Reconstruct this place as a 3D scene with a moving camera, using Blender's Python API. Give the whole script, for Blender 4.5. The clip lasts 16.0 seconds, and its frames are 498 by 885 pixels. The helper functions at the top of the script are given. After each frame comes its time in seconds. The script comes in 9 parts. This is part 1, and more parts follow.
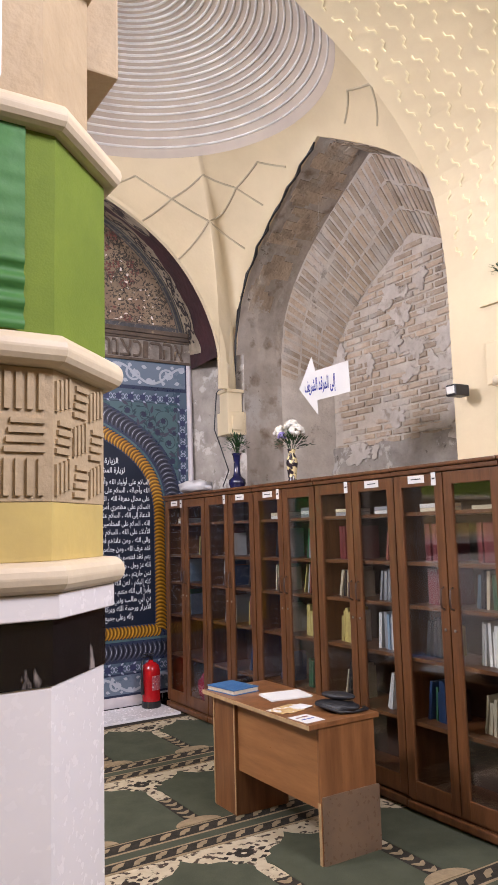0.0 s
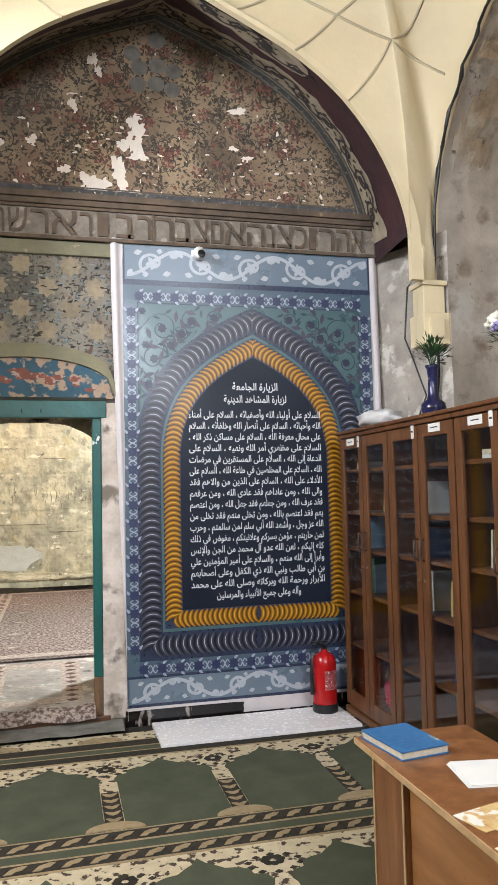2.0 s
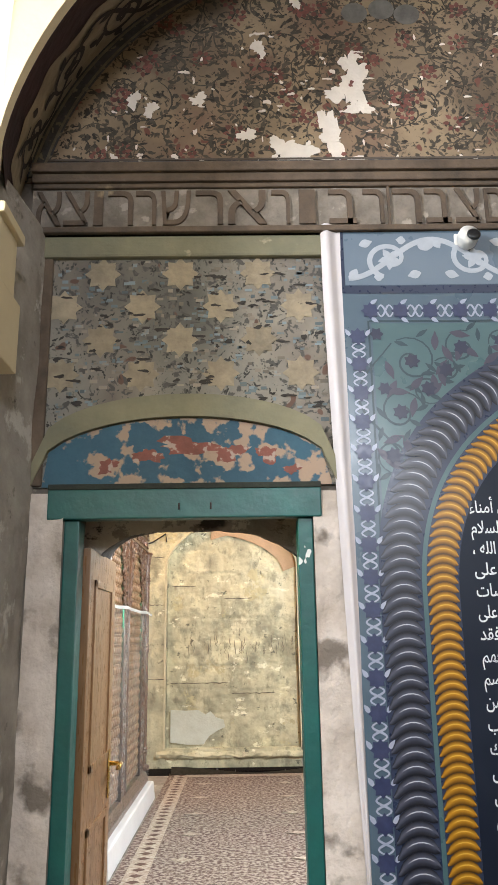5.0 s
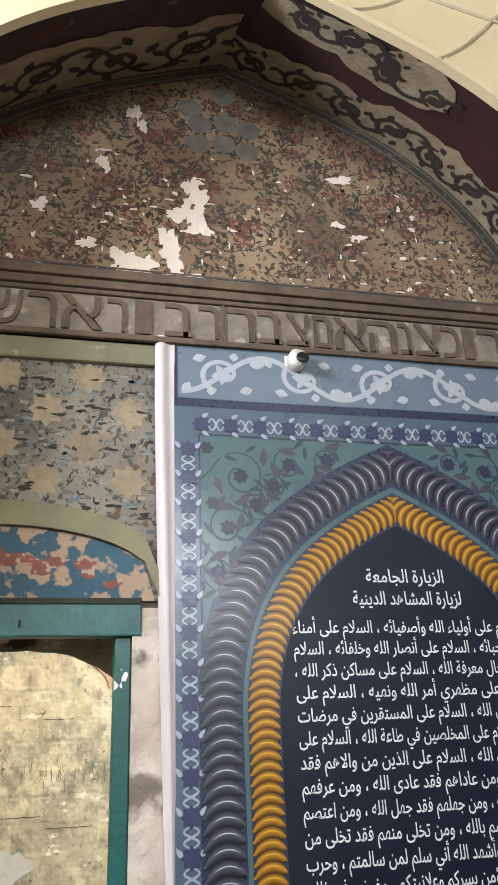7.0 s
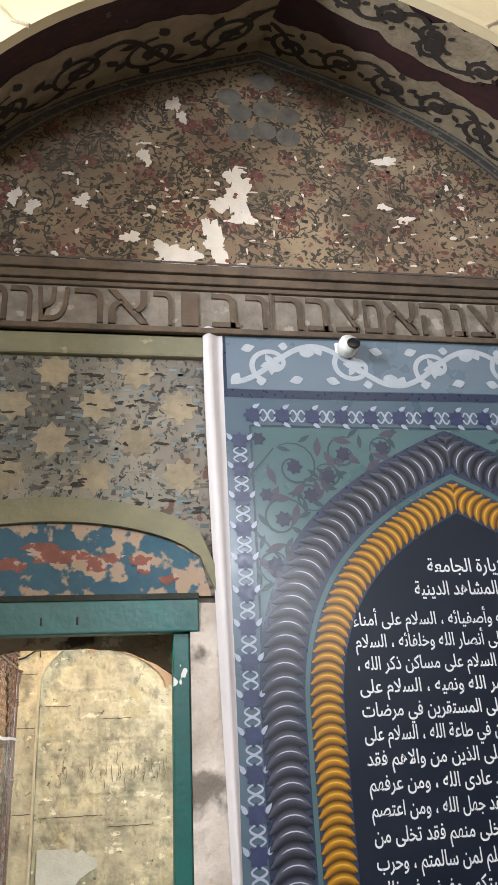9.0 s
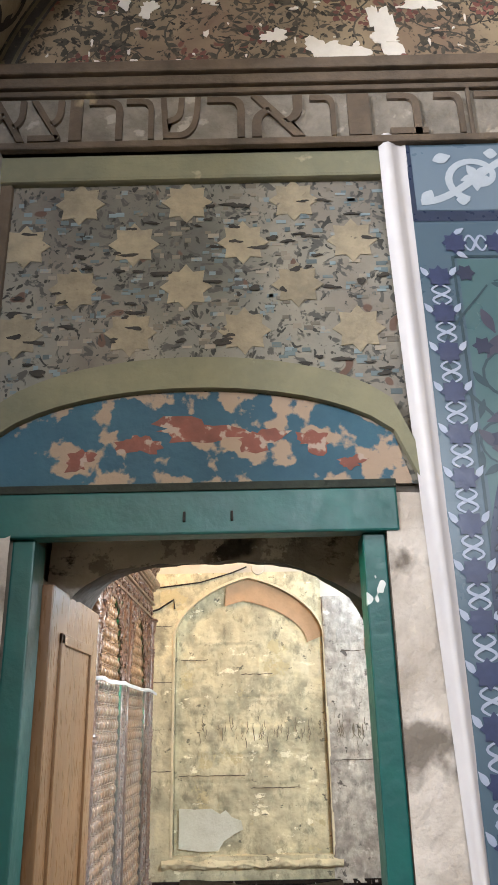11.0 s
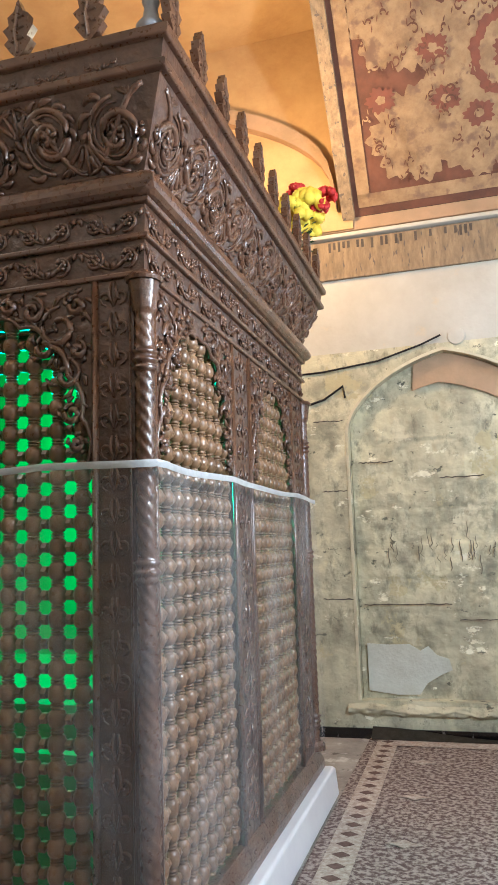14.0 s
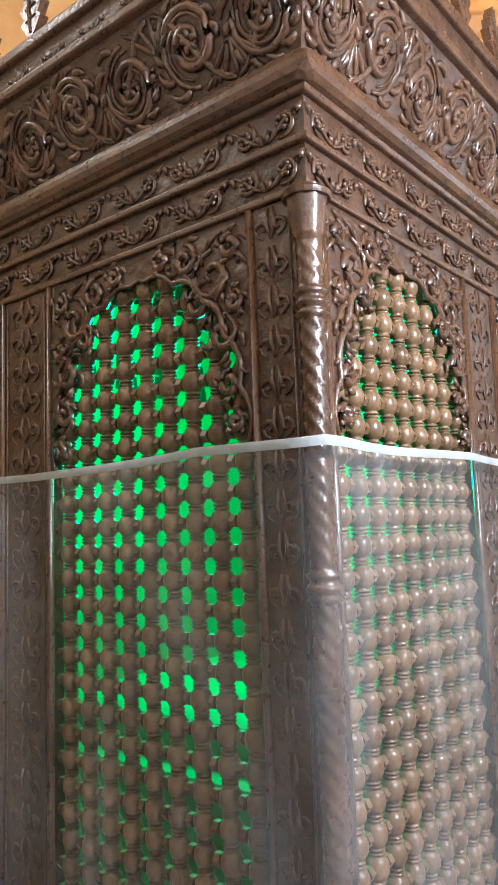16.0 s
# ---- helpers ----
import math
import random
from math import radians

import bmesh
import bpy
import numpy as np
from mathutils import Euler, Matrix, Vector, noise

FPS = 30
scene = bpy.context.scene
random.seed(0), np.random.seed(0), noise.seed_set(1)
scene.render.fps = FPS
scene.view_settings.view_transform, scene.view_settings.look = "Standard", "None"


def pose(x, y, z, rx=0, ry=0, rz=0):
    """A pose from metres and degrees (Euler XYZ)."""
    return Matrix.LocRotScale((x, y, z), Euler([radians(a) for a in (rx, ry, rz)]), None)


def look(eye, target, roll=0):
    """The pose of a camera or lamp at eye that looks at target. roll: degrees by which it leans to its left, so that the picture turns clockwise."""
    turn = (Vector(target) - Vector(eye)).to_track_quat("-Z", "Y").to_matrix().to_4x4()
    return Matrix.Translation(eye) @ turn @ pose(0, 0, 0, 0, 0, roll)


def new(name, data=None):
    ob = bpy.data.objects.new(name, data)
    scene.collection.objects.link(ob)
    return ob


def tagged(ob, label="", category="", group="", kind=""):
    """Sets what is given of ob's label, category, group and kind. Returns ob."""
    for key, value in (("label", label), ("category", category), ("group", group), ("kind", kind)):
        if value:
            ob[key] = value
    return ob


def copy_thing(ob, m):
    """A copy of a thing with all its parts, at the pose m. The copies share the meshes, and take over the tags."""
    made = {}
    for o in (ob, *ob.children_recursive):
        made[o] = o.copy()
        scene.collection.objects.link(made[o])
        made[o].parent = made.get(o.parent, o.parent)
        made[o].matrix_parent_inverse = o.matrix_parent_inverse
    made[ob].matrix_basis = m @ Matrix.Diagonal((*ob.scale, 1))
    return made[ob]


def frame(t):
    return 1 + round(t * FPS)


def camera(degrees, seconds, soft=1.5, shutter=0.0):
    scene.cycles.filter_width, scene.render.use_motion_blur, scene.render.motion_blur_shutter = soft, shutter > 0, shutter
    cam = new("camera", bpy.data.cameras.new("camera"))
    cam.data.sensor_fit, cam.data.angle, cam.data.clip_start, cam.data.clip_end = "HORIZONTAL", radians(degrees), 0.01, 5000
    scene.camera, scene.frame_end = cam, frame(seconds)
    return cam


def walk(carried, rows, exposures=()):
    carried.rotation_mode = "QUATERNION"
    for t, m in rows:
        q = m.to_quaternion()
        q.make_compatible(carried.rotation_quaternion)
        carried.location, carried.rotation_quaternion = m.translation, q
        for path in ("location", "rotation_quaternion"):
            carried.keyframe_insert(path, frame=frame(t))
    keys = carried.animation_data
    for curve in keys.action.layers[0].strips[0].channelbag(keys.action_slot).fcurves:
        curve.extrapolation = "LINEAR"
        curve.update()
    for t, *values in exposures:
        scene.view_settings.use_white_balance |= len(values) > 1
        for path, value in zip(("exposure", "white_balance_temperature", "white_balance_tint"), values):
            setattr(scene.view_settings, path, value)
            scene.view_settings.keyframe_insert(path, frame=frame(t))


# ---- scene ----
cam = camera(36.8, 16.0)
METRES, EYE, TILT, LEAN, TURN = 8.5, 1.635, 0.0, 0.0, -32.1
ROWS = [
    (0.0, 0.0, 0.0, 0.0, 0.19, 6.65, 1.59),
    (0.5, 0.017, 0.0557, -0.0038, -0.6, 5.66, 1.72),
    (1.0, 0.0294, 0.1099, -0.0051, 1.2, 5.05, 1.6),
    (1.5, 0.0279, 0.1683, -0.0041, 7.13, 5.07, 1.76),
    (2.0, 0.0212, 0.2269, -0.0064, 17.76, 3.67, 1.26),
    (2.5, -0.0027, 0.2785, -0.0078, 25.55, 2.19, 1.71),
    (3.0, -0.0299, 0.3303, -0.0093, 31.88, 2.3, 2.01),
    (5.5, -0.1278, 0.4666, 0.0038, 30.93, 18.47, 0.24),
    (6.0, -0.1256, 0.4672, 0.0056, 27.12, 21.13, 0.74),
    (6.5, -0.1225, 0.4698, 0.0064, 23.16, 22.3, 1.49),
    (7.0, -0.1194, 0.4716, 0.0066, 19.62, 22.5, 2.3),
    (7.5, -0.1168, 0.4746, 0.0061, 16.91, 22.52, 3.04),
    (8.0, -0.1155, 0.4766, 0.0059, 15.41, 22.32, 3.62),
    (8.5, -0.1175, 0.4751, 0.0059, 17.12, 22.33, 3.8),
    (9.0, -0.1254, 0.478, 0.0062, 23.57, 22.53, 2.72),
    (9.5, -0.138, 0.4866, 0.0071, 28.43, 22.82, 1.99),
    (10.0, -0.1519, 0.5, 0.0065, 31.51, 22.91, 1.74),
    (12.5, -0.276, 0.6735, -0.0061, 33.07, 15.6, 1.04),
    (13.0, -0.3031, 0.7085, -0.006, 32.83, 15.14, 2.79),
    (13.5, -0.3211, 0.7415, -0.0069, 37.46, 12.2, 3.54),
    (14.0, -0.3245, 0.7786, -0.001, 48.59, 7.98, 1.83),
    (14.5, -0.3276, 0.7972, 0.0029, 54.12, 3.56, 3.45),
    (15.0, -0.3393, 0.8128, 0.0061, 59.62, 4.08, 3.56),
    (15.5, -0.3536, 0.8279, 0.0063, 65.59, 6.57, 2.95),
    (16.0, -0.3676, 0.8476, 0.006, 71.29, 7.02, 2.05),
]
walk(cam, [(t, pose(0, 0, EYE, TILT, LEAN, TURN) @ pose(METRES * x, METRES * y, METRES * z, 90 + pitch, roll, yaw)) for t, x, y, z, yaw, pitch, roll in ROWS],
     [(0.0, -0.08, 6300, 25), (0.5, -0.02, 5950, 17), (1.5, 0.08, 6000, 12), (2.5, 0.0, 6300, 10), (10.0, 0.0, 6250, 10), (12.5, -0.25, 5800, 9), (13.5, -0.45, 5600, 11), (14.3, -0.45, 5450, 9), (15.3, -0.2, 5450, 12), (16.0, -0.1, 5500, 10)])

# light: lamps, several of them added out of view; a dim closed world
world = bpy.data.worlds.new("world")
scene.world = world
world.use_nodes = True
world.node_tree.nodes["Background"].inputs[0].default_value = (0.5, 0.55, 0.6, 1)
world.node_tree.nodes["Background"].inputs[1].default_value = 0.05
scene.view_settings.exposure = 0.0


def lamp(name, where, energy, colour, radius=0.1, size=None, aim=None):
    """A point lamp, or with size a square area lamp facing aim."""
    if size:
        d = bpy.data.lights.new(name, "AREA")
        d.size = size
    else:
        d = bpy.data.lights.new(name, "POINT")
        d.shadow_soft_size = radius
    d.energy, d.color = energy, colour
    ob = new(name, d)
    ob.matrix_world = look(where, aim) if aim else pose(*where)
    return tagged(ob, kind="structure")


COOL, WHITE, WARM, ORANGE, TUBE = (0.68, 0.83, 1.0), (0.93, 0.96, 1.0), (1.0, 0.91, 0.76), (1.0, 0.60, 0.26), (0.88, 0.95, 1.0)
# area lamps added out of view as stand-ins for the hall's lighting
lamp("unseen_hall_lamp", (2.5, -1.2, 4.3), 265, WHITE, size=1.2, aim=(1.9, 5.4, 2.4))
lamp("unseen_hall_lamp", (-1.6, 4.4, 4.0), 240, WHITE, size=0.9, aim=(2.4, 4.9, 3.0))
lamp("unseen_hall_lamp", (-1.2, -0.6, 4.2), 32, WARM, size=0.8, aim=(0.2, 1.6, 2.0))
lamp("pier_lamp", (0.80, 2.35, 3.15), 65, COOL, 0.07)
lamp("tomb_room_point", (2.50, 12.50, 3.0), 30, COOL, 0.06)
# added orange point to tint the vault; it has no fixture
lamp("tomb_room_point", (-0.2, 11.9, 4.4), 165, ORANGE, 0.12)
# added cool lamp, unseen, to brighten the enclosure's east face
lamp("tomb_room_added_tube", (2.72, 9.0, 2.95), 530, TUBE, 0.12)
# added warm point for the enclosure's south face, without a fixture
lamp("tomb_room_point", (-1.8, 8.2, 4.2), 32, WARM, 0.1)
lamp("tomb_green_lamp", (-0.9, 10.2, 2.30), 165, (0.02, 1.0, 0.42), 0.12)


# ---- materials ----
def mat(name, c1, c2=None, scale=4.0, rough=0.7, metal=0.0, bump=0.15, bscale=45.0, spots=None, thresh=0.62, sscale=9.0,
        stretch=(1, 1, 1), lo=0.35, hi=0.65, jitter=0.0, trans=0.0, spec=0.5, ndetail=8.0, soft=0.03):
    """Two-colour noise paint with fine relief; spots: a third colour of chipped or stained islands."""
    m = bpy.data.materials.new(name)
    m.use_nodes = True
    nt = m.node_tree
    b = nt.nodes["Principled BSDF"]
    geo = nt.nodes.new("ShaderNodeNewGeometry")
    mp = nt.nodes.new("ShaderNodeMapping")
    mp.inputs["Scale"].default_value = stretch
    nt.links.new(geo.outputs["Position"], mp.inputs[0])
    c2 = c2 or tuple(v * 0.75 for v in c1)
    n1 = nt.nodes.new("ShaderNodeTexNoise")
    n1.inputs["Scale"].default_value, n1.inputs["Detail"].default_value, n1.inputs["Roughness"].default_value = scale, ndetail, 0.65
    nt.links.new(mp.outputs[0], n1.inputs["Vector"])
    r1 = nt.nodes.new("ShaderNodeValToRGB")
    r1.color_ramp.elements[0].position, r1.color_ramp.elements[1].position = lo, hi
    r1.color_ramp.elements[0].color, r1.color_ramp.elements[1].color = (*c2, 1), (*c1, 1)
    nt.links.new(n1.outputs[0], r1.inputs[0])
    col = r1.outputs[0]
    if spots:
        n2 = nt.nodes.new("ShaderNodeTexNoise")
        n2.inputs["Scale"].default_value, n2.inputs["Detail"].default_value = sscale, 7.0
        nt.links.new(mp.outputs[0], n2.inputs["Vector"])
        r2 = nt.nodes.new("ShaderNodeValToRGB")
        r2.color_ramp.elements[0].position, r2.color_ramp.elements[1].position = thresh - soft / 2, thresh + soft
        nt.links.new(n2.outputs[0], r2.inputs[0])
        mx = nt.nodes.new("ShaderNodeMix")
        mx.data_type = "RGBA"
        nt.links.new(r2.outputs[0], mx.inputs[0])
        nt.links.new(col, mx.inputs[6])
        mx.inputs[7].default_value = (*spots, 1)
        col = mx.outputs[2]
    if jitter:
        oi = nt.nodes.new("ShaderNodeObjectInfo")
        isl = nt.nodes.new("ShaderNodeNewGeometry")
        add = nt.nodes.new("ShaderNodeMath")
        add.operation = "ADD"
        nt.links.new(oi.outputs["Random"], add.inputs[0])
        nt.links.new(isl.outputs["Random Per Island"], add.inputs[1])
        fr = nt.nodes.new("ShaderNodeMath")
        fr.operation = "FRACT"
        nt.links.new(add.outputs[0], fr.inputs[0])
        mr = nt.nodes.new("ShaderNodeMapRange")
        mr.inputs[3].default_value, mr.inputs[4].default_value = 1 - jitter, 1 + jitter
        nt.links.new(fr.outputs[0], mr.inputs[0])
        hs = nt.nodes.new("ShaderNodeHueSaturation")
        nt.links.new(mr.outputs[0], hs.inputs["Value"])
        nt.links.new(col, hs.inputs["Color"])
        col = hs.outputs[0]
    nt.links.new(col, b.inputs["Base Color"])
    b.inputs["Metallic"].default_value = metal
    b.inputs["Specular IOR Level"].default_value = spec
    b.inputs["Transmission Weight"].default_value = trans
    n3 = nt.nodes.new("ShaderNodeTexNoise")
    n3.inputs["Scale"].default_value, n3.inputs["Detail"].default_value = bscale, 6.0
    nt.links.new(mp.outputs[0], n3.inputs["Vector"])
    rr = nt.nodes.new("ShaderNodeMapRange")
    rr.inputs[3].default_value, rr.inputs[4].default_value = max(0.02, rough - 0.12), min(1, rough + 0.12)
    nt.links.new(n3.outputs[0], rr.inputs[0])
    nt.links.new(rr.outputs[0], b.inputs["Roughness"])
    if bump:
        bp = nt.nodes.new("ShaderNodeBump")
        bp.inputs["Strength"].default_value, bp.inputs["Distance"].default_value = min(1.0, bump), 0.02
        nt.links.new(n3.outputs[0], bp.inputs["Height"])
        nt.links.new(bp.outputs[0], b.inputs["Normal"])
    return m


def overlay(m, scale, lo, hi, colour, detail=6.0, seed=0.0, stretch=(1, 1, 1)):
    """A further layer of stains or flakes on a material made by mat()."""
    nt = m.node_tree
    b = nt.nodes["Principled BSDF"]
    col = b.inputs["Base Color"].links[0].from_socket
    geo = nt.nodes.new("ShaderNodeNewGeometry")
    mp = nt.nodes.new("ShaderNodeMapping")
    mp.inputs["Scale"].default_value = stretch
    nt.links.new(geo.outputs["Position"], mp.inputs[0])
    n = nt.nodes.new("ShaderNodeTexNoise")
    n.noise_dimensions = "4D"
    n.inputs["W"].default_value = seed
    n.inputs["Scale"].default_value, n.inputs["Detail"].default_value, n.inputs["Roughness"].default_value = scale, detail, 0.68
    nt.links.new(mp.outputs[0], n.inputs["Vector"])
    r = nt.nodes.new("ShaderNodeMapRange")
    r.inputs[1].default_value, r.inputs[2].default_value = lo, hi
    nt.links.new(n.outputs[0], r.inputs[0])
    mx = nt.nodes.new("ShaderNodeMix")
    mx.data_type = "RGBA"
    nt.links.new(r.outputs[0], mx.inputs[0])
    nt.links.new(col, mx.inputs[6])
    mx.inputs[7].default_value = (*colour, 1)
    nt.links.new(mx.outputs[2], b.inputs["Base Color"])
    return m


def glow(name, colour, strength):
    m = bpy.data.materials.new(name)
    m.use_nodes = True
    b = m.node_tree.nodes["Principled BSDF"]
    b.inputs["Base Color"].default_value = (*colour, 1)
    b.inputs["Emission Color"].default_value = (*colour, 1)
    b.inputs["Emission Strength"].default_value = strength
    return m


def clear(name, colour, alpha, rough=0.05, metal=0.0):
    """A thin clear sheet: part of the light passes straight through."""
    m = bpy.data.materials.new(name)
    m.use_nodes = True
    nt = m.node_tree
    tr, gl, mx = (nt.nodes.new("ShaderNode" + k) for k in ("BsdfTransparent", "BsdfGlossy", "MixShader"))
    tr.inputs[0].default_value = (*colour, 1)
    gl.inputs["Roughness"].default_value = rough
    mx.inputs[0].default_value = alpha
    nt.links.new(tr.outputs[0], mx.inputs[1])
    nt.links.new(gl.outputs[0], mx.inputs[2])
    nt.links.new(mx.outputs[0], nt.nodes["Material Output"].inputs[0])
    return m


cream = mat("cream_paint", (0.71, 0.595, 0.385), (0.64, 0.53, 0.335), scale=1.6, rough=0.55, bump=0.12, bscale=25)
cream_line = mat("groove_grey", (0.54, 0.46, 0.31), rough=0.8)
dome_paint = mat("dome_paint", (0.58, 0.50, 0.40), (0.50, 0.43, 0.36), scale=2, rough=0.6, bump=0.1)
white_ring = mat("white_plaster_ring", (0.85, 0.83, 0.78), rough=0.6)
marble = mat("white_marble", (0.80, 0.77, 0.765), (0.73, 0.70, 0.70), scale=1.5, rough=0.25, bump=0.0)
black_marble = mat("black_veined_marble", (0.010, 0.008, 0.008), (0.005, 0.004, 0.004), scale=3, rough=0.15, bump=0.02, spots=(0.30, 0.26, 0.24), thresh=0.64, sscale=7, stretch=(2.2, 1, .7))
green_cloth = mat("green_cloth", (0.15, 0.22, 0.016), (0.11, 0.17, 0.012), scale=3, rough=0.8, bump=0.1, bscale=200)
green_satin = mat("green_satin", (0.045, 0.19, 0.035), (0.03, 0.13, 0.024), scale=3, rough=0.6, bump=0.1, bscale=30)
stone = mat("rough_plaster", (0.42, 0.38, 0.33), (0.24, 0.21, 0.18), scale=3, rough=0.9, bump=0.7, bscale=14, spots=(0.52, 0.49, 0.45), thresh=0.63, sscale=5)
passage_plaster = mat("grimy_passage_plaster", (0.50, 0.43, 0.37), (0.27, 0.23, 0.195), scale=2.5, rough=0.95, bump=0.8, bscale=22, spots=(0.055, 0.045, 0.04), thresh=0.62, sscale=5, soft=0.06)
dark_stone = mat("sooty_plaster", (0.21, 0.175, 0.14), (0.095, 0.08, 0.068), scale=3.5, rough=0.95, bump=0.7, bscale=10, spots=(0.36, 0.31, 0.26), thresh=0.66, sscale=4)
grey_plaster = mat("grey_plaster", (0.56, 0.50, 0.43), (0.40, 0.35, 0.295), scale=4, rough=0.9, bump=0.5, bscale=16, spots=(0.26, 0.20, 0.145), thresh=0.60, sscale=5, soft=0.08)
brick_m = mat("tan_brick", (0.56, 0.455, 0.34), (0.42, 0.325, 0.235), scale=7, rough=0.95, bump=0.6, bscale=35, jitter=0.2, spots=(0.56, 0.51, 0.44), thresh=0.55, sscale=4, soft=0.1)
mortar = mat("lime_mortar", (0.66, 0.60, 0.52), (0.53, 0.47, 0.40), scale=6, rough=0.95, bump=0.6, bscale=30)
old_yellow = mat("stained_yellow_plaster", (0.71, 0.655, 0.44), (0.43, 0.40, 0.275), scale=1.7, rough=0.9, bump=1.0, bscale=10, spots=(0.29, 0.265, 0.19), thresh=0.56, sscale=5, lo=0.33, hi=0.62, soft=0.22, ndetail=12.0)
grey_wall = mat("weathered_grey_plaster", (0.60, 0.57, 0.50), (0.36, 0.335, 0.29), scale=2.0, rough=0.9, bump=1.0, bscale=10, spots=(0.24, 0.21, 0.185), thresh=0.54, sscale=6, lo=0.33, hi=0.62, soft=0.2, ndetail=12.0)
upper_plaster = mat("cream_wall_plaster", (0.60, 0.57, 0.49), (0.50, 0.465, 0.385), scale=1.8, rough=0.85, bump=0.2, bscale=18, spots=(0.62, 0.48, 0.26), thresh=0.70, sscale=2.5)
orange_plaster = mat("ochre_plaster", (0.62, 0.42, 0.19), (0.50, 0.31, 0.13), scale=2.5, rough=0.85, bump=0.25, bscale=18)
wood = mat("brown_bookcase_wood", (0.155, 0.062, 0.022), (0.088, 0.033, 0.011), scale=7, rough=0.38, bump=0.06, bscale=60, stretch=(3, 3, .35), spec=0.4)
wood_dark = mat("dark_shelf_wood", (0.13, 0.06, 0.03), (0.08, 0.035, 0.016), scale=7, rough=0.5, bump=0.05, stretch=(.5, 3, 3))
desk_wood = mat("walnut_laminate", (0.27, 0.115, 0.042), (0.145, 0.056, 0.02), scale=5, rough=0.33, bump=0.03, bscale=60, stretch=(3, 3, .3))
carpet_green = mat("dark_green_carpet", (0.088, 0.096, 0.062), (0.066, 0.073, 0.047), scale=5, rough=0.98, bump=0.5, bscale=220, spec=0.1)
carpet_cream = mat("cream_carpet_pile", (0.58, 0.49, 0.34), (0.47, 0.39, 0.26), scale=14, rough=0.98, bump=0.5, bscale=220, spots=(0.075, 0.055, 0.04), thresh=0.565, sscale=24, spec=0.1)
carpet_dark = mat("dark_brown_carpet_pile", (0.05, 0.042, 0.032), (0.03, 0.027, 0.02), scale=20, rough=0.98, bump=0.5, bscale=220, spec=0.1)
carpet_tan = mat("tan_carpet_pile", (0.36, 0.27, 0.16), (0.26, 0.2, 0.12), scale=20, rough=0.98, bump=0.5, bscale=220, spec=0.1)
rug_m = mat("faded_red_rug", (0.40, 0.335, 0.29), (0.125, 0.082, 0.072), scale=34, lo=0.44, hi=0.58, rough=0.98, bump=0.4, bscale=200, spec=0.1, ndetail=5)
rug_border = mat("pale_rug_border", (0.56, 0.49, 0.41), (0.30, 0.22, 0.18), scale=40, rough=0.98, bump=0.4, bscale=200, spec=0.1)
green_wood = mat("chipped_green_paint", (0.008, 0.105, 0.092), (0.006, 0.07, 0.064), scale=5, rough=0.42, bump=0.12, bscale=30, spots=(0.40, 0.37, 0.33), thresh=0.72, sscale=6)
shrine_wood = mat("carved_dark_wood", (0.135, 0.060, 0.029), (0.062, 0.026, 0.013), scale=8, rough=0.30, spec=0.9, bump=0.12, bscale=70)
carved_ground = mat("chiselled_dark_wood", (0.105, 0.046, 0.022), (0.046, 0.019, 0.010), scale=14, rough=0.34, spec=0.9, bump=0.5, bscale=26)


overlay(old_yellow, 4.0, 0.53, 0.66, (0.27, 0.255, 0.18), 14, 1.0, (1, 1, 0.7))
overlay(old_yellow, 11, 0.54, 0.70, (0.20, 0.185, 0.13), 15, 2.0, (1, 1, 0.55))
overlay(old_yellow, 1.6, 0.55, 0.64, (0.29, 0.275, 0.195), 15, 11.0)
overlay(old_yellow, 2.0, 0.585, 0.63, (0.66, 0.61, 0.43), 12, 3.0)
overlay(old_yellow, 5.0, 0.60, 0.63, (0.80, 0.76, 0.58), 14, 31.0, (1, 1, 1.6))
overlay(old_yellow, 8.0, 0.60, 0.635, (0.15, 0.145, 0.105), 15, 32.0, (1, 1, 1.4))
overlay(old_yellow, 2.6, 0.60, 0.63, (0.50, 0.44, 0.26), 12, 33.0)
overlay(grey_wall, 9.0, 0.585, 0.61, (0.10, 0.09, 0.08), 15, 34.0)
overlay(grey_wall, 3.0, 0.585, 0.62, (0.70, 0.68, 0.62), 13, 35.0)
overlay(green_wood, 7, 0.675, 0.68, (0.66, 0.67, 0.64), 3, 21.0, (1, 1, 0.6))
overlay(grey_wall, 4.5, 0.46, 0.66, (0.24, 0.22, 0.195), 14, 1.0, (1, 1, 0.7))
overlay(grey_wall, 12, 0.50, 0.70, (0.15, 0.135, 0.12), 15, 2.0, (1, 1, 0.6))
overlay(grey_wall, 7, 0.59, 0.66, (0.60, 0.57, 0.51), 12, 12.0)
overlay(upper_plaster, 3, 0.60, 0.72, (0.62, 0.50, 0.32), 8, 4.0)
overlay(passage_plaster, 2.2, 0.49, 0.505, (0.60, 0.53, 0.46), 10, 5.0)
overlay(passage_plaster, 6, 0.57, 0.63, (0.075, 0.062, 0.055), 12, 6.0, (1, 1, 1.5))
overlay(stone, 3.0, 0.56, 0.60, (0.55, 0.52, 0.47), 10, 7.0)
overlay(stone, 8, 0.60, 0.66, (0.13, 0.11, 0.09), 8, 8.0)
overlay(grey_plaster, 2.5, 0.55, 0.61, (0.56, 0.53, 0.48), 10, 9.0)
overlay(grey_plaster, 6, 0.62, 0.66, (0.17, 0.135, 0.105), 8, 14.0)
overlay(brick_m, 3.0, 0.60, 0.66, (0.62, 0.58, 0.53), 10, 10.0)
overlay(brick_m, 5.0, 0.62, 0.70, (0.20, 0.16, 0.125), 8, 11.0)
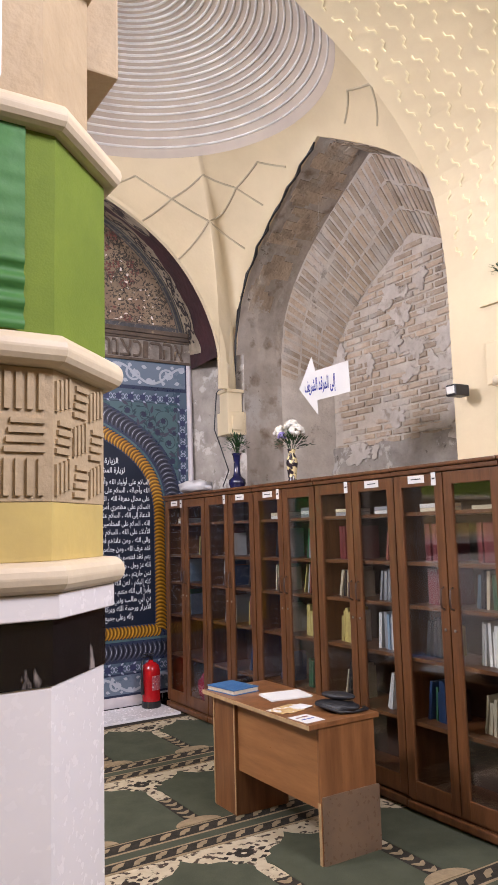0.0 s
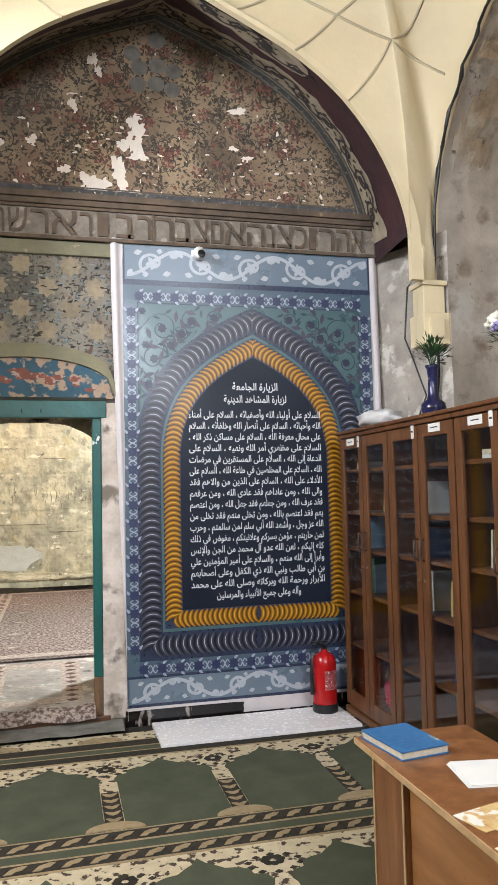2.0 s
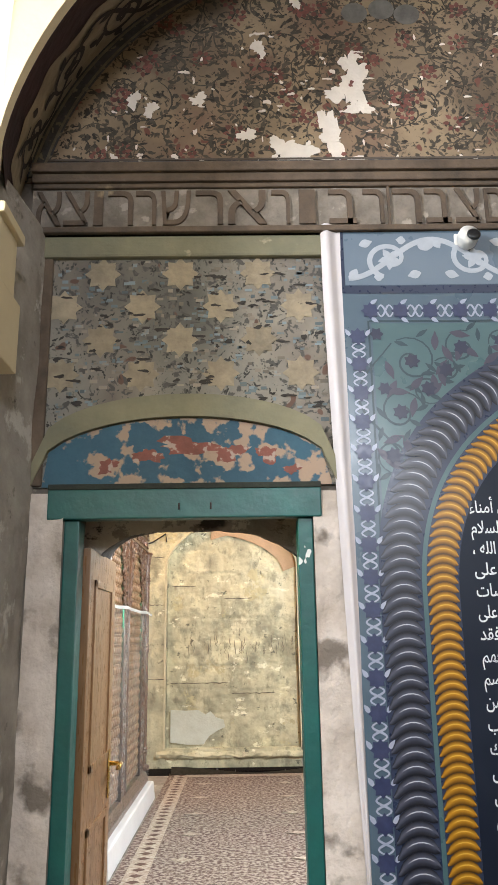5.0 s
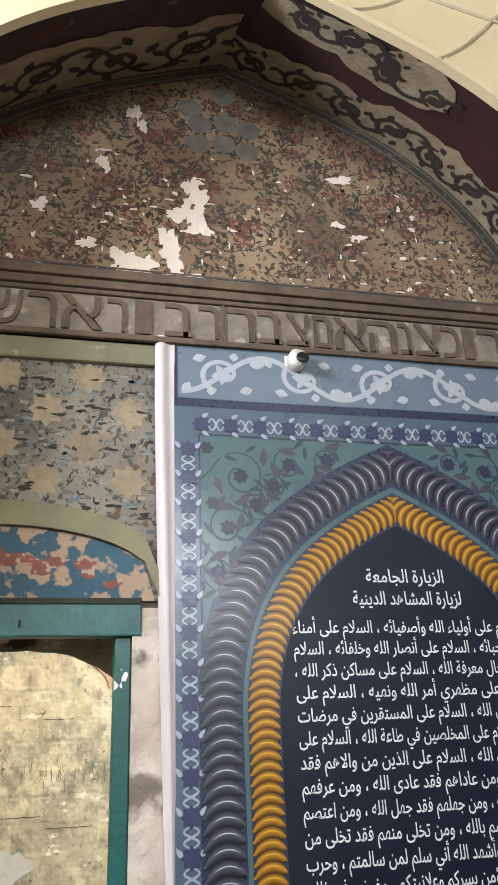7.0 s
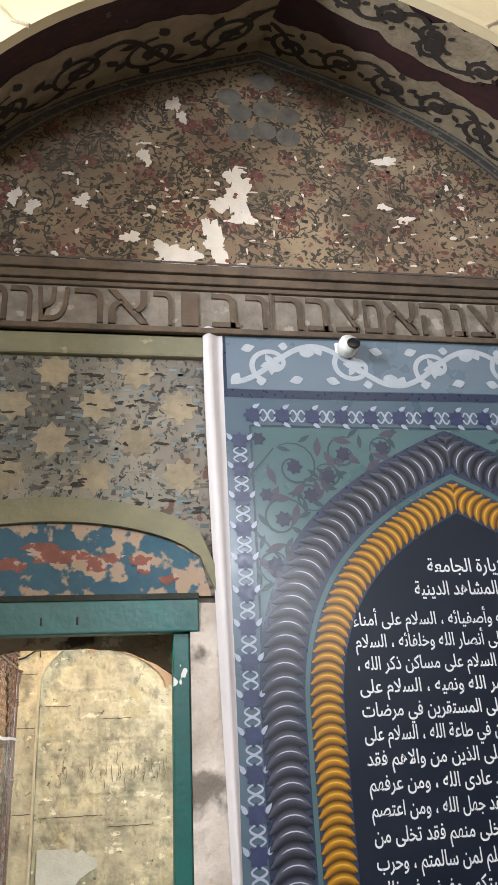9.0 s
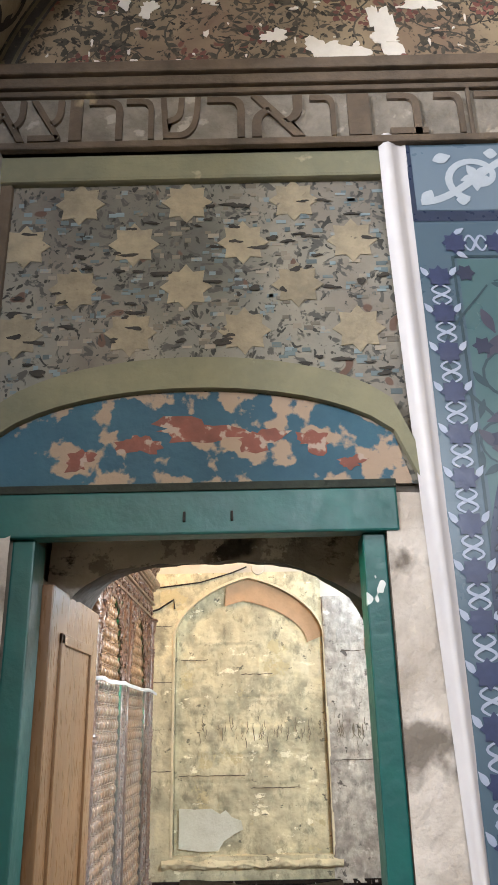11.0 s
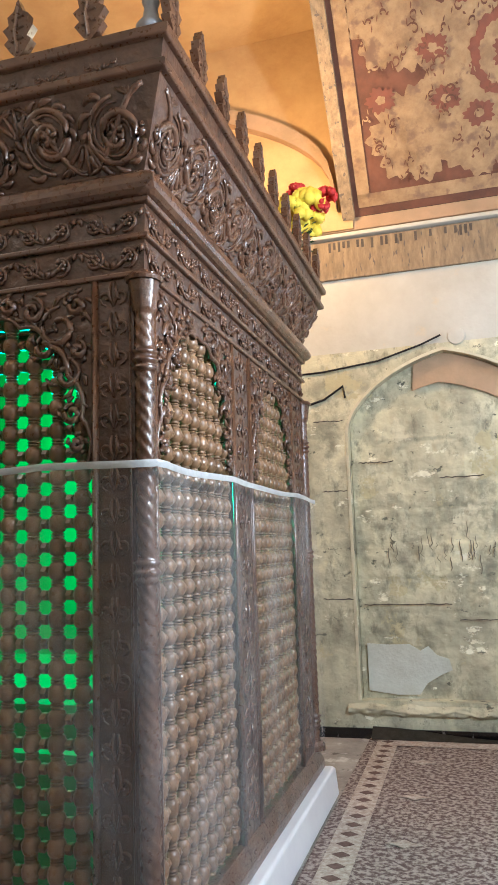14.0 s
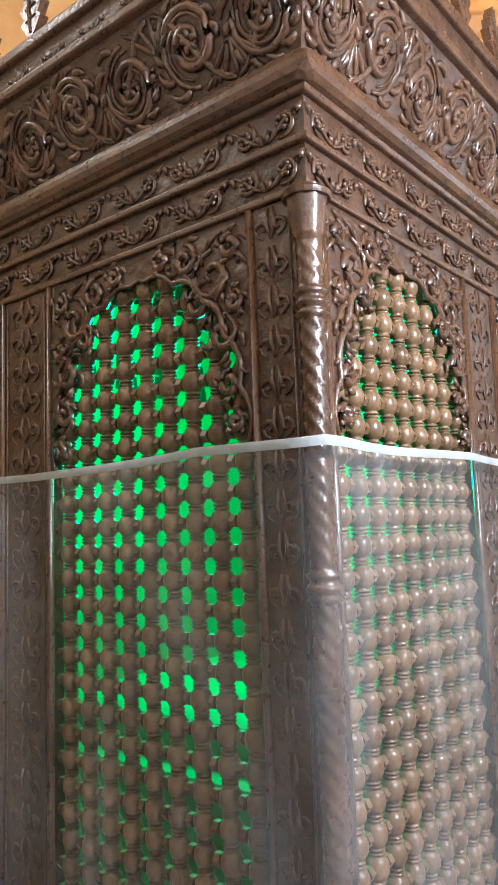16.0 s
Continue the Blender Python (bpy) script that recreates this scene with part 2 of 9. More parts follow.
overlay(mortar, 5.0, 0.58, 0.68, (0.28, 0.24, 0.19), 8, 12.0)
overlay(dark_stone, 6.0, 0.60, 0.64, (0.30, 0.26, 0.21), 10, 13.0)


# ---- mesh helpers ----
def part(name, bm, material, parent=None, label="", smooth=False):
    """Links a bmesh as one mesh object, under its thing if one is given."""
    bm.normal_update()
    me = bpy.data.meshes.new(name)
    bm.to_mesh(me)
    bm.free()
    if smooth:
        for p in me.polygons:
            p.use_smooth = True
    me.materials.append(material)
    ob = new(name, me)
    if parent:
        ob.parent = parent
    if label:
        tagged(ob, label)
    return ob


def thing(name, x, y, z, label, category, group="", rz=0.0, kind=""):
    ob = new(name)
    ob.matrix_basis = pose(x, y, z, 0, 0, rz)
    ob.empty_display_size = 0.05
    return tagged(ob, label, category, group, kind)


def box(bm, x0, y0, z0, x1, y1, z1, bevel=0.0):
    r = bmesh.ops.create_cube(bm, size=1.0)
    for v in r["verts"]:
        v.co = Vector(((x0 + x1) / 2 + v.co.x * (x1 - x0), (y0 + y1) / 2 + v.co.y * (y1 - y0), (z0 + z1) / 2 + v.co.z * (z1 - z0)))
    if bevel:
        es = list({e for v in r["verts"] for e in v.link_edges})
        bmesh.ops.bevel(bm, geom=es, offset=bevel, segments=2, affect="EDGES", profile=0.6)
    return bm


def boxed(*a, bevel=0.0):
    return box(bmesh.new(), *a, bevel=bevel)


def prism(bm, outline, lift, u, v, origin, w=None):
    """A flat outline of (a, b) laid along u and v from origin, made lift thick along w."""
    u, v, origin = Vector(u), Vector(v), Vector(origin)
    w = Vector(w) if w else u.cross(v)
    lo = [bm.verts.new(origin + u * a + v * b) for a, b in outline]
    hi = [bm.verts.new(origin + u * a + v * b + w * lift) for a, b in outline]
    n = len(lo)
    try:
        bm.faces.new(hi)
        bm.faces.new(lo[::-1])
    except ValueError:
        pass
    for i in range(n):
        bm.faces.new((lo[i], lo[(i + 1) % n], hi[(i + 1) % n], hi[i]))
    return bm


def lathe(bm, profile, cx=0.0, cy=0.0, cz=0.0, n=16, phase=0.0):
    rings = []
    for r, z in profile:
        rings.append([bm.verts.new((cx + r * math.cos(phase + 2 * math.pi * k / n), cy + r * math.sin(phase + 2 * math.pi * k / n), cz + z)) for k in range(n)])
    for a, b in zip(rings, rings[1:]):
        for k in range(n):
            bm.faces.new((a[k], a[(k + 1) % n], b[(k + 1) % n], b[k]))
    bm.faces.new(rings[0][::-1])
    bm.faces.new(rings[-1])
    return bm


def tube(bm, pts, r, n=6):
    pts = [Vector(p) for p in pts]
    rings = []
    for i, p in enumerate(pts):
        d = (pts[min(i + 1, len(pts) - 1)] - pts[max(i - 1, 0)]).normalized()
        a = d.orthogonal().normalized() if abs(d.z) > 0.9 else d.cross(Vector((0, 0, 1))).normalized()
        b = d.cross(a)
        rr = r[i] if isinstance(r, (list, tuple)) else r
        rings.append([bm.verts.new(p + (a * math.cos(2 * math.pi * k / n) + b * math.sin(2 * math.pi * k / n)) * rr) for k in range(n)])
    for a, b in zip(rings, rings[1:]):
        for k in range(n):
            bm.faces.new((a[k], a[(k + 1) % n], b[(k + 1) % n], b[k]))
    bm.faces.new(rings[0][::-1])
    bm.faces.new(rings[-1])
    return bm


def grid(bm, f, nu, nv):
    """A sheet of nu x nv quads over f(u, v), u and v from 0 to 1."""
    vs = [[bm.verts.new(f(i / nu, j / nv)) for j in range(nv + 1)] for i in range(nu + 1)]
    for i in range(nu):
        for j in range(nv):
            bm.faces.new((vs[i][j], vs[i + 1][j], vs[i + 1][j + 1], vs[i][j + 1]))
    return bm


def bent_rise(u, p, q, k):
    """Height, 0 to 1, of a pointed arch at u of its half span."""
    u = min(1.0, abs(u))
    return max(0.0, 1 - u ** p) ** q - k * u * (1 - u) ** 2


def rise(u):
    """Height, 0 to 1, of the hall's steep pointed arches."""
    u = min(1.0, abs(u))
    return 0.185 * (1 - u ** 40) + 0.815 * bent_rise(u, 1.56, 0.70, 0.49)


def arch_points(c, half, spring, apex, n=40):
    return [(c + half * math.sin(math.pi / 2 * (2 * i / n - 1)), spring + (apex - spring) * rise(math.sin(math.pi / 2 * (2 * i / n - 1)))) for i in range(n + 1)]


# ---- the hall's structure ----
X0, X1, Y0, Y1 = 0.2, 3.75, 3.24, 6.20        # the domed bay, by its four arches
CX, CY, HX, HY, SPRING, APEX = 1.97, 4.75, 1.59, 1.465, 3.2, 4.94
NORTH = 6.81                                   # face of the north recess
NY = 6.07                                      # front edge of the north arch


def front_arch(s):
    """(x, z) on the cream front edge of the north arch, s from -1 to 1."""
    return 1.944 + 1.562 * s, 3.297 + 1.566 * bent_rise(s, 1.948, 0.676, 0.572)


def back_arch(s):
    """(x, z) where the soffit meets the painted tympanum."""
    return 1.885 + 1.675 * s, 3.30 + 1.81 * bent_rise(s, 1.75, 0.50, 0.32)


def soffit_at(s, b, lift=0.0):
    """On the soffit of the north recess: b is 0 at the front and 1 at the back."""
    (x0, z0), (x1, z1) = front_arch(s), back_arch(s)
    x, z = x0 + (x1 - x0) * b, z0 + (z1 - z0) * b
    n = Vector((1.92 - x, 0, 3.3 - z)).normalized()
    return Vector((x, NY + 0.04 + (NORTH - NY - 0.04) * b, z)) + n * lift




def arch_wall(name, along, fixed, depth, lo, hi, top, c, half, material, spring=SPRING, apex=APEX, base=0.0):
    """A wall along x or y with an arched opening right through it."""
    bm = bmesh.new()
    pts = arch_points(c, half, spring, apex)
    # built as quads from the arch to the top so that the outline stays clean
    cols = [(pts[0][0], base)] + pts + [(pts[-1][0], base)]
    def P(a, b, d):
        return (a, fixed + d, b) if along == "x" else (fixed + d, a, b)
    def quad(q):
        for d in (0.0, depth):
            bm.faces.new([bm.verts.new(P(a, b, d)) for a, b in q])
    quad([(lo, base), (pts[0][0], base), (pts[0][0], top), (lo, top)])
    quad([(pts[-1][0], base), (hi, base), (hi, top), (pts[-1][0], top)])
    for (a, b), (c2, d2) in zip(pts, pts[1:]):
        quad([(a, b), (c2, d2), (c2, top), (a, top)])
    for (a, b), (c2, d2) in zip(cols, cols[1:]):
        bm.faces.new([bm.verts.new(P(*q)) for q in ((a, b, 0.0), (c2, d2, 0.0), (c2, d2, depth), (a, b, depth))])
    bmesh.ops.remove_doubles(bm, verts=bm.verts, dist=0.0005)
    bmesh.ops.recalc_face_normals(bm, faces=bm.faces)
    ob = part(name, bm, material)
    return tagged(ob, kind="structure")


# floor of the hall and of the tomb room
tagged(part("floor", boxed(-4.0, -4.0, -0.3, 5.2, 6.84, 0.0), carpet_dark), "dark patterned prayer carpet over the hall floor", "carpet", kind="structure")
# arches of the bay
arch_wall("wall_south", "x", Y0 - 1.6, 1.6, -4.0, 5.2, 5.9, CX, HX, cream)
arch_wall("wall_west", "y", X0 - 1.4, 1.4, Y0, 7.2, 5.9, CY, HY, cream)

# pendentives: from the four arch edges in to the dome's ring
RX, RY, RING = 1.62, 1.43, 5.06
edge = []
for i in range(41):
    s = math.sin(math.pi / 2 * (2 * i / 40 - 1))
    edge.append(Vector((X1, CY + HY * s, SPRING + (APEX - SPRING) * rise(s))))
for i in range(41):
    s = math.sin(math.pi / 2 * (2 * i / 40 - 1))
    edge.append(Vector((front_arch(-s)[0], NY, front_arch(-s)[1])))
for i in range(41):
    s = math.sin(math.pi / 2 * (2 * i / 40 - 1))
    edge.append(Vector((X0, CY - HY * s, SPRING + (APEX - SPRING) * rise(s))))
for i in range(41):
    s = math.sin(math.pi / 2 * (2 * i / 40 - 1))
    edge.append(Vector((CX + HX * s, Y0, SPRING + (APEX - SPRING) * rise(s))))
NE_ = len(edge)


def pend(k, v):
    """Point of the pendentive between edge point k and the ring."""
    p = edge[k % NE_]
    a = math.atan2((p.y - CY) / RY, (p.x - CX) / RX)
    q = Vector((CX + RX * math.cos(a), CY + RY * math.sin(a), RING))
    m = p.lerp(q, v)
    d = (q - p).length
    out = Vector((p.x - CX, p.y - CY, 0)).normalized()
    return m + (out * 0.16 + Vector((0, 0, 0.10))) * d * 4 * v * (1 - v) * 0.5


bm = bmesh.new()
rows_ = [[bm.verts.new(pend(k, j / 8)) for j in range(9)] for k in range(NE_)]
for k in range(NE_):
    for j in range(8):
        a, b = rows_[k], rows_[(k + 1) % NE_]
        bm.faces.new((a[j], b[j], b[j + 1], a[j + 1]))
bmesh.ops.remove_doubles(bm, verts=bm.verts, dist=0.0005)
pendentive = tagged(part("ceiling", bm, cream, smooth=True), kind="structure")

# shallow dome with raised white rings
DOME_RISE, OCULUS = 0.72, 0.24


def dome_z(r):
    return RING + DOME_RISE * max(0.0, 1 - r ** 2) ** 0.75


bm = bmesh.new()
lat = [0.0, 0.05, 0.1, 0.15] + [0.2 + 0.8 * i / 24 for i in range(25)]
rings = [[bm.verts.new((CX + RX * r * math.cos(2 * math.pi * k / 72), CY + RY * r * math.sin(2 * math.pi * k / 72), dome_z(r))) for k in range(72)] for r in lat[1:]]
for a, b in zip(rings, rings[1:]):
    for k in range(72):
        bm.faces.new((a[k], a[(k + 1) % 72], b[(k + 1) % 72], b[k]))
bm.faces.new(rings[0])
dome = tagged(part("dome", bm, dome_paint, smooth=True), "shallow beige dome with white plaster rings", "dome", kind="structure")
for i in range(25):
    r = 0.17 + 0.80 * i / 24
    bm = bmesh.new()
    pts = [(CX + RX * r * math.cos(2 * math.pi * k / 72), CY + RY * r * math.sin(2 * math.pi * k / 72), dome_z(r) - 0.004) for k in range(73)]
    tube(bm, pts, 0.011, 5)
    part("ring", bm, white_ring, dome, smooth=True)

# north recess: back wall with the doorway, dark painted soffit, jambs
DX0, DX1, DTOP, SILL = 0.50, 1.47, 2.16, 0.10
bm = bmesh.new()
box(bm, -0.2, NORTH, -0.1, DX0, 7.62, 6.0)
box(bm, DX1, NORTH, -0.1, 4.3, 6.97, 6.0)
box(bm, 1.54, 6.97, -0.1, 4.3, 7.62, 6.0)
box(bm, DX0, NORTH, DTOP, DX1, 6.97, 6.0)
box(bm, DX0, 6.97, 2.34, 1.54, 7.62, 6.0)
tagged(part("wall_north", bm, dark_stone), "sooty old plaster wall with flaking paint", "wall", kind="structure")

# segmental passage arch behind the door frame: a front face, a splayed rough soffit and cheeks
PX0, PX1 = DX0 + 0.005, 1.535


def passage_curve(w, sp, ap):
    f = (1 - abs(w) ** 3) ** 0.45 if w < 0 else (1 - w ** 2.4) ** 0.5
    return (PX0 + PX1) / 2 + (PX1 - PX0) / 2 * w, sp + (ap - sp) * f


def rough(p, amp=1.0):
    p = Vector(p)
    return p + (Vector(noise.noise_vector(p * 4)) * 0.018 + Vector(noise.noise_vector(p * 12)) * 0.008 + Vector(noise.noise_vector(p * 31)) * 0.003) * amp


def passage_soffit(u, v):
    w = math.sin(math.pi / 2 * (2 * u - 1))
    x0, z0 = passage_curve(w, 1.80, 2.105)
    x1, z1 = passage_curve(w, 1.86, 2.245)
    sag = -0.02 * math.sin(math.pi * v)
    return rough((x0 + (x1 - x0) * v, 7.12 + 0.50 * v, z0 + (z1 - z0) * v + sag))


# the soffit's weak lighting is put into this dark base colour
soffit_shade = mat("shaded_passage_soffit", (0.085, 0.072, 0.062), (0.040, 0.034, 0.030), scale=3, rough=0.95, bump=0.6, bscale=18, spots=(0.15, 0.13, 0.11), thresh=0.63, sscale=5, soft=0.06)
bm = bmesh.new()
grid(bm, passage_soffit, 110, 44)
tagged(part("ceiling_passage", bm, soffit_shade, smooth=True), "rough soffit of the passage, coloured dark for its shade", "soffit", kind="structure")
bm = bmesh.new()
for v_end, sy in ((0.0, 1), (1.0, -1)):
    grid(bm, lambda u, v: rough(passage_soffit(u, v_end).lerp(Vector((passage_soffit(u, v_end).x, 7.10 if sy > 0 else 7.622, 2.42)), v), min(1.0, v * 4)), 110, 30)
bmesh.ops.remove_doubles(bm, verts=bm.verts, dist=0.0006)
for e in bm.edges:
    if len(e.link_faces) == 2 and e.calc_face_angle() > 0.9:
        e.smooth = False
tagged(part("trim_passage_arch", bm, passage_plaster, smooth=True), "rough grimy plastered segmental arch behind the door", "arch", kind="structure")
# passage cheeks
bm = bmesh.new()
for xs, sgn in ((PX0 + 0.01, 1), (PX1 - 0.02, -1)):
    grid(bm, lambda u, v: rough((xs, 6.985 + 0.635 * u, 0.1 + 1.95 * v), 1.1), 40, 110)
tagged(part("trim_passage_sides", bm, passage_plaster, smooth=True), "rough plaster passage sides", "wall", kind="structure")

# soffit of the north recess
bm = bmesh.new()
grid(bm, lambda u, v: soffit_at(math.sin(math.pi / 2 * (2 * u - 1)), v) + Vector(noise.noise_vector(Vector((u * 40, v * 5, 0)))) * 0.006 * v, 90, 8)
maroon = mat("dark_maroon_paint", (0.060, 0.019, 0.021), (0.026, 0.012, 0.014), scale=2.5, rough=0.7, bump=0.3, bscale=18, spots=(0.15, 0.10, 0.08), thresh=0.70, sscale=9)
soffit = tagged(part("ceiling_north_recess", bm, maroon, smooth=True), "dark maroon painted arch soffit with pale scroll bands", "arch", kind="structure")
# cream front of the north arch
rim = [(front_arch(-1)[0], 2.98)] + [front_arch(math.sin(math.pi / 2 * (2 * i / 60 - 1))) for i in range(61)] + [(front_arch(1)[0], 2.98)]
far_rim = [(front_arch(-1)[0] - 0.09, 2.98)] + [(1.944 + (x - 1.944) * 1.045, z + 0.03) for x, z in rim[1:-1]] + [(front_arch(1)[0] + 0.09, 2.98)]
bm = bmesh.new()
for p, q, r, t in zip(rim, rim[1:], far_rim[1:], far_rim):
    prism(bm, [p, q, r, t][::-1], 0.045, (1, 0, 0), (0, 0, 1), (0, NY + 0.002, 0), (0, 1, 0))
bmesh.ops.remove_doubles(bm, verts=bm.verts, dist=0.0008)
tagged(part("wall_north_arch", bm, cream), "cream plaster edge of the north arch", "arch", kind="structure")

# east recess: grey reveal, brick vault ring, brick back wall
arch_wall("wall_east_arch", "y", X1, 0.03, Y0 - 0.2, 6.3, 5.2, CY, HY, cream, base=2.9)
arch_wall("wall_east", "y", X1 + 0.03, 0.57, -4.0, 7.0, 6.0, CY, HY + 0.03, grey_plaster, base=-0.1)
tagged(part("wall_east_back", boxed(4.90, 1.0, -0.1, 5.2, 7.2, 6.0), mortar), "lime mortar bed of the brick wall", "wall", kind="structure")

# outer walls and ceiling that close the hall
bm = bmesh.new()
box(bm, -4.2, -4.2, -0.1, -4.0, 7.2, 6.1)
tagged(part("wall_west_outer", bm, cream), kind="structure")
tagged(part("wall_south_outer", boxed(-4.0, -4.2, -0.1, 5.2, -4.0, 6.1), cream), kind="structure")
tagged(part("ceiling_hall", boxed(-4.2, -4.2, 5.95, 5.2, 7.3, 6.1), cream), kind="structure")

# tomb room
RZ, FAR = 0.18, 13.15
tagged(part("floor_tomb_room", boxed(-3.2, 6.84, -0.1, 3.2, 13.4, RZ - 0.02), stone), kind="structure")
tagged(part("wall_tomb_north", boxed(-3.2, FAR, 0, 3.2, 13.4, 4.2), old_yellow), "stained yellow plaster wall", "wall", kind="structure")
tagged(part("wall_tomb_east", boxed(2.92, 7.55, 0, 3.2, FAR, 6.2), upper_plaster), kind="structure")
tagged(part("wall_tomb_west", boxed(-3.2, 7.55, 0, -2.9, FAR, 6.2), orange_plaster), kind="structure")
tagged(part("ceiling_tomb_room", boxed(-3.2, 7.55, 6.05, 3.2, 13.4, 6.2), orange_plaster), kind="structure")
tagged(part("wall_tomb_south", boxed(-3.2, 7.625, 2.5, 3.2, 7.66, 6.1), upper_plaster), kind="structure")
# ---- prayer carpet ----
PITCH_X, PITCH_Y = 0.6235, 1.275


def flat(bm, pts, z0, z1):
    return prism(bm, pts, z1 - z0, (1, 0, 0), (0, 1, 0), (0, 0, z0), (0, 0, 1))


carpet = tagged(part("carpet", boxed(-3.9, -3.8, 0.0, 3.5, 6.62, 0.008), carpet_cream), "cream and dark green prayer carpet with arched niches", "carpet", kind="structure")
niche_half = [(0.262, 0.0), (0.262, 0.60), (0.275, 0.64), (0.255, 0.69), (0.205, 0.705), (0.195, 0.75), (0.15, 0.775), (0.10, 0.785), (0.065, 0.82), (0.03, 0.85), (0.0, 0.90)]
niche_outline = niche_half + [(-a, b) for a, b in niche_half[-2::-1]]
bm = bmesh.new()
flat(bm, niche_outline, 0.008, 0.013)
niche_me = part("niche", bm, carpet_green, carpet)
col_bm = bmesh.new()
flat(col_bm, [(-0.045, 0.06), (0.045, 0.06), (0.045, 0.46), (-0.045, 0.46)], 0.008, 0.012)
pillar_me = part("column_stripe", col_bm, carpet_dark, carpet)
leaf_bm = bmesh.new()
for k in range(5):
    y = 0.09 + 0.076 * k
    for s in (-1, 1):
        flat(leaf_bm, [(0, y), (s * 0.022, y + 0.012), (s * 0.04, y + 0.045), (s * 0.02, y + 0.042), (0, y + 0.03)][::s], 0.012, 0.015)
leaf_me = part("leaf_motif", leaf_bm, carpet_tan, carpet)
foot_bm = bmesh.new()
flat(foot_bm, [(0.14 * math.cos(a * math.pi / 12), 0.0 + 0.085 * math.sin(a * math.pi / 12)) for a in range(13)], 0.0125, 0.016)
foot_me = part("foot_motif", foot_bm, carpet_tan, carpet)
ros_bm = bmesh.new()
for k in range(8):
    a = k * math.pi / 4
    flat(ros_bm, [(0.035 * math.cos(a) + 0.02 * math.cos(b * math.pi / 3), 0.8 + 0.03 * math.sin(a) + 0.018 * math.sin(b * math.pi / 3)) for b in range(6)], 0.008, 0.011)
for k in range(10):
    a = k * math.pi / 5 + 0.3
    flat(ros_bm, [(0.115 * math.cos(a) + 0.018 * math.cos(b * math.pi / 2), 0.775 + 0.075 * math.sin(a) + 0.014 * math.sin(b * math.pi / 2)) for b in range(4)], 0.008, 0.011)
ros_me = part("rosette_motif", ros_bm, carpet_dark, carpet)
first = {"niche": niche_me, "column_stripe": pillar_me, "leaf_motif": leaf_me, "foot_motif": foot_me, "rosette_motif": ros_me}
used = set()
for j in range(7):
    yb = 5.19 - PITCH_Y * (j - 1)
    for i in range(-6, 4):
        xc = 0.812 + PITCH_X * i
        for nm, ob in first.items():
            x = xc + (PITCH_X / 2 if nm == "niche" else 0)
            if j == 0 and nm in ("niche", "rosette_motif", "column_stripe", "leaf_motif") or x > 3.2 or yb < -3:
                continue
            o = ob if nm not in used else new(nm, ob.data)
            used.add(nm)
            o.parent = carpet
            o.location = (x, yb, 0)
    for nm, y0, y1, m in (("stripe", -0.012, 0.0, carpet_tan), ("stripe", -0.112, -0.012, carpet_dark), ("stripe", -0.13, -0.112, carpet_tan), ("stripe", -0.20, -0.13, carpet_green), ("stripe", -0.215, -0.20, carpet_tan), ("stripe", -0.30, -0.215, carpet_dark), ("stripe", -0.315, -0.30, carpet_tan)):
        if -3.6 < yb + y0 and yb + y1 < 6.62:
            part(nm, boxed(-3.9, yb + y0, 0.008, 3.5, yb + y1, 0.011), m, carpet)
    # running vine in the dark stripes
    bm = bmesh.new()
    for off in (-0.062, -0.258):
        for k in range(62):
            x = -3.8 + 0.117 * k
            y = yb + off
            flat(bm, [(x - 0.045, y - 0.03), (x - 0.02, y + 0.012), (x + 0.02, y + 0.03), (x + 0.05, y + 0.028), (x + 0.028, y - 0.004), (x, y - 0.012), (x - 0.012, y - 0.03)], 0.011, 0.0135)
    if yb < 6.2 and yb > -3:
        part("vine_motif", bm, carpet_tan, carpet)
    else:
        bm.free()

# ---- marble slab, skirting, door step ----
slab = tagged(part("marble_slab", boxed(1.79, 6.25, 0.0, 3.12, 6.72, 0.03, bevel=0.004), marble), "plain white marble slab on the floor below the banner", "slab", kind="structure")
tagged(part("baseboard", boxed(1.62, 6.755, 0.0, 3.5, 6.80, 0.105, bevel=0.004), black_marble), "black veined marble skirting", "baseboard", kind="structure")
concrete = mat("worn_cement", (0.20, 0.19, 0.165), (0.10, 0.095, 0.08), scale=5, rough=0.9, bump=0.5, bscale=25)
bm = bmesh.new()
grid(bm, lambda u, v: Vector((0.36 + 1.24 * u, 6.60 + 0.25 * v, 0.03 + 0.03 * v + 0.008 * noise.noise(Vector((u * 9, v * 5, 1))))), 20, 6)
tagged(part("floor_step", bm, concrete, smooth=True), "worn cement ledge before the door", "step", kind="structure")
tagged(part("sill", boxed(DX0 - 0.05, 6.78, 0.0, DX1 + 0.05, 6.98, 0.085, bevel=0.008), wood_dark), "worn dark wooden door sill", "sill", kind="structure")
bm = bmesh.new()
for k in range(2):
    flat(bm, [(0.33, 6.30), (0.40, 6.30), (0.44, 6.50), (0.37, 6.50)], 0.012, 0.03)
    break
tagged(part("marble_offcut", bm, marble), "small white marble offcut lying by the drape", "stone")

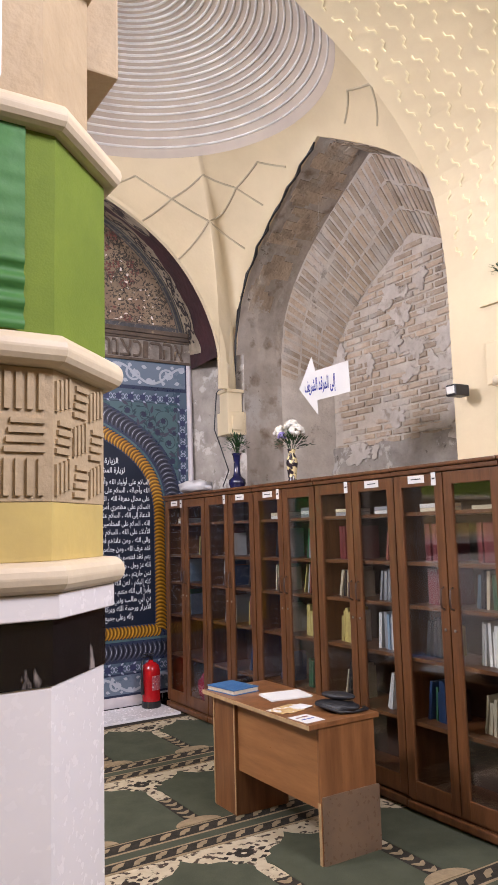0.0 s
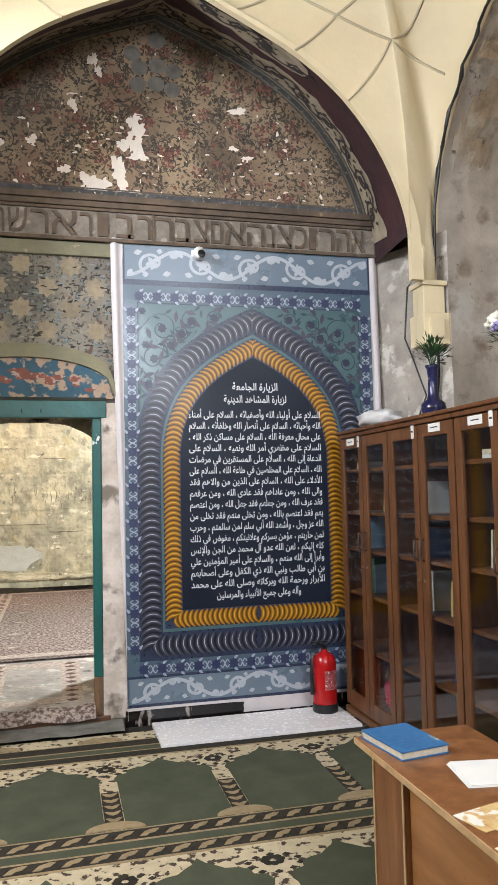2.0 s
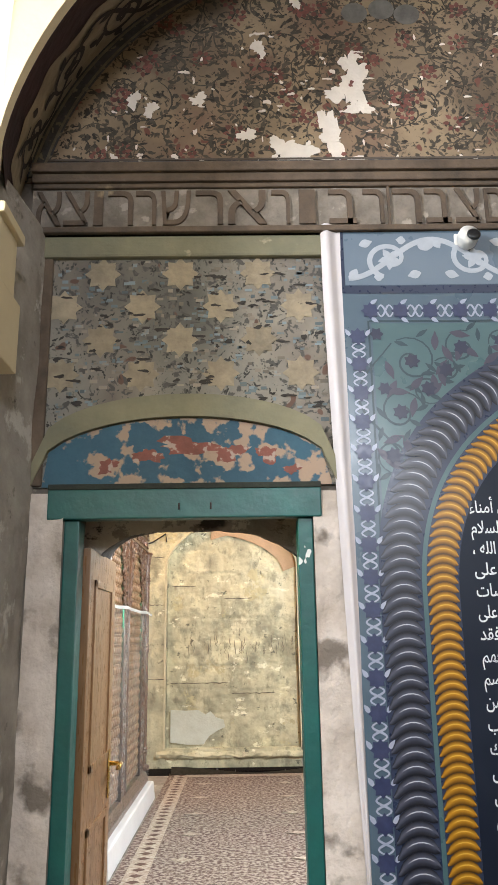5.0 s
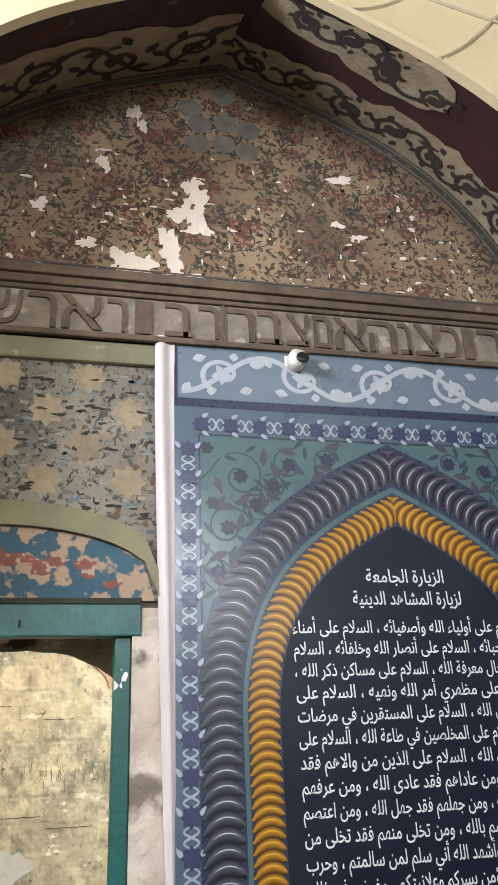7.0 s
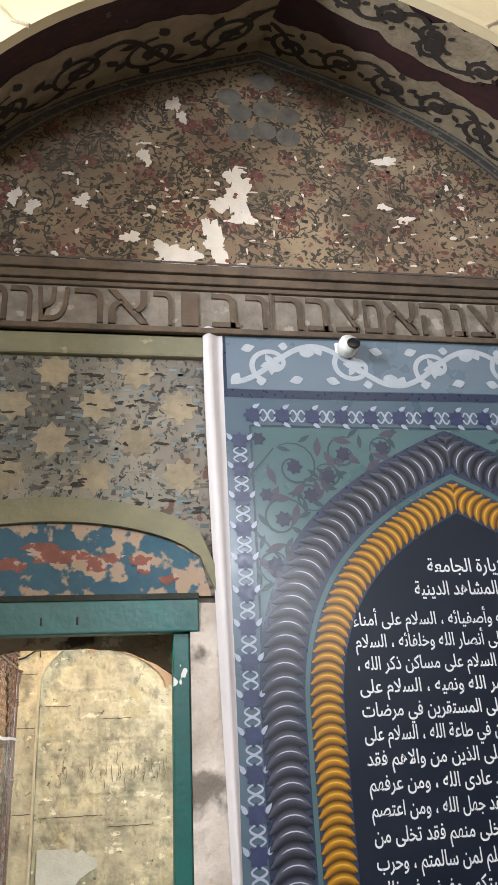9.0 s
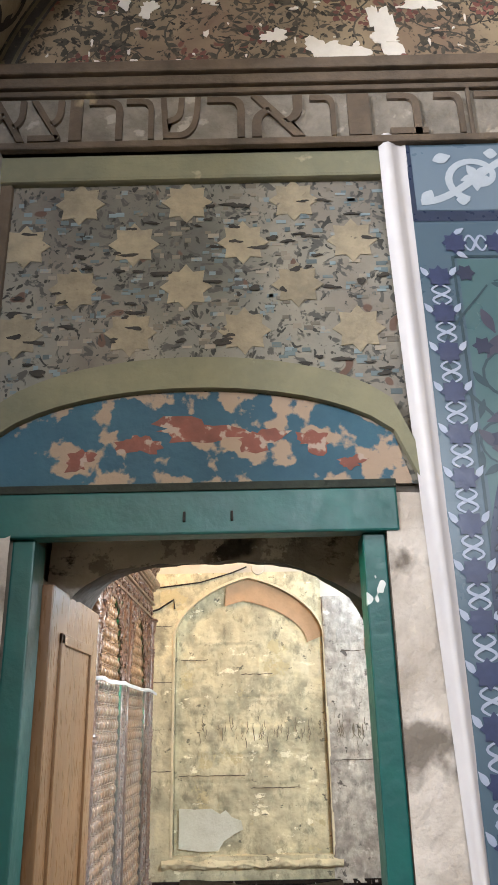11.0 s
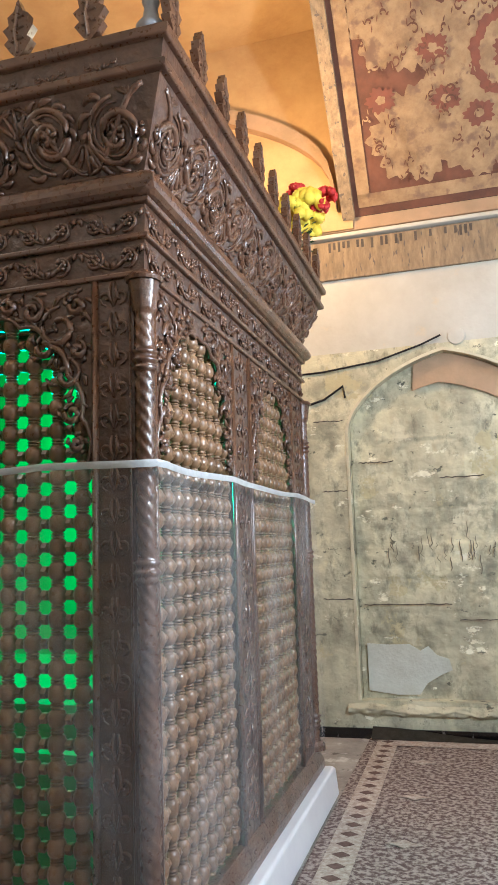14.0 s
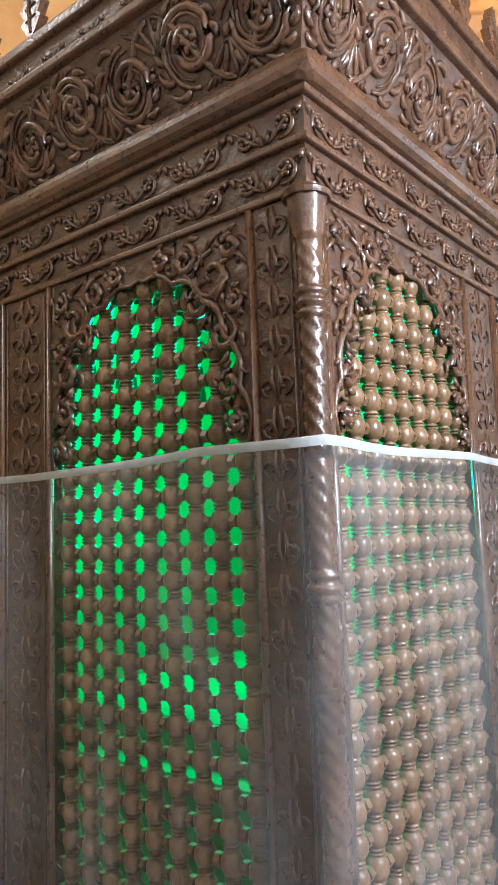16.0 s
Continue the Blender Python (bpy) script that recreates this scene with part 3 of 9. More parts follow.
# ---- flat strokes and leaves ----
def ribbon(bm, pts, w, place):
    """A flat stroke along pts (pairs), laid down by place(a, b)."""
    n = len(pts)
    L, R = [], []
    for i, (a, b) in enumerate(pts):
        a0, b0 = pts[max(0, i - 1)]
        a1, b1 = pts[min(n - 1, i + 1)]
        d = math.hypot(a1 - a0, b1 - b0) or 1
        nx, nz = -(b1 - b0) / d, (a1 - a0) / d
        ww = w[i] if isinstance(w, list) else w * (0.55 + 0.45 * math.sin(math.pi * i / (n - 1)))
        L.append(bm.verts.new(place(a + nx * ww, b + nz * ww)))
        R.append(bm.verts.new(place(a - nx * ww, b - nz * ww)))
    for i in range(n - 1):
        bm.faces.new((L[i], R[i], R[i + 1], L[i + 1]))


def spiral(cx, cz, r, turns, start, hand=1, n=22):
    return [(cx + r * (1 - 0.85 * i / n) * math.cos(start + hand * turns * 6.283 * i / n), cz + r * (1 - 0.85 * i / n) * math.sin(start + hand * turns * 6.283 * i / n)) for i in range(n + 1)]


def leaf(bm, x, z, ang, ln, wd, place):
    pts = []
    for i in range(7):
        s = i / 6
        pts.append((x + ln * s * math.cos(ang), z + ln * s * math.sin(ang)))
    ribbon(bm, pts, [wd * math.sin(math.pi * min(0.97, i / 6 + 0.03)) for i in range(7)], place)


# ---- painted tympanum, carved letter band, star panel ----
def floral(name, ground, ground2, leaf, bloom, chip):
    """Old floral painting: dense leaves, dull red blooms and flaked white plaster."""
    m = mat(name, ground, ground2, scale=2.2, rough=0.9, bump=0.45, bscale=16)
    nt = m.node_tree
    b = nt.nodes["Principled BSDF"]
    col = b.inputs["Base Color"].links[0].from_socket
    geo = nt.nodes.new("ShaderNodeNewGeometry")
    warp = nt.nodes.new("ShaderNodeTexNoise")
    warp.inputs["Scale"].default_value = 9
    nt.links.new(geo.outputs["Position"], warp.inputs["Vector"])
    va = nt.nodes.new("ShaderNodeVectorMath")
    va.operation = "MULTIPLY_ADD"
    nt.links.new(warp.outputs["Color"], va.inputs[0])
    va.inputs[1].default_value = (0.12, 0.12, 0.12)
    nt.links.new(geo.outputs["Position"], va.inputs[2])

    def layer(col, tex, lo, hi, colour):
        r = nt.nodes.new("ShaderNodeMapRange")
        r.inputs[1].default_value, r.inputs[2].default_value = lo, hi
        nt.links.new(tex, r.inputs[0])
        mx = nt.nodes.new("ShaderNodeMix")
        mx.data_type = "RGBA"
        nt.links.new(r.outputs[0], mx.inputs[0])
        nt.links.new(col, mx.inputs[6])
        mx.inputs[7].default_value = (*colour, 1)
        return mx.outputs[2]

    def vor(scale, feature="F1"):
        v = nt.nodes.new("ShaderNodeTexVoronoi")
        v.feature = feature
        v.inputs["Scale"].default_value = scale
        nt.links.new(va.outputs[0], v.inputs["Vector"])
        return v.outputs["Distance"]

    def noi(scale, detail=5.0, seed=0.0):
        v = nt.nodes.new("ShaderNodeTexNoise")
        v.noise_dimensions = "4D"
        v.inputs["W"].default_value = seed
        v.inputs["Scale"].default_value, v.inputs["Detail"].default_value = scale, detail
        nt.links.new(va.outputs[0], v.inputs["Vector"])
        return v.outputs[0]

    col = layer(col, noi(2.2, 4, 11.0), 0.48, 0.68, tuple(0.5 * (g + b) for g, b in zip(ground2, bloom)))
    col = layer(col, noi(1.6, 4, 12.0), 0.50, 0.70, tuple(v * 0.55 for v in ground2))
    col = layer(col, noi(34, 3, 1.0), 0.545, 0.60, leaf)
    col = layer(col, vor(9), 0.17, 0.13, bloom)
    col = layer(col, noi(38, 2, 4.0), 0.60, 0.64, tuple(v * 0.5 for v in leaf))
    col = layer(col, noi(13, 6, 7.0), 0.69, 0.70, chip)
    nt.links.new(col, b.inputs["Base Color"])
    return m


tymp = floral("faded_floral_painting", (0.34, 0.25, 0.155), (0.20, 0.145, 0.095), (0.06, 0.048, 0.035), (0.155, 0.062, 0.045), (0.62, 0.56, 0.48))
leaf_paint = mat("faded_dark_leaf_paint", (0.085, 0.068, 0.048), (0.05, 0.042, 0.032), scale=16, rough=0.9, jitter=0.35)
rose_paint = mat("dull_red_rose_paint", (0.185, 0.068, 0.052), (0.12, 0.05, 0.04), scale=14, rough=0.9, jitter=0.3)
chip_m = mat("bare_white_plaster", (0.80, 0.72, 0.64), (0.68, 0.60, 0.52), scale=8, rough=0.95, bump=0.4, bscale=30)
band_m = mat("carved_stucco_band", (0.15, 0.105, 0.072), (0.075, 0.055, 0.040), scale=6, rough=0.95, bump=0.4, bscale=25, spots=(0.34, 0.25, 0.15), thresh=0.68, sscale=4)
band_ground = mat("dusty_letter_ground", (0.27, 0.23, 0.19), (0.15, 0.125, 0.10), scale=9, rough=0.95, bump=0.5, bscale=30, spots=(0.36, 0.31, 0.26), thresh=0.62, sscale=14)
band_dark = mat("carved_stucco_shadow", (0.12, 0.095, 0.075), (0.075, 0.06, 0.05), scale=6, rough=0.95, bump=0.4, bscale=25)
FRONT = NORTH - 0.006
tp = [back_arch(math.sin(math.pi / 2 * (2 * i / 60 - 1))) for i in range(61)]
bm = bmesh.new()
prism(bm, [(tp[0][0], 3.62)] + [p for p in tp if p[1] > 3.62] + [(tp[-1][0], 3.62)], 0.004, (1, 0, 0), (0, 0, 1), (0, NORTH - 0.002, 0), (0, -1, 0))
tymp_ob = tagged(part("painted_tympanum", bm, tymp), "faded brown floral painting with flaked white patches", "wall painting", kind="structure")


def blob(cx, cz, rx, rz, seed, n=26):
    """A ragged flake outline."""
    rng = random.Random(seed)
    ph = [rng.uniform(0, 6.28) for _ in range(4)]
    out = []
    for k in range(n):
        a = 2 * math.pi * k / n
        r = 1 + 0.28 * math.sin(2 * a + ph[0]) + 0.20 * math.sin(3 * a + ph[1]) + 0.13 * math.sin(7 * a + ph[2]) + 0.10 * math.sin(12 * a + ph[3]) + rng.uniform(-0.12, 0.12)
        out.append((cx + rx * r * math.cos(a), cz + rz * r * math.sin(a)))
    return out


rng = random.Random(5)
chips = [(1.74, 4.13, 0.07, 0.09), (1.72, 4.25, 0.035, 0.06), (1.66, 4.08, 0.06, 0.04), (1.76, 4.0, 0.05, 0.04), (1.60, 3.93, 0.03, 0.07), (1.63, 3.83, 0.05, 0.09), (1.47, 3.74, 0.10, 0.05), (1.40, 3.80, 0.05, 0.05),
         (1.68, 3.70, 0.09, 0.05), (1.55, 3.69, 0.09, 0.03), (0.98, 3.665, 0.12, 0.018), (1.18, 3.67, 0.06, 0.015), (2.02, 3.67, 0.12, 0.02), (2.2, 3.70, 0.05, 0.02), (2.50, 4.41, 0.055, 0.03), (2.56, 4.05, 0.04, 0.02), (2.46, 4.12, 0.03, 0.02),
         (1.30, 4.33, 0.03, 0.045), (1.44, 4.68, 0.03, 0.05), (1.48, 4.60, 0.03, 0.03), (1.02, 4.05, 0.035, 0.03), (1.24, 3.86, 0.035, 0.035), (0.80, 4.0, 0.03, 0.035), (0.72, 4.05, 0.03, 0.04), (2.28, 3.70, 0.05, 0.02)]
for _ in range(150):
    chips.append((rng.uniform(0.6, 3.3), 3.68 + abs(rng.gauss(0, 0.42)), 0.004 + 0.018 * rng.random() ** 2, 0.004 + 0.014 * rng.random() ** 2))
bm = bmesh.new()
for k, (x, z, a, b_) in enumerate(chips):
    if z < back_arch((x - 1.885) / 1.675)[1] - 0.22:
        prism(bm, blob(x, z, a, b_, k, 40 if a > 0.02 else 9), 0.003 + 0.00001 * k, (1, 0, 0), (0, 0, 1), (0, NORTH - 0.005, 0), (0, -1, 0))
part("plaster_patches", bm, chip_m, tymp_ob, "bare white plaster where paint has flaked")
# pale painted discs, a dark border along the curve and one along the foot
disc_m = mat("dull_grey_paint", (0.20, 0.185, 0.165), (0.12, 0.11, 0.10), scale=12, rough=0.9)
for x, z in ((1.77, 4.66), (1.90, 4.69), (2.02, 4.66), (1.76, 4.53), (1.89, 4.55), (2.01, 4.52), (1.90, 4.88), (1.72, 4.76)):
    bm = bmesh.new()
    prism(bm, [(x + 0.062 * math.cos(a * 0.3491), z + 0.058 * math.sin(a * 0.3491)) for a in range(18)], 0.002, (1, 0, 0), (0, 0, 1), (0, NORTH - 0.0065, 0), (0, -1, 0))
    part("painted_disc", bm, disc_m, tymp_ob)
border_m = mat("blue_grey_border_paint", (0.085, 0.085, 0.09), (0.05, 0.048, 0.048), scale=14, rough=0.9, bump=0.3, spots=(0.19, 0.165, 0.12), thresh=0.60, sscale=34)
line_m = mat("pale_border_line", (0.20, 0.175, 0.13), (0.13, 0.11, 0.08), scale=20, rough=0.9)
for k0, k1, m_, lift in ((1.0, 0.950, border_m, 0.003), (0.990, 0.983, line_m, 0.0045), (0.962, 0.955, line_m, 0.0045)):
    bm = bmesh.new()
    for (a, b_), (c, d) in zip(tp, tp[1:]):
        if min(b_, d) > 3.64:
            q_ = [(1.885 + (x - 1.885) * k, 3.3 + (z - 3.3) * k) for (x, z), k in (((a, b_), k0), ((c, d), k0), ((c, d), k1), ((a, b_), k1))]
            prism(bm, q_[::-1], lift, (1, 0, 0), (0, 0, 1), (0, NORTH - 0.006, 0), (0, -1, 0))
    part("painted_border", bm, m_, tymp_ob)
part("foot_border", boxed(0.34, NORTH - 0.0095, 3.66, 3.46, NORTH - 0.0055, 3.725), border_m, tymp_ob)
part("painted_line", boxed(0.34, NORTH - 0.0095, 3.728, 3.44, NORTH - 0.0055, 3.738), band_dark, tymp_ob)

# painted vines: curling stems with small leaves and dull red roses
def leaf_sheet(name, leaves, y, m, parent):
    """Many small flat leaves (x, z, angle, length, width) on the wall face at y."""
    verts, faces = [], []
    for k, (x, z, a, ln, wd) in enumerate(leaves):
        ca, sa = math.cos(a), math.sin(a)
        o = len(verts)
        for p, q in ((0, 0), (0.3, 0.5), (0.65, 0.42), (1, 0), (0.65, -0.42), (0.3, -0.5)):
            verts.append((x + ca * p * ln - sa * q * wd, y - 0.00004 * (k % 40), z + sa * p * ln + ca * q * wd))
        faces.append(tuple(range(o, o + 6)))
    me = bpy.data.meshes.new(name)
    me.from_pydata(verts, [], faces)
    me.materials.append(m)
    ob = new(name, me)
    ob.parent = parent
    return tagged(ob, kind="stuff")


rng = random.Random(77)
leaves_, roses_, stems_ = [], [], bmesh.new()
for k in range(230):
    x, z, a = rng.uniform(0.45, 3.3), rng.uniform(3.75, 5.0), rng.uniform(0, 6.28)
    turn = rng.choice((-1, 1)) * rng.uniform(0.25, 0.55)
    pts = []
    for i in range(11):
        s_ = (x - 1.885) / 1.675
        if abs(s_) > 0.97 or z > 3.3 + (back_arch(s_)[1] - 3.3) * 0.94 or z < 3.75:
            break
        pts.append((x, z))
        if i % 2 == 0 or rng.random() < 0.5:
            leaves_.append((x, z, a + rng.choice((-1, 1)) * rng.uniform(0.5, 1.3), rng.uniform(0.022, 0.048), rng.uniform(0.012, 0.022)))
        x, z, a = x + 0.028 * math.cos(a), z + 0.028 * math.sin(a), a + turn * rng.uniform(0.5, 1.3)
    if len(pts) > 3:
        ribbon(stems_, pts, 0.0035, lambda a_, b_: Vector((a_, NORTH - 0.0062, b_)))
        if rng.random() < 0.45:
            px, pz = pts[-1]
            for q in range(9):
                r_ = 0.0 if q < 1 else rng.uniform(0.01, 0.03)
                roses_.append((px + r_ * math.cos(q * 0.8) - 0.012, pz + r_ * math.sin(q * 0.8), q * 0.8, rng.uniform(0.02, 0.034), rng.uniform(0.016, 0.028)))
leaf_sheet("painted_leaves", leaves_, NORTH - 0.0064, leaf_paint, tymp_ob)
leaf_sheet("painted_roses", roses_, NORTH - 0.0068, rose_paint, tymp_ob)
part("painted_stems", stems_, leaf_paint, tymp_ob)

# scrolls on the soffit of the recess
scroll_m = mat("pale_olive_scroll_paint", (0.40, 0.33, 0.23), (0.26, 0.21, 0.145), scale=6, rough=0.9, bump=0.3)


def soffit_place(a, b, lift=0.004):
    """a: 0 to 1 along the arch from west to east, b: 0 at the front to 1 at the back."""
    return soffit_at(math.sin(math.pi / 2 * (2 * a - 1)), b, lift)


# pale scroll bands that survive on the soffit: along the back, and scraps at the front
def scrap(a0, a1, b0, b1, ragged, lift=0.004):
    """A ragged painted patch of the soffit."""
    bm = bmesh.new()
    def f(u, v):
        a = a0 + (a1 - a0) * u
        front = b0 + ragged * (noise.noise(Vector((a * 26, 1, b0 * 9))) + 0.5 * noise.noise(Vector((a * 70, 2, b0))))
        back = b1 + (0.6 * ragged * noise.noise(Vector((a * 33, 4, b1 * 9))) if b1 < 0.9 else 0.0)
        if b1 < 0.9:
            mid, k = (front + back) / 2, math.sin(math.pi * min(0.98, max(0.02, u))) ** 0.35
            front, back = mid + (front - mid) * k, mid + (back - mid) * k
        return soffit_place(a, front + (back - front) * v, lift)
    grid(bm, f, max(8, int(140 * (a1 - a0))), 8)
    part("painted_band", bm, scroll_m, soffit, smooth=True)


scrap(0.03, 0.50, 0.36, 0.985, 0.07)
scrap(0.50, 0.97, 0.60, 0.985, 0.10)
scrap(0.51, 0.66, 0.03, 0.34, 0.07)
scrap(0.585, 0.70, 0.02, 0.44, 0.10, 0.006)
scroll_dark = mat("dark_scroll_paint", (0.05, 0.038, 0.034), (0.03, 0.024, 0.022), scale=6, rough=0.9)

# carved band with letter-like relief
band = tagged(part("trim_carved_band", boxed(0.30, NORTH - 0.05, 3.335, 3.55, NORTH, 3.63), band_ground), "dark carved stucco band with worn relief letters", "frieze", kind="structure")
for z0, z1, dpt in ((3.335, 3.362, 0.072), (3.553, 3.575, 0.066), (3.575, 3.615, 0.082), (3.615, 3.66, 0.10)):
    part("moulding", boxed(0.30, NORTH - dpt, z0, 3.55, NORTH - 0.001, z1, bevel=0.006), band_m, band)
LETTERS = [("א", 0.32, 0.43), ("צ", 0.44, 0.55), ("ו", 0.57, 0.61), ("ר", 0.63, 0.74), ("ר", 0.75, 0.84), ("ש", 0.86, 0.99), ("ר", 1.01, 1.13), ("א", 1.15, 1.32), ("ר", 1.34, 1.42), ("ו", 1.46, 1.53),
           ("ב", 1.59, 1.71), ("ר", 1.74, 1.83), ("ר", 1.87, 1.99), ("ב", 2.01, 2.12), ("צ", 2.14, 2.25), ("ם", 2.27, 2.35), ("א", 2.37, 2.52), ("ה", 2.54, 2.67), ("ב", 2.69, 2.75), ("צ", 2.77, 2.89),
           ("כ", 2.91, 3.00), ("ו", 3.02, 3.07), ("ר", 3.10, 3.22), ("ה", 3.24, 3.34), ("א", 3.36, 3.46)]
for ch, xa, xb in LETTERS:
    cu = bpy.data.curves.new("relief_letter", "FONT")
    cu.body, cu.resolution_u, cu.offset, cu.extrude = ch, 3, 0.0, 0.075
    tmp = bpy.data.objects.new("relief_letter", cu)
    scene.collection.objects.link(tmp)
    me = bpy.data.meshes.new_from_object(tmp.evaluated_get(bpy.context.evaluated_depsgraph_get()))
    bpy.data.objects.remove(tmp)
    co = [v.co.copy() for v in me.vertices]
    ax, bx = min(v.x for v in co), max(v.x for v in co)
    az, bz = min(v.y for v in co), max(v.y for v in co)
    for v in me.vertices:
        v.co = Vector((xa + (xb - xa) * (v.co.x - ax) / (bx - ax), NORTH - 0.052 - v.co.z * 0.12, 3.375 + 0.165 * (v.co.y - az) / (bz - az)))
    me.materials.clear()
    me.materials.append(band_m)
    new("relief_letter", me).parent = band
part("moulding", boxed(1.845, NORTH - 0.062, 3.35, 1.857, NORTH - 0.049, 3.57, bevel=0.003), band_m, band)

# star panel over the door
panel_m = floral("worn_mosaic_ground", (0.29, 0.255, 0.20), (0.20, 0.19, 0.165), (0.085, 0.08, 0.07), (0.13, 0.075, 0.055), (0.27, 0.23, 0.17))
olive = mat("olive_plaster", (0.235, 0.215, 0.135), (0.175, 0.165, 0.11), scale=5, rough=0.9, bump=0.3, bscale=25, spots=(0.34, 0.30, 0.2), thresh=0.68, sscale=12)
star_m = mat("ochre_star_plaster", (0.36, 0.29, 0.195), (0.24, 0.20, 0.14), scale=12, rough=0.9, bump=0.4, bscale=35, spots=(0.12, 0.1, 0.08), thresh=0.68, sscale=30, jitter=0.12)
panel = tagged(part("star_panel", boxed(0.34, NORTH - 0.012, 2.235, 1.60, NORTH, 3.24), panel_m), "worn grey mosaic panel with ochre eight-pointed stars", "wall panel", kind="structure")
part("moulding", boxed(0.32, NORTH - 0.04, 3.235, 1.62, NORTH - 0.0005, 3.335, bevel=0.012), olive, panel, "olive green plaster ledge")
part("moulding", boxed(0.32, NORTH - 0.03, 2.24, 0.40, NORTH - 0.0005, 3.235, bevel=0.008), band_m, panel)
bm = bmesh.new()
seg = [(0.36 + 1.22 * i / 20, 2.235 + 0.285 * math.sqrt(max(0, 1 - ((i - 10) / 10) ** 2)) ** 0.8) for i in range(21)]
for (a, b_), (c, d) in zip(seg, seg[1:]):
    prism(bm, [(a, b_), (c, d), (c, d + 0.095), (a, b_ + 0.095)], 0.026, (1, 0, 0), (0, 0, 1), (0, NORTH - 0.0125, 0), (0, -1, 0))
bmesh.ops.remove_doubles(bm, verts=bm.verts, dist=0.001)
part("arch_band", bm, olive, panel, "olive plaster segmental arch")
blue_paint = mat("chipped_blue_floral_paint", (0.045, 0.115, 0.16), (0.03, 0.08, 0.12), scale=3, rough=0.75, bump=0.35, bscale=25, spots=(0.36, 0.255, 0.18), thresh=0.525, sscale=13)
bm = bmesh.new()
prism(bm, [(0.40, 2.236)] + [(x, z - 0.004) for x, z in seg[1:-1]] + [(1.56, 2.236)], 0.004, (1, 0, 0), (0, 0, 1), (0, NORTH - 0.0125, 0), (0, -1, 0))
part("painted_lunette", bm, blue_paint, panel, "chipped blue lunette with faded red flowers")
red_paint = mat("faded_red_paint", (0.25, 0.085, 0.06), (0.16, 0.06, 0.045), scale=12, rough=0.8, spots=(0.4, 0.3, 0.24), thresh=0.56, sscale=24)
bm = bmesh.new()
rng = random.Random(3)
for k, (x, z, a, b_) in enumerate([(0.98, 2.40, 0.11, 0.035), (0.82, 2.36, 0.05, 0.03), (1.15, 2.37, 0.06, 0.03), (1.3, 2.36, 0.045, 0.03), (0.66, 2.32, 0.04, 0.025), (1.4, 2.30, 0.03, 0.02)]):
    prism(bm, blob(x, z, a, b_, 50 + k), 0.001 + 0.0001 * k, (1, 0, 0), (0, 0, 1), (0, NORTH - 0.0166, 0), (0, -1, 0))
part("painted_flowers", bm, red_paint, panel)
star_pts = []
for k in range(16):
    r = 0.078 if k % 2 == 0 else 0.055
    star_pts.append((r * math.cos(k * math.pi / 8), r * math.sin(k * math.pi / 8)))
bm = bmesh.new()
prism(bm, star_pts, 0.003, (1, 0, 0), (0, 0, 1), (0, 0, 0), (0, -1, 0))
star0 = None
for j in range(5):
    for i in range(4):
        x, z = 0.452 + 0.332 * i + (0.16 if j % 2 else 0), 3.165 - 0.152 * j
        x = x if j % 2 else x
        if j in (0, 2, 4):
            x = 0.612 + 0.332 * i
        else:
            x = 0.452 + 0.332 * i
        inside = z > 2.235 + 0.40 * math.sqrt(max(0, 1 - ((x - 0.97) / 0.66) ** 2)) + 0.02
        if x < 1.56 and inside:
            if star0 is None:
                star0 = part("star", bm, star_m, panel)
                s = star0
            else:
                s = new("star", star0.data)
                s.parent = panel
            s.location = (x, NORTH - 0.0118, z)

# flaked holes and odd tesserae over the panel
rng = random.Random(19)
hole_m = mat("dark_flaked_hole", (0.055, 0.046, 0.038), (0.03, 0.026, 0.022), scale=20, rough=0.95)
tess_m = mat("blue_grey_tesserae", (0.15, 0.185, 0.195), (0.22, 0.185, 0.145), scale=5, rough=0.85, jitter=0.4, lo=0.48, hi=0.52)
holes, tess = bmesh.new(), bmesh.new()
for k in range(620):
    x, z = rng.uniform(0.42, 1.58), rng.uniform(2.32, 3.22)
    if z < 2.235 + 0.40 * math.sqrt(max(0, 1 - ((x - 0.97) / 0.66) ** 2)) + 0.01:
        continue
    if k % 7 == 0:
        prism(holes, blob(x, z, rng.uniform(0.008, 0.028), rng.uniform(0.004, 0.009), k, 12), 0.0008, (1, 0, 0), (0, 0, 1), (0, NORTH - 0.0150 - 0.00002 * (k % 9), 0), (0, -1, 0))
    else:
        w, h = rng.uniform(0.010, 0.034), rng.uniform(0.008, 0.016)
        prism(tess, [(x, z), (x + w, z + rng.uniform(-0.002, 0.002)), (x + w, z + h), (x, z + h)], 0.0012, (1, 0, 0), (0, 0, 1), (0, NORTH - 0.0122 - 0.00003 * (k % 17), 0), (0, -1, 0))
tagged(part("flaked_holes", holes, hole_m, panel), kind="stuff")
tagged(part("tesserae", tess, tess_m, panel), kind="stuff")

# ---- green door frame and the open door ----
frame_thing = tagged(new("door_1"), "chipped green wooden door frame in a thick old wall", "door frame", kind="structure")
part("lintel", boxed(DX0 - 0.07, NORTH - 0.03, 2.105, DX1 + 0.04, NORTH + 0.035, 2.225, bevel=0.006), green_wood, frame_thing)
# near-black strip whose colour stands for the shaded gap above the lintel
part("rail", boxed(DX0 - 0.07, NORTH - 0.035, 2.222, DX1 + 0.04, NORTH - 0.0128, 2.245, bevel=0.003), mat("shaded_gap_green", (0.03, 0.036, 0.024), (0.016, 0.018, 0.012), scale=9, rough=0.8, bump=0.3), frame_thing)
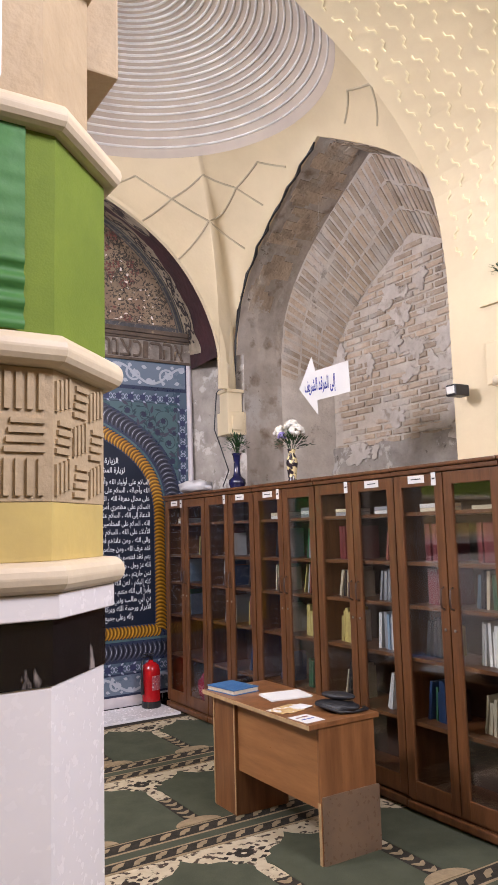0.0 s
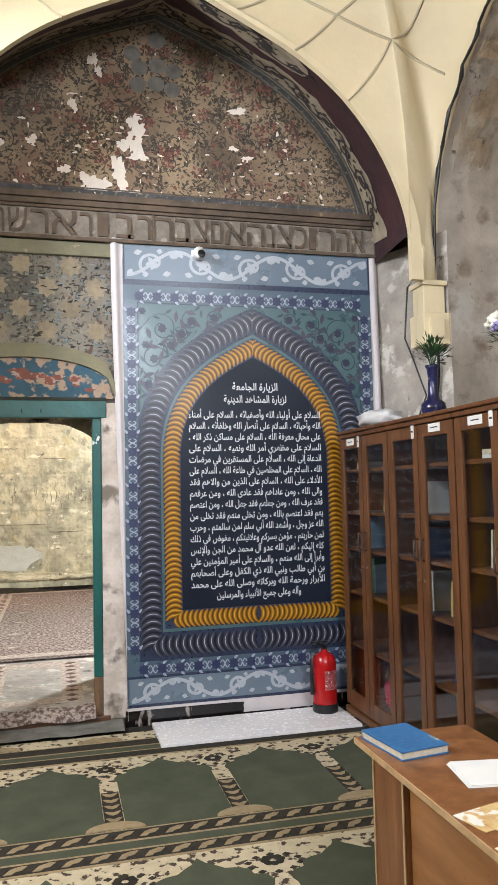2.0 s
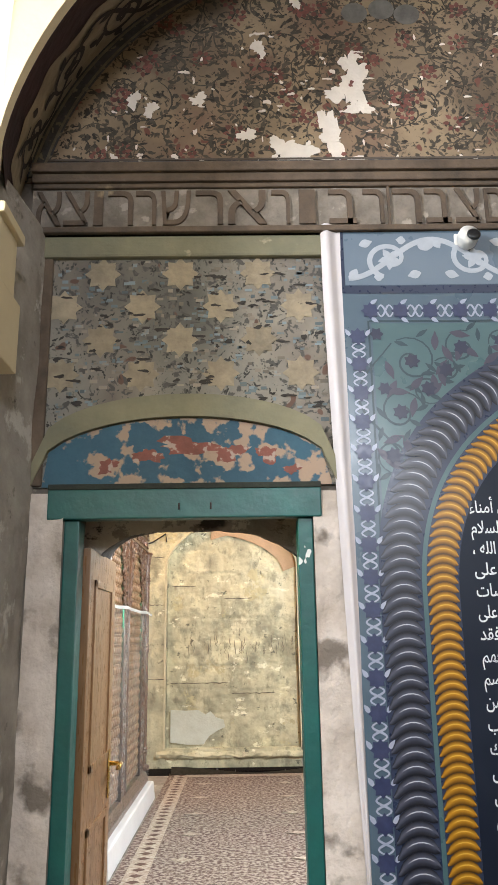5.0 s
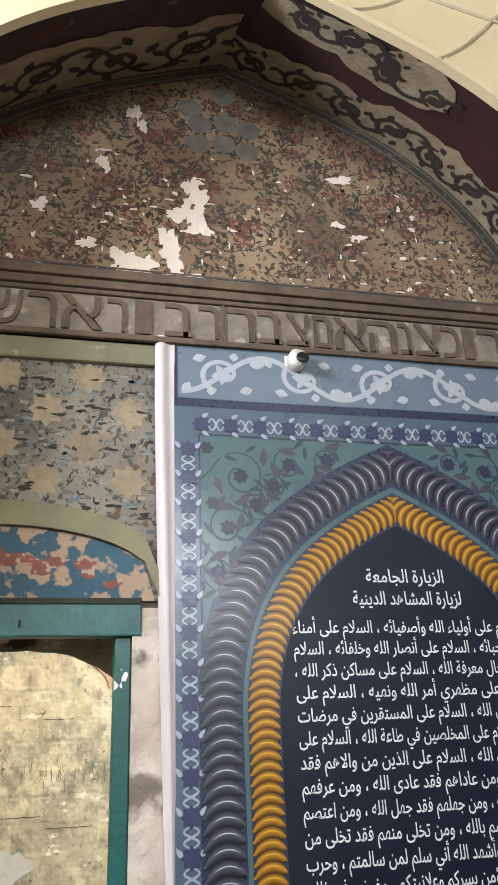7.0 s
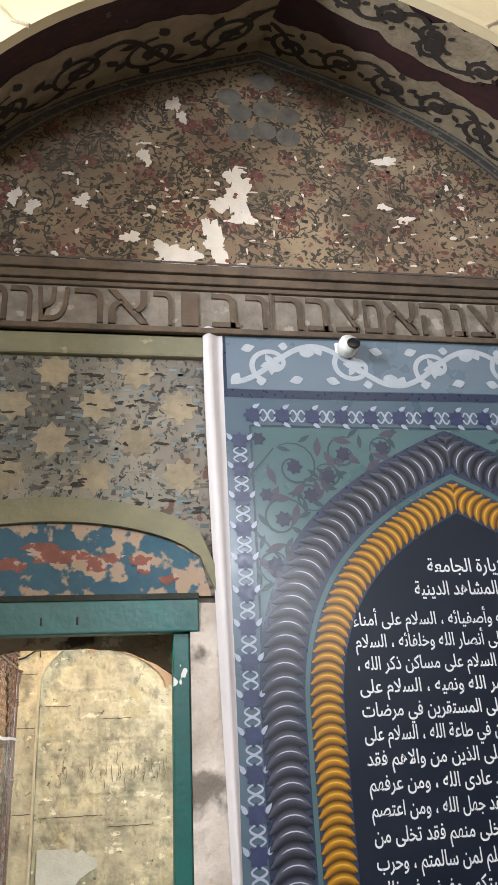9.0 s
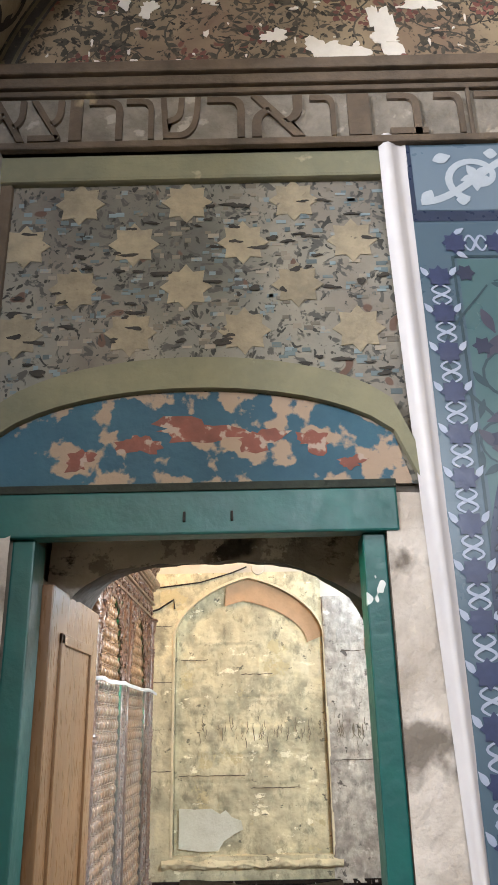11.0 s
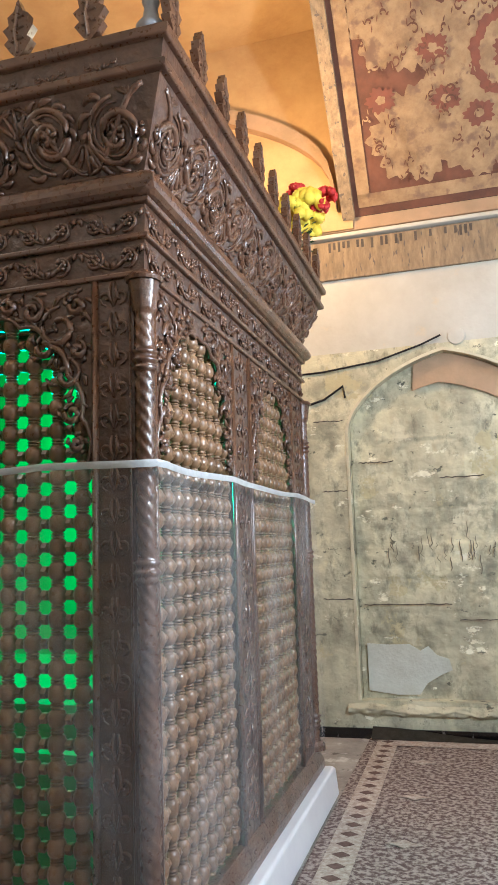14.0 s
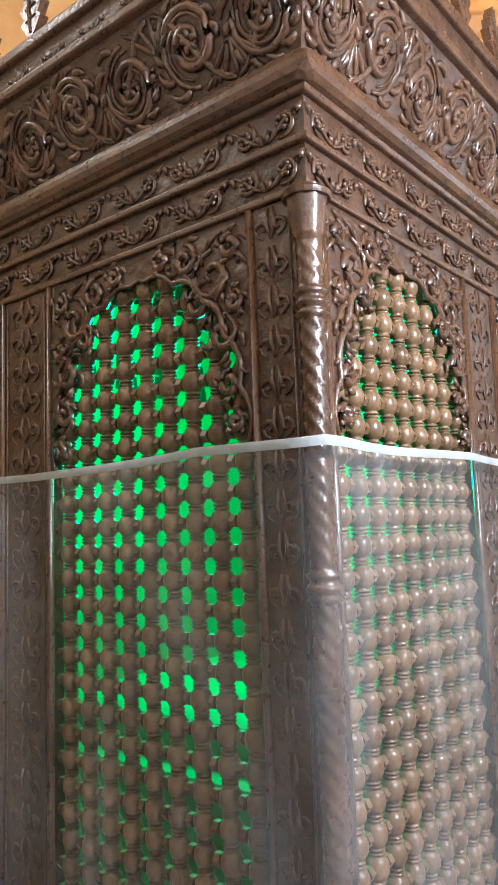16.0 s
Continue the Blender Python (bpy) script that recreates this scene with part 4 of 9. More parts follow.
old_wood = mat("bare_old_wood", (0.20, 0.12, 0.06), (0.11, 0.06, 0.03), scale=6, rough=0.8, bump=0.3, stretch=(3, 3, .4))
for x0, x1 in ((DX0 - 0.005, DX0 + 0.055), (DX1 - 0.055, DX1 + 0.005)):
    part("jamb", boxed(x0, NORTH - 0.004, 0.34, x1, NORTH + 0.10, 2.105, bevel=0.005), green_wood, frame_thing)
    part("jamb_foot", boxed(x0 + 0.002, NORTH - 0.002, 0.085, x1 - 0.002, NORTH + 0.098, 0.34, bevel=0.005), old_wood, frame_thing, "bare rotten wood at the foot of the jamb")
for x in (0.945, 1.07):
    part("bolt_staple", boxed(x, NORTH - 0.038, 2.138, x + 0.007, NORTH - 0.0305, 2.165, bevel=0.002), mat("rusty_iron", (0.04, 0.035, 0.03), rough=0.7, metal=0.6), frame_thing)
# flaking plaster edges beside the frame
pale_flake = mat("flaking_pale_plaster", (0.66, 0.58, 0.52), (0.44, 0.37, 0.31), scale=5, rough=0.95, bump=0.9, bscale=16, spots=(0.20, 0.165, 0.135), thresh=0.585, sscale=6, soft=0.06)
for x0, x1, nm in ((0.36, DX0 - 0.004, "trim_plaster_reveal_west"), (DX1 + 0.006, 1.635, "trim_plaster_reveal_east")):
    bm = bmesh.new()
    grid(bm, lambda u, v: Vector((x0 + (x1 - x0) * u, NORTH - 0.02 - 0.02 * noise.noise(Vector((x0 * 9 + u * 2, v * 9, 2))), 0.06 + 2.15 * v)), 6, 40)
    tagged(part(nm, bm, pale_flake, smooth=True), "flaking pale plaster beside the door frame", "plaster", kind="structure")

door_wood = mat("varnished_door_wood", (0.27, 0.145, 0.065), (0.18, 0.09, 0.04), scale=5, rough=0.3, bump=0.04, stretch=(3, 3, .3))
leaf_ob = thing("door_leaf", DX0 + 0.06, 6.93, 0.19, "varnished brown wooden door standing open into the passage", "door", rz=90)
part("panel_board", boxed(0.0, -0.02, 0.0, 0.62, 0.02, 1.82, bevel=0.004), door_wood, leaf_ob)
for s in (-1, 1):
    for z0, z1 in ((0.12, 0.75), (0.95, 1.70)):
        bm = bmesh.new()
        for x0, x1, a, b_ in ((0.10, 0.13, z0, z1), (0.49, 0.52, z0, z1), (0.10, 0.52, z0, z0 + 0.03), (0.10, 0.52, z1 - 0.03, z1)):
            box(bm, x0, s * 0.02 - 0.008, a, x1, s * 0.02 + 0.008, b_, 0.003)
        part("raised_moulding", bm, door_wood, leaf_ob)
brass = mat("polished_brass", (0.80, 0.55, 0.18), rough=0.25, metal=1.0, bump=0.02)
for s in (-1, 1):
    bm = bmesh.new()
    box(bm, 0.545, s * 0.024 - 0.003, 0.78, 0.585, s * 0.024 + 0.003, 0.98, 0.002)
    tube(bm, [(0.565, s * 0.026, 0.92), (0.565, s * 0.07, 0.92), (0.555, s * 0.078, 0.92), (0.47, s * 0.08, 0.915)], 0.010, 8)
    part("door_handle", bm, brass, leaf_ob, "polished brass lever handle", smooth=True)

# ---- jambs of the north recess ----
for nm, xa, xb in (("wall_recess_jamb_west", 0.30, 0.36), ("wall_recess_jamb_east", 3.80, 3.56)):
    bm = bmesh.new()
    grid(bm, lambda u, v: Vector((xa + (xb - xa) * u + 0.025 * noise.noise(Vector((u * 3, v * 9, xa))), 6.11 + 0.71 * u, 3.35 * v)), 10, 40)
    tagged(part(nm, bm, stone, smooth=True), "rough patched plaster jamb", "wall", kind="structure")

# ---- brick wall and brick vault ring of the east recess ----
EBX = 4.90


def inner_arch(u):
    return 3.0 + 1.36 * rise(u)


brick_wall = tagged(new("wall_brick_infill"), "tan brick infill wall with lime joints", "brick wall", kind="structure")
bm = bmesh.new()
box(bm, -0.015, -0.115, -0.024, 0.045, 0.115, 0.024, 0.004)
brick0 = part("brick", bm, brick_m, brick_wall)
brick0.location = (EBX, 4.9, 2.6)
rng = random.Random(2)
rest = bmesh.new()
count = 0
for j in range(40):
    z = 1.72 + 0.066 * j
    for i in range(-5, 6):
        y = 4.86 + 0.25 * i + (0.125 if j % 2 else 0) + rng.uniform(-0.01, 0.01)
        u = (y - 4.86) / 1.24
        if abs(u) > 0.97 or z > inner_arch(u) - 0.04:
            continue
        if rng.random() < 0.13 or z < 2.42:
            continue
        count += 1
        if count == 1:
            b_ = brick0
        elif count <= 300:
            b_ = new("brick", brick0.data)
            b_.parent = brick_wall
        else:
            dx = rng.uniform(-0.008, 0.008)
            box(rest, EBX - 0.013 + dx, y - 0.115, z - 0.024, EBX + 0.03, y + 0.115, z + 0.024)
            continue
        b_.location = (EBX + 0.002 + rng.uniform(-0.007, 0.006), y, z)
        b_.rotation_euler = (rng.uniform(-0.02, 0.02), 0, rng.uniform(-0.02, 0.02))
        b_.scale = (1, rng.uniform(0.88, 1.02), rng.uniform(0.88, 1.06))
tagged(part("bricks", rest, brick_m, brick_wall), kind="stuff")

bm = bmesh.new()
grid(bm, lambda u, v: Vector((EBX - 0.03 - 0.05 * noise.noise(Vector((u * 7, v * 5, 0.5))) - 0.02 * noise.noise(Vector((u * 21, v * 17, 1.5))), 3.5 + 2.7 * u, 1.0 + 1.44 * v + 0.05 * noise.noise(Vector((u * 9, 3, 0))))), 90, 50)
part("rubble_plaster", bm, stone, brick_wall, "patched rubble and plaster below the bricks", smooth=True)
# splayed vault between the reveal and the infill
bm = bmesh.new()


def vault(u, v):
    """u: -1 to 1 across the arch; v: 0 at the reveal, 1 at the infill."""
    yo, zo = CY + (HY + 0.03) * u, SPRING + (APEX - SPRING) * rise(u)
    yi, zi = 4.86 + 1.24 * u, inner_arch(u)
    return Vector((4.33 + (EBX - 4.33) * v, yo + (yi - yo) * v, zo + (zi - zo) * v))


us = [math.sin(math.pi / 2 * (2 * i / 60 - 1)) for i in range(61)]
for a, b_ in zip(us, us[1:]):
    bm.faces.new([bm.verts.new(vault(p, q)) for p, q in ((a, 0), (b_, 0), (b_, 1), (a, 1))])
for s in (-1, 1):
    p, q = vault(s, 0), vault(s, 1)
    bm.faces.new([bm.verts.new(w) for w in (p, q, Vector((q.x, q.y, 0)), Vector((p.x, p.y, 0)))])
bmesh.ops.remove_doubles(bm, verts=bm.verts, dist=0.0005)
ring = tagged(part("wall_brick_vault", bm, mortar), "splayed brick vault ring with lime joints", "brick vault", kind="structure")
rng = random.Random(6)
made = 0
rest = bmesh.new()
# bricks laid on edge, following the curve
arc = [vault(math.sin(math.pi / 2 * (2 * i / 600 - 1)), 0.5) for i in range(601)]
step, last = 0.07, None
for i in range(601):
    u = math.sin(math.pi / 2 * (2 * i / 600 - 1))
    if last is not None and (arc[i] - last).length < step:
        continue
    last = arc[i]
    for k, v0 in enumerate((0.02, 0.36, 0.69)):
        v1 = v0 + 0.30
        off = rng.uniform(-0.02, 0.02)
        du = 0.024 / max(0.35, (arc[min(600, i + 3)] - arc[max(0, i - 3)]).length / max(1e-6, abs(math.sin(math.pi / 2 * (2 * min(600, i + 3) / 600 - 1)) - math.sin(math.pi / 2 * (2 * max(0, i - 3) / 600 - 1)))))
        c = [vault(u - du, v0 + off), vault(u + du, v0 + off), vault(u + du, v1 + off), vault(u - du, v1 + off)]
        nrm = (c[1] - c[0]).cross(c[3] - c[0]).normalized()
        mid = sum(c, Vector()) / 4
        if nrm.dot(Vector((4.3, CY, 3.3)) - mid) < 0:
            nrm = -nrm
        h = nrm * (0.009 + rng.uniform(-0.005, 0.006))
        target = bmesh.new() if made < 300 else rest
        lo_ = [target.verts.new(q - nrm * 0.02) for q in c]
        hi_ = [target.verts.new(q + h) for q in c]
        target.faces.new(hi_)
        for e in range(4):
            target.faces.new((lo_[e], lo_[(e + 1) % 4], hi_[(e + 1) % 4], hi_[e]))
        if target is not rest:
            bmesh.ops.recalc_face_normals(target, faces=target.faces)
            part("brick", target, brick_m, ring)
            made += 1
tagged(part("bricks", rest, brick_m, ring), kind="stuff")

# blocks showing through the reveal, and lime smeared over the bricks
rng = random.Random(63)
east = bpy.data.objects["wall_east"]
for k in range(150):
    u = rng.uniform(-0.995, 0.92)
    x0 = rng.uniform(3.82, 4.14)
    w = rng.uniform(0.10, 0.20)
    du = rng.uniform(0.018, 0.034)
    c = []
    for uu, xx in ((u - du, x0), (u + du, x0), (u + du, x0 + w), (u - du, x0 + w)):
        c.append(Vector((xx + rng.uniform(-0.006, 0.006), CY + (HY + 0.03) * uu, SPRING + (APEX - SPRING) * rise(uu))))
    nrm = Vector((0, CY - c[0].y, 3.3 - c[0].z)).normalized()
    bm = bmesh.new()
    lo_, hi_ = [bm.verts.new(q - nrm * 0.02) for q in c], [bm.verts.new(q + nrm * rng.uniform(0.003, 0.010)) for q in c]
    bm.faces.new(hi_)
    for e in range(4):
        bm.faces.new((lo_[e], lo_[(e + 1) % 4], hi_[(e + 1) % 4], hi_[e]))
    bmesh.ops.recalc_face_normals(bm, faces=bm.faces)
    part("brick", bm, brick_m, east)
smear = mat("smeared_lime_plaster", (0.66, 0.61, 0.55), (0.50, 0.45, 0.39), scale=5, rough=0.95, bump=0.8, bscale=14, spots=(0.36, 0.30, 0.24), thresh=0.60, sscale=9, soft=0.08)
for k in range(26):
    y, z = 4.86 + rng.uniform(-1.1, 1.1), rng.uniform(2.3, 4.0)
    if z > inner_arch((y - 4.86) / 1.24) - 0.15:
        continue
    bm = bmesh.new()
    prism(bm, blob(y, z, rng.uniform(0.05, 0.20), rng.uniform(0.03, 0.12), 300 + k, 44), 0.004 + 0.0004 * k, (0, 1, 0), (0, 0, 1), (EBX - 0.021, 0, 0), (-1, 0, 0))
    part("plaster_smear", bm, smear, brick_wall)

# lower jambs: squared stones showing through the plaster of the reveal
for k in range(16):
    z = 2.1 + 0.17 * k
    w = 0.12 + 0.1 * ((k * 7) % 5) / 5
    u = -1 if z < SPRING else None
# ---- pendentive grooves and lozenges ----
def groove(pts, parent):
    bm = bmesh.new()
    tube(bm, pts, 0.010, 5)
    part("groove", bm, cream_line, parent)


ANG = [math.atan2((p.y - CY) / RY, (p.x - CX) / RX) % (2 * math.pi) for p in edge]


def pend_at(deg, z):
    """Point of the pendentives at a bearing from the dome's centre and a height."""
    a = math.radians(deg) % (2 * math.pi)
    k = min(range(NE_), key=lambda i: abs((ANG[i] - a + math.pi) % (2 * math.pi) - math.pi))
    s = 1 if ((a - ANG[k] + math.pi) % (2 * math.pi) - math.pi) >= 0 else -1
    k2 = (k + s) % NE_
    da = abs((ANG[k2] - ANG[k] + math.pi) % (2 * math.pi) - math.pi) or 1
    f = min(1.0, abs((a - ANG[k] + math.pi) % (2 * math.pi) - math.pi) / da)

    def q(v):
        return pend(k, v).lerp(pend(k2, v), f)
    lo_v, hi_v = 0.0, 1.0
    for _ in range(24):
        mid = (lo_v + hi_v) / 2
        if q(mid).z < z:
            lo_v = mid
        else:
            hi_v = mid
    return q((lo_v + hi_v) / 2) - Vector((0, 0, 0.003))


KNOTS = {"a": (76.5, 4.72), "b": (65.6, 4.91), "c": (54.7, 4.74), "d": (43.8, 4.93), "e": (63.5, 4.48), "f": (44.6, 4.56), "g": (53.4, 4.18), "h": (34.9, 4.82), "i": (24.7, 4.95), "j": (27.3, 4.63), "k": (15.1, 4.84), "l": (36.5, 4.33)}
for mirror in (lambda d: d, lambda d: 180 - d, lambda d: -d, lambda d: 180 + d):
    for p, q in ("bc", "cf", "fl", "ec", "cd", "dh", "hj", "gf", "fh", "hi", "ab", "ik"):
        (d0, z0), (d1, z1) = KNOTS[p], KNOTS[q]
        groove([pend_at(mirror(d0 + (d1 - d0) * i / 6), z0 + (z1 - z0) * i / 6) for i in range(7)], pendentive)

# raised zigzag relief on the soffits of the south and west arches
relief = mat("cream_relief", (0.80, 0.70, 0.44), (0.70, 0.60, 0.37), scale=3, rough=0.6, bump=0.1)
zig = bmesh.new()
# one mark is a bent bar; laid over both soffits
def bent(bm, place, a, b, sa, sb):
    out = [(-0.9, -0.1), (-0.3, -0.1), (0.15, 0.55), (0.75, 0.55), (0.75, 0.75), (0.05, 0.75), (-0.4, 0.1), (-0.9, 0.1)]
    lo_ = [bm.verts.new(place(a + p * sa, b + q * sb, 0.0)) for p, q in out]
    hi_ = [bm.verts.new(place(a + p * sa, b + q * sb, 0.010)) for p, q in out]
    bm.faces.new(hi_)
    for e in range(8):
        bm.faces.new((lo_[e], lo_[(e + 1) % 8], hi_[(e + 1) % 8], hi_[e]))


slen = [0.0]
sp_pts = []
for i in range(201):
    s = math.sin(math.pi / 2 * (2 * i / 200 - 1))
    sp_pts.append((s, SPRING + (APEX - SPRING) * rise(s)))
for (a, b_), (c, d) in zip(sp_pts, sp_pts[1:]):
    slen.append(slen[-1] + math.hypot((c - a) * HX, d - b_))
TOTAL = slen[-1]


def on_arch(dist):
    k = min(199, max(0, int(np.searchsorted(slen, dist)) - 1))
    f = (dist - slen[k]) / max(1e-9, slen[k + 1] - slen[k])
    return sp_pts[k][0] + (sp_pts[k + 1][0] - sp_pts[k][0]) * f, sp_pts[k][1] + (sp_pts[k + 1][1] - sp_pts[k][1]) * f


def south_place(d, b, h):
    s, z = on_arch(d)
    n = Vector((-s * HX, 0, 3.2 - z)).normalized()
    return Vector((CX + HX * s, b, z)) + n * h


def west_place(d, b, h):
    s, z = on_arch(d)
    n = Vector((0, -s * HY, 3.2 - z)).normalized()
    return Vector((b, CY + HY * s, z)) + n * h


for k in range(int(TOTAL / 0.115)):
    for j in range(12):
        d, y = 0.06 + 0.115 * k + (0.055 if j % 2 else 0), Y0 - 0.14 - 0.12 * j
        if d < TOTAL - 0.06:
            bent(zig, south_place, d, y, 0.042 * (1 if (k + j) % 2 else -1), 0.05)
        x = X0 - 0.14 - 0.12 * j
        if d < TOTAL - 0.06 and x > X0 - 1.3:
            bent(zig, west_place, d, x, 0.042 * (1 if (k + j) % 2 else -1), 0.05)
bmesh.ops.recalc_face_normals(zig, faces=zig.faces)
tagged(part("trim_relief_marks", zig, relief), "raised cream zigzag relief on the arch soffits", "relief", kind="stuff")

# running scrolls on the painted soffit bands
def soffit_scrolls(a0, a1, bc, hb, n):
    """Big leafy scrolls: bc the middle of the band, hb half its depth, both in shares of the soffit."""
    bm = bmesh.new()
    deep, arc = 0.72, 4.6
    place = lambda d, w: soffit_place(d / arc, bc + w / deep, 0.009)
    h = hb * deep
    for k in range(n):
        d0 = arc * (a0 + (a1 - a0) * (k + 0.5) / n)
        per = arc * (a1 - a0) / n
        s = 1 if k % 2 else -1
        ribbon(bm, [(d0 + per * (i / 12 - 0.5), 0.82 * h * s * math.cos(math.pi * i / 12)) for i in range(13)], [0.013] * 13, place)
        ribbon(bm, [(d0 + a, b) for a, b in spiral(0, -0.1 * h * s, h * 0.72, 1.5, s * 1.57, s, 28)], 0.015, place)
        for q in range(6):
            a = q * 1.05 + k
            leaf(bm, d0 + h * 0.66 * math.cos(a), h * 0.66 * math.sin(a), a + 0.9 * s, h * 0.45, h * 0.12, place)
        for q in range(4):
            leaf(bm, d0, -0.1 * h * s, q * 1.57 + 0.5, h * 0.30, h * 0.09, place)
    part("painted_scroll", bm, scroll_dark, soffit)


soffit_scrolls(0.05, 0.50, 0.70, 0.27, 6)
soffit_scrolls(0.50, 0.95, 0.79, 0.17, 9)
soffit_scrolls(0.53, 0.65, 0.15, 0.12, 3)
soffit_scrolls(0.61, 0.71, 0.27, 0.12, 2)
# ---- printed banner ----
BX0, BX1, BZ0, BZ1, BY = 1.63, 3.495, 0.09, 3.34, NORTH - 0.055
BC = (BX0 + BX1) / 2
vinyl = mat("printed_vinyl_slate_blue", (0.076, 0.116, 0.156), (0.067, 0.104, 0.142), scale=3, rough=0.3, bump=0.03, bscale=6)
teal = mat("printed_teal_field", (0.070, 0.130, 0.142), (0.062, 0.118, 0.130), scale=3, rough=0.3, bump=0.03, bscale=6)
navy = mat("printed_navy", (0.008, 0.013, 0.027), (0.006, 0.010, 0.022), scale=3, rough=0.42, bump=0.03, bscale=6, spec=0.3)
band_blue = mat("printed_pale_blue_band", (0.145, 0.188, 0.240), (0.130, 0.173, 0.224), scale=3, rough=0.3, bump=0.03, bscale=6)
navy_line = mat("printed_navy_line", (0.030, 0.042, 0.085), rough=0.3, bump=0.02)
print_white = mat("printed_white", (0.42, 0.45, 0.50), (0.36, 0.39, 0.44), scale=20, rough=0.35, bump=0.02)
text_white = mat("printed_text_white", (0.74, 0.76, 0.78), (0.68, 0.70, 0.73), rough=0.4, bump=0)
print_purple = mat("printed_purple_blue", (0.034, 0.044, 0.110), (0.025, 0.032, 0.082), scale=30, rough=0.35, bump=0.02)
print_teal_dark = mat("printed_dark_teal_vine", (0.028, 0.055, 0.072), (0.022, 0.045, 0.060), rough=0.35, bump=0.02)
print_plum = mat("printed_plum_leaf", (0.060, 0.055, 0.085), (0.045, 0.042, 0.068), rough=0.35, bump=0.02)
white_cloth = mat("white_banner_backing", (0.60, 0.555, 0.56), (0.52, 0.48, 0.485), scale=3, rough=0.55, bump=0.12, bscale=14)

banner = thing("banner", BC, BY, BZ0, "tall printed blue vinyl banner with white lettering in a gold arch", "banner")


def onb(x, z, lift=0.0):
    """Banner print position, in the banner's own frame, with its slight waves."""
    wave = 0.006 * math.sin((z - BZ0) * 2.6 + 0.8) * math.sin((x - BX0) * 2.2) + 0.004 * math.sin((x + z) * 4.1)
    return Vector((x - BC, wave - lift, z - BZ0))


bm = bmesh.new()
grid(bm, lambda u, v: onb(BX0 + (BX1 - BX0) * u, BZ0 + (BZ1 - BZ0) * v), 24, 44)
back_v = [v for v in bm.verts]
part("sheet", bm, vinyl, banner, smooth=True)


def rect(x0, z0, x1, z1, lift, m, name, nx=10, nz=10):
    bm = bmesh.new()
    grid(bm, lambda u, v: onb(x0 + (x1 - x0) * u, z0 + (z1 - z0) * v, lift), nx, nz)
    return part(name, bm, m, banner, smooth=True)


rect(BX0 + 0.015, 3.085, BX1 - 0.015, 3.325, 0.0015, band_blue, "scroll_band", 24, 4)
rect(BX0, 3.045, BX1, 3.082, 0.0015, navy_line, "navy_line", 24, 2)
rect(BX0, 3.082, BX0 + 0.014, 3.34, 0.0015, navy_line, "navy_line", 2, 6)
rect(BX1 - 0.014, 3.082, BX1, 3.34, 0.0015, navy_line, "navy_line", 2, 6)
rect(BX0 + 0.015, 0.145, BX1 - 0.015, 0.315, 0.0015, band_blue, "scroll_band", 24, 4)
rect(BX0, 0.125, BX1, 0.144, 0.0015, navy_line, "navy_line", 24, 2)
rect(BX0, 0.316, BX1, 0.333, 0.0015, navy_line, "navy_line", 24, 2)
rect(BX0 + 0.115, 1.75, BX1 - 0.115, 2.91, 0.0012, teal, "teal_field", 20, 14)
rect(BX0, BZ0 - 0.06, BX1, 0.124, 0.001, white_cloth, "white_hem", 24, 2)

G_OUT, G_SPRING, G_APEX = 0.668, 1.80, 2.69


def pointed(half, spring, apex, n=60):
    out = []
    for i in range(n + 1):
        u = math.sin(math.pi / 2 * (1 - i / n))
        out.append((half * u, spring + (apex - spring) * (math.sqrt(max(0, 1 - u * u)) - 0.35 * u * (1 - u))))
    return out


def outline(half, spring, apex, base):
    r = [(half, base)] + pointed(half, spring, apex)
    return [(BC + a, b) for a, b in r] + [(BC - a, b) for a, b in r[-2::-1]]


def fill(pts, lift, m, name):
    """Fills an arched outline in level strips so that it follows the sheet."""
    bm = bmesh.new()
    n = len(pts) // 2
    right, left = pts[:n + 1], pts[::-1][:n + 1]
    prev = None
    dense = []
    for (a, b), (c, d) in zip(right, right[1:]):
        k = max(1, int((d - b) / 0.08))
        for i in range(k):
            dense.append((a + (c - a) * i / k, b + (d - b) * i / k))
    dense.append(right[-1])
    for a, b in dense:
        w = a - BC
        row = [bm.verts.new(onb(BC - w + 2 * w * i / 12, b, lift)) for i in range(13)]
        if prev:
            for i in range(12):
                bm.faces.new((prev[i], prev[i + 1], row[i + 1], row[i]))
        prev = row
    bmesh.ops.remove_doubles(bm, verts=bm.verts, dist=0.0004)
    return part(name, bm, m, banner, smooth=True)


fill(outline(0.845, 1.88, 2.91, 0.43), 0.0022, navy_line, "rope_ground")
fill(outline(0.685, 1.80, 2.715, 0.62), 0.0030, teal, "teal_line")
fill(outline(G_OUT, G_SPRING, G_APEX, 0.642), 0.0038, navy_line, "rope_ground")
fill(outline(0.545, 1.79, 2.545, 0.765), 0.0046, navy, "text_field")


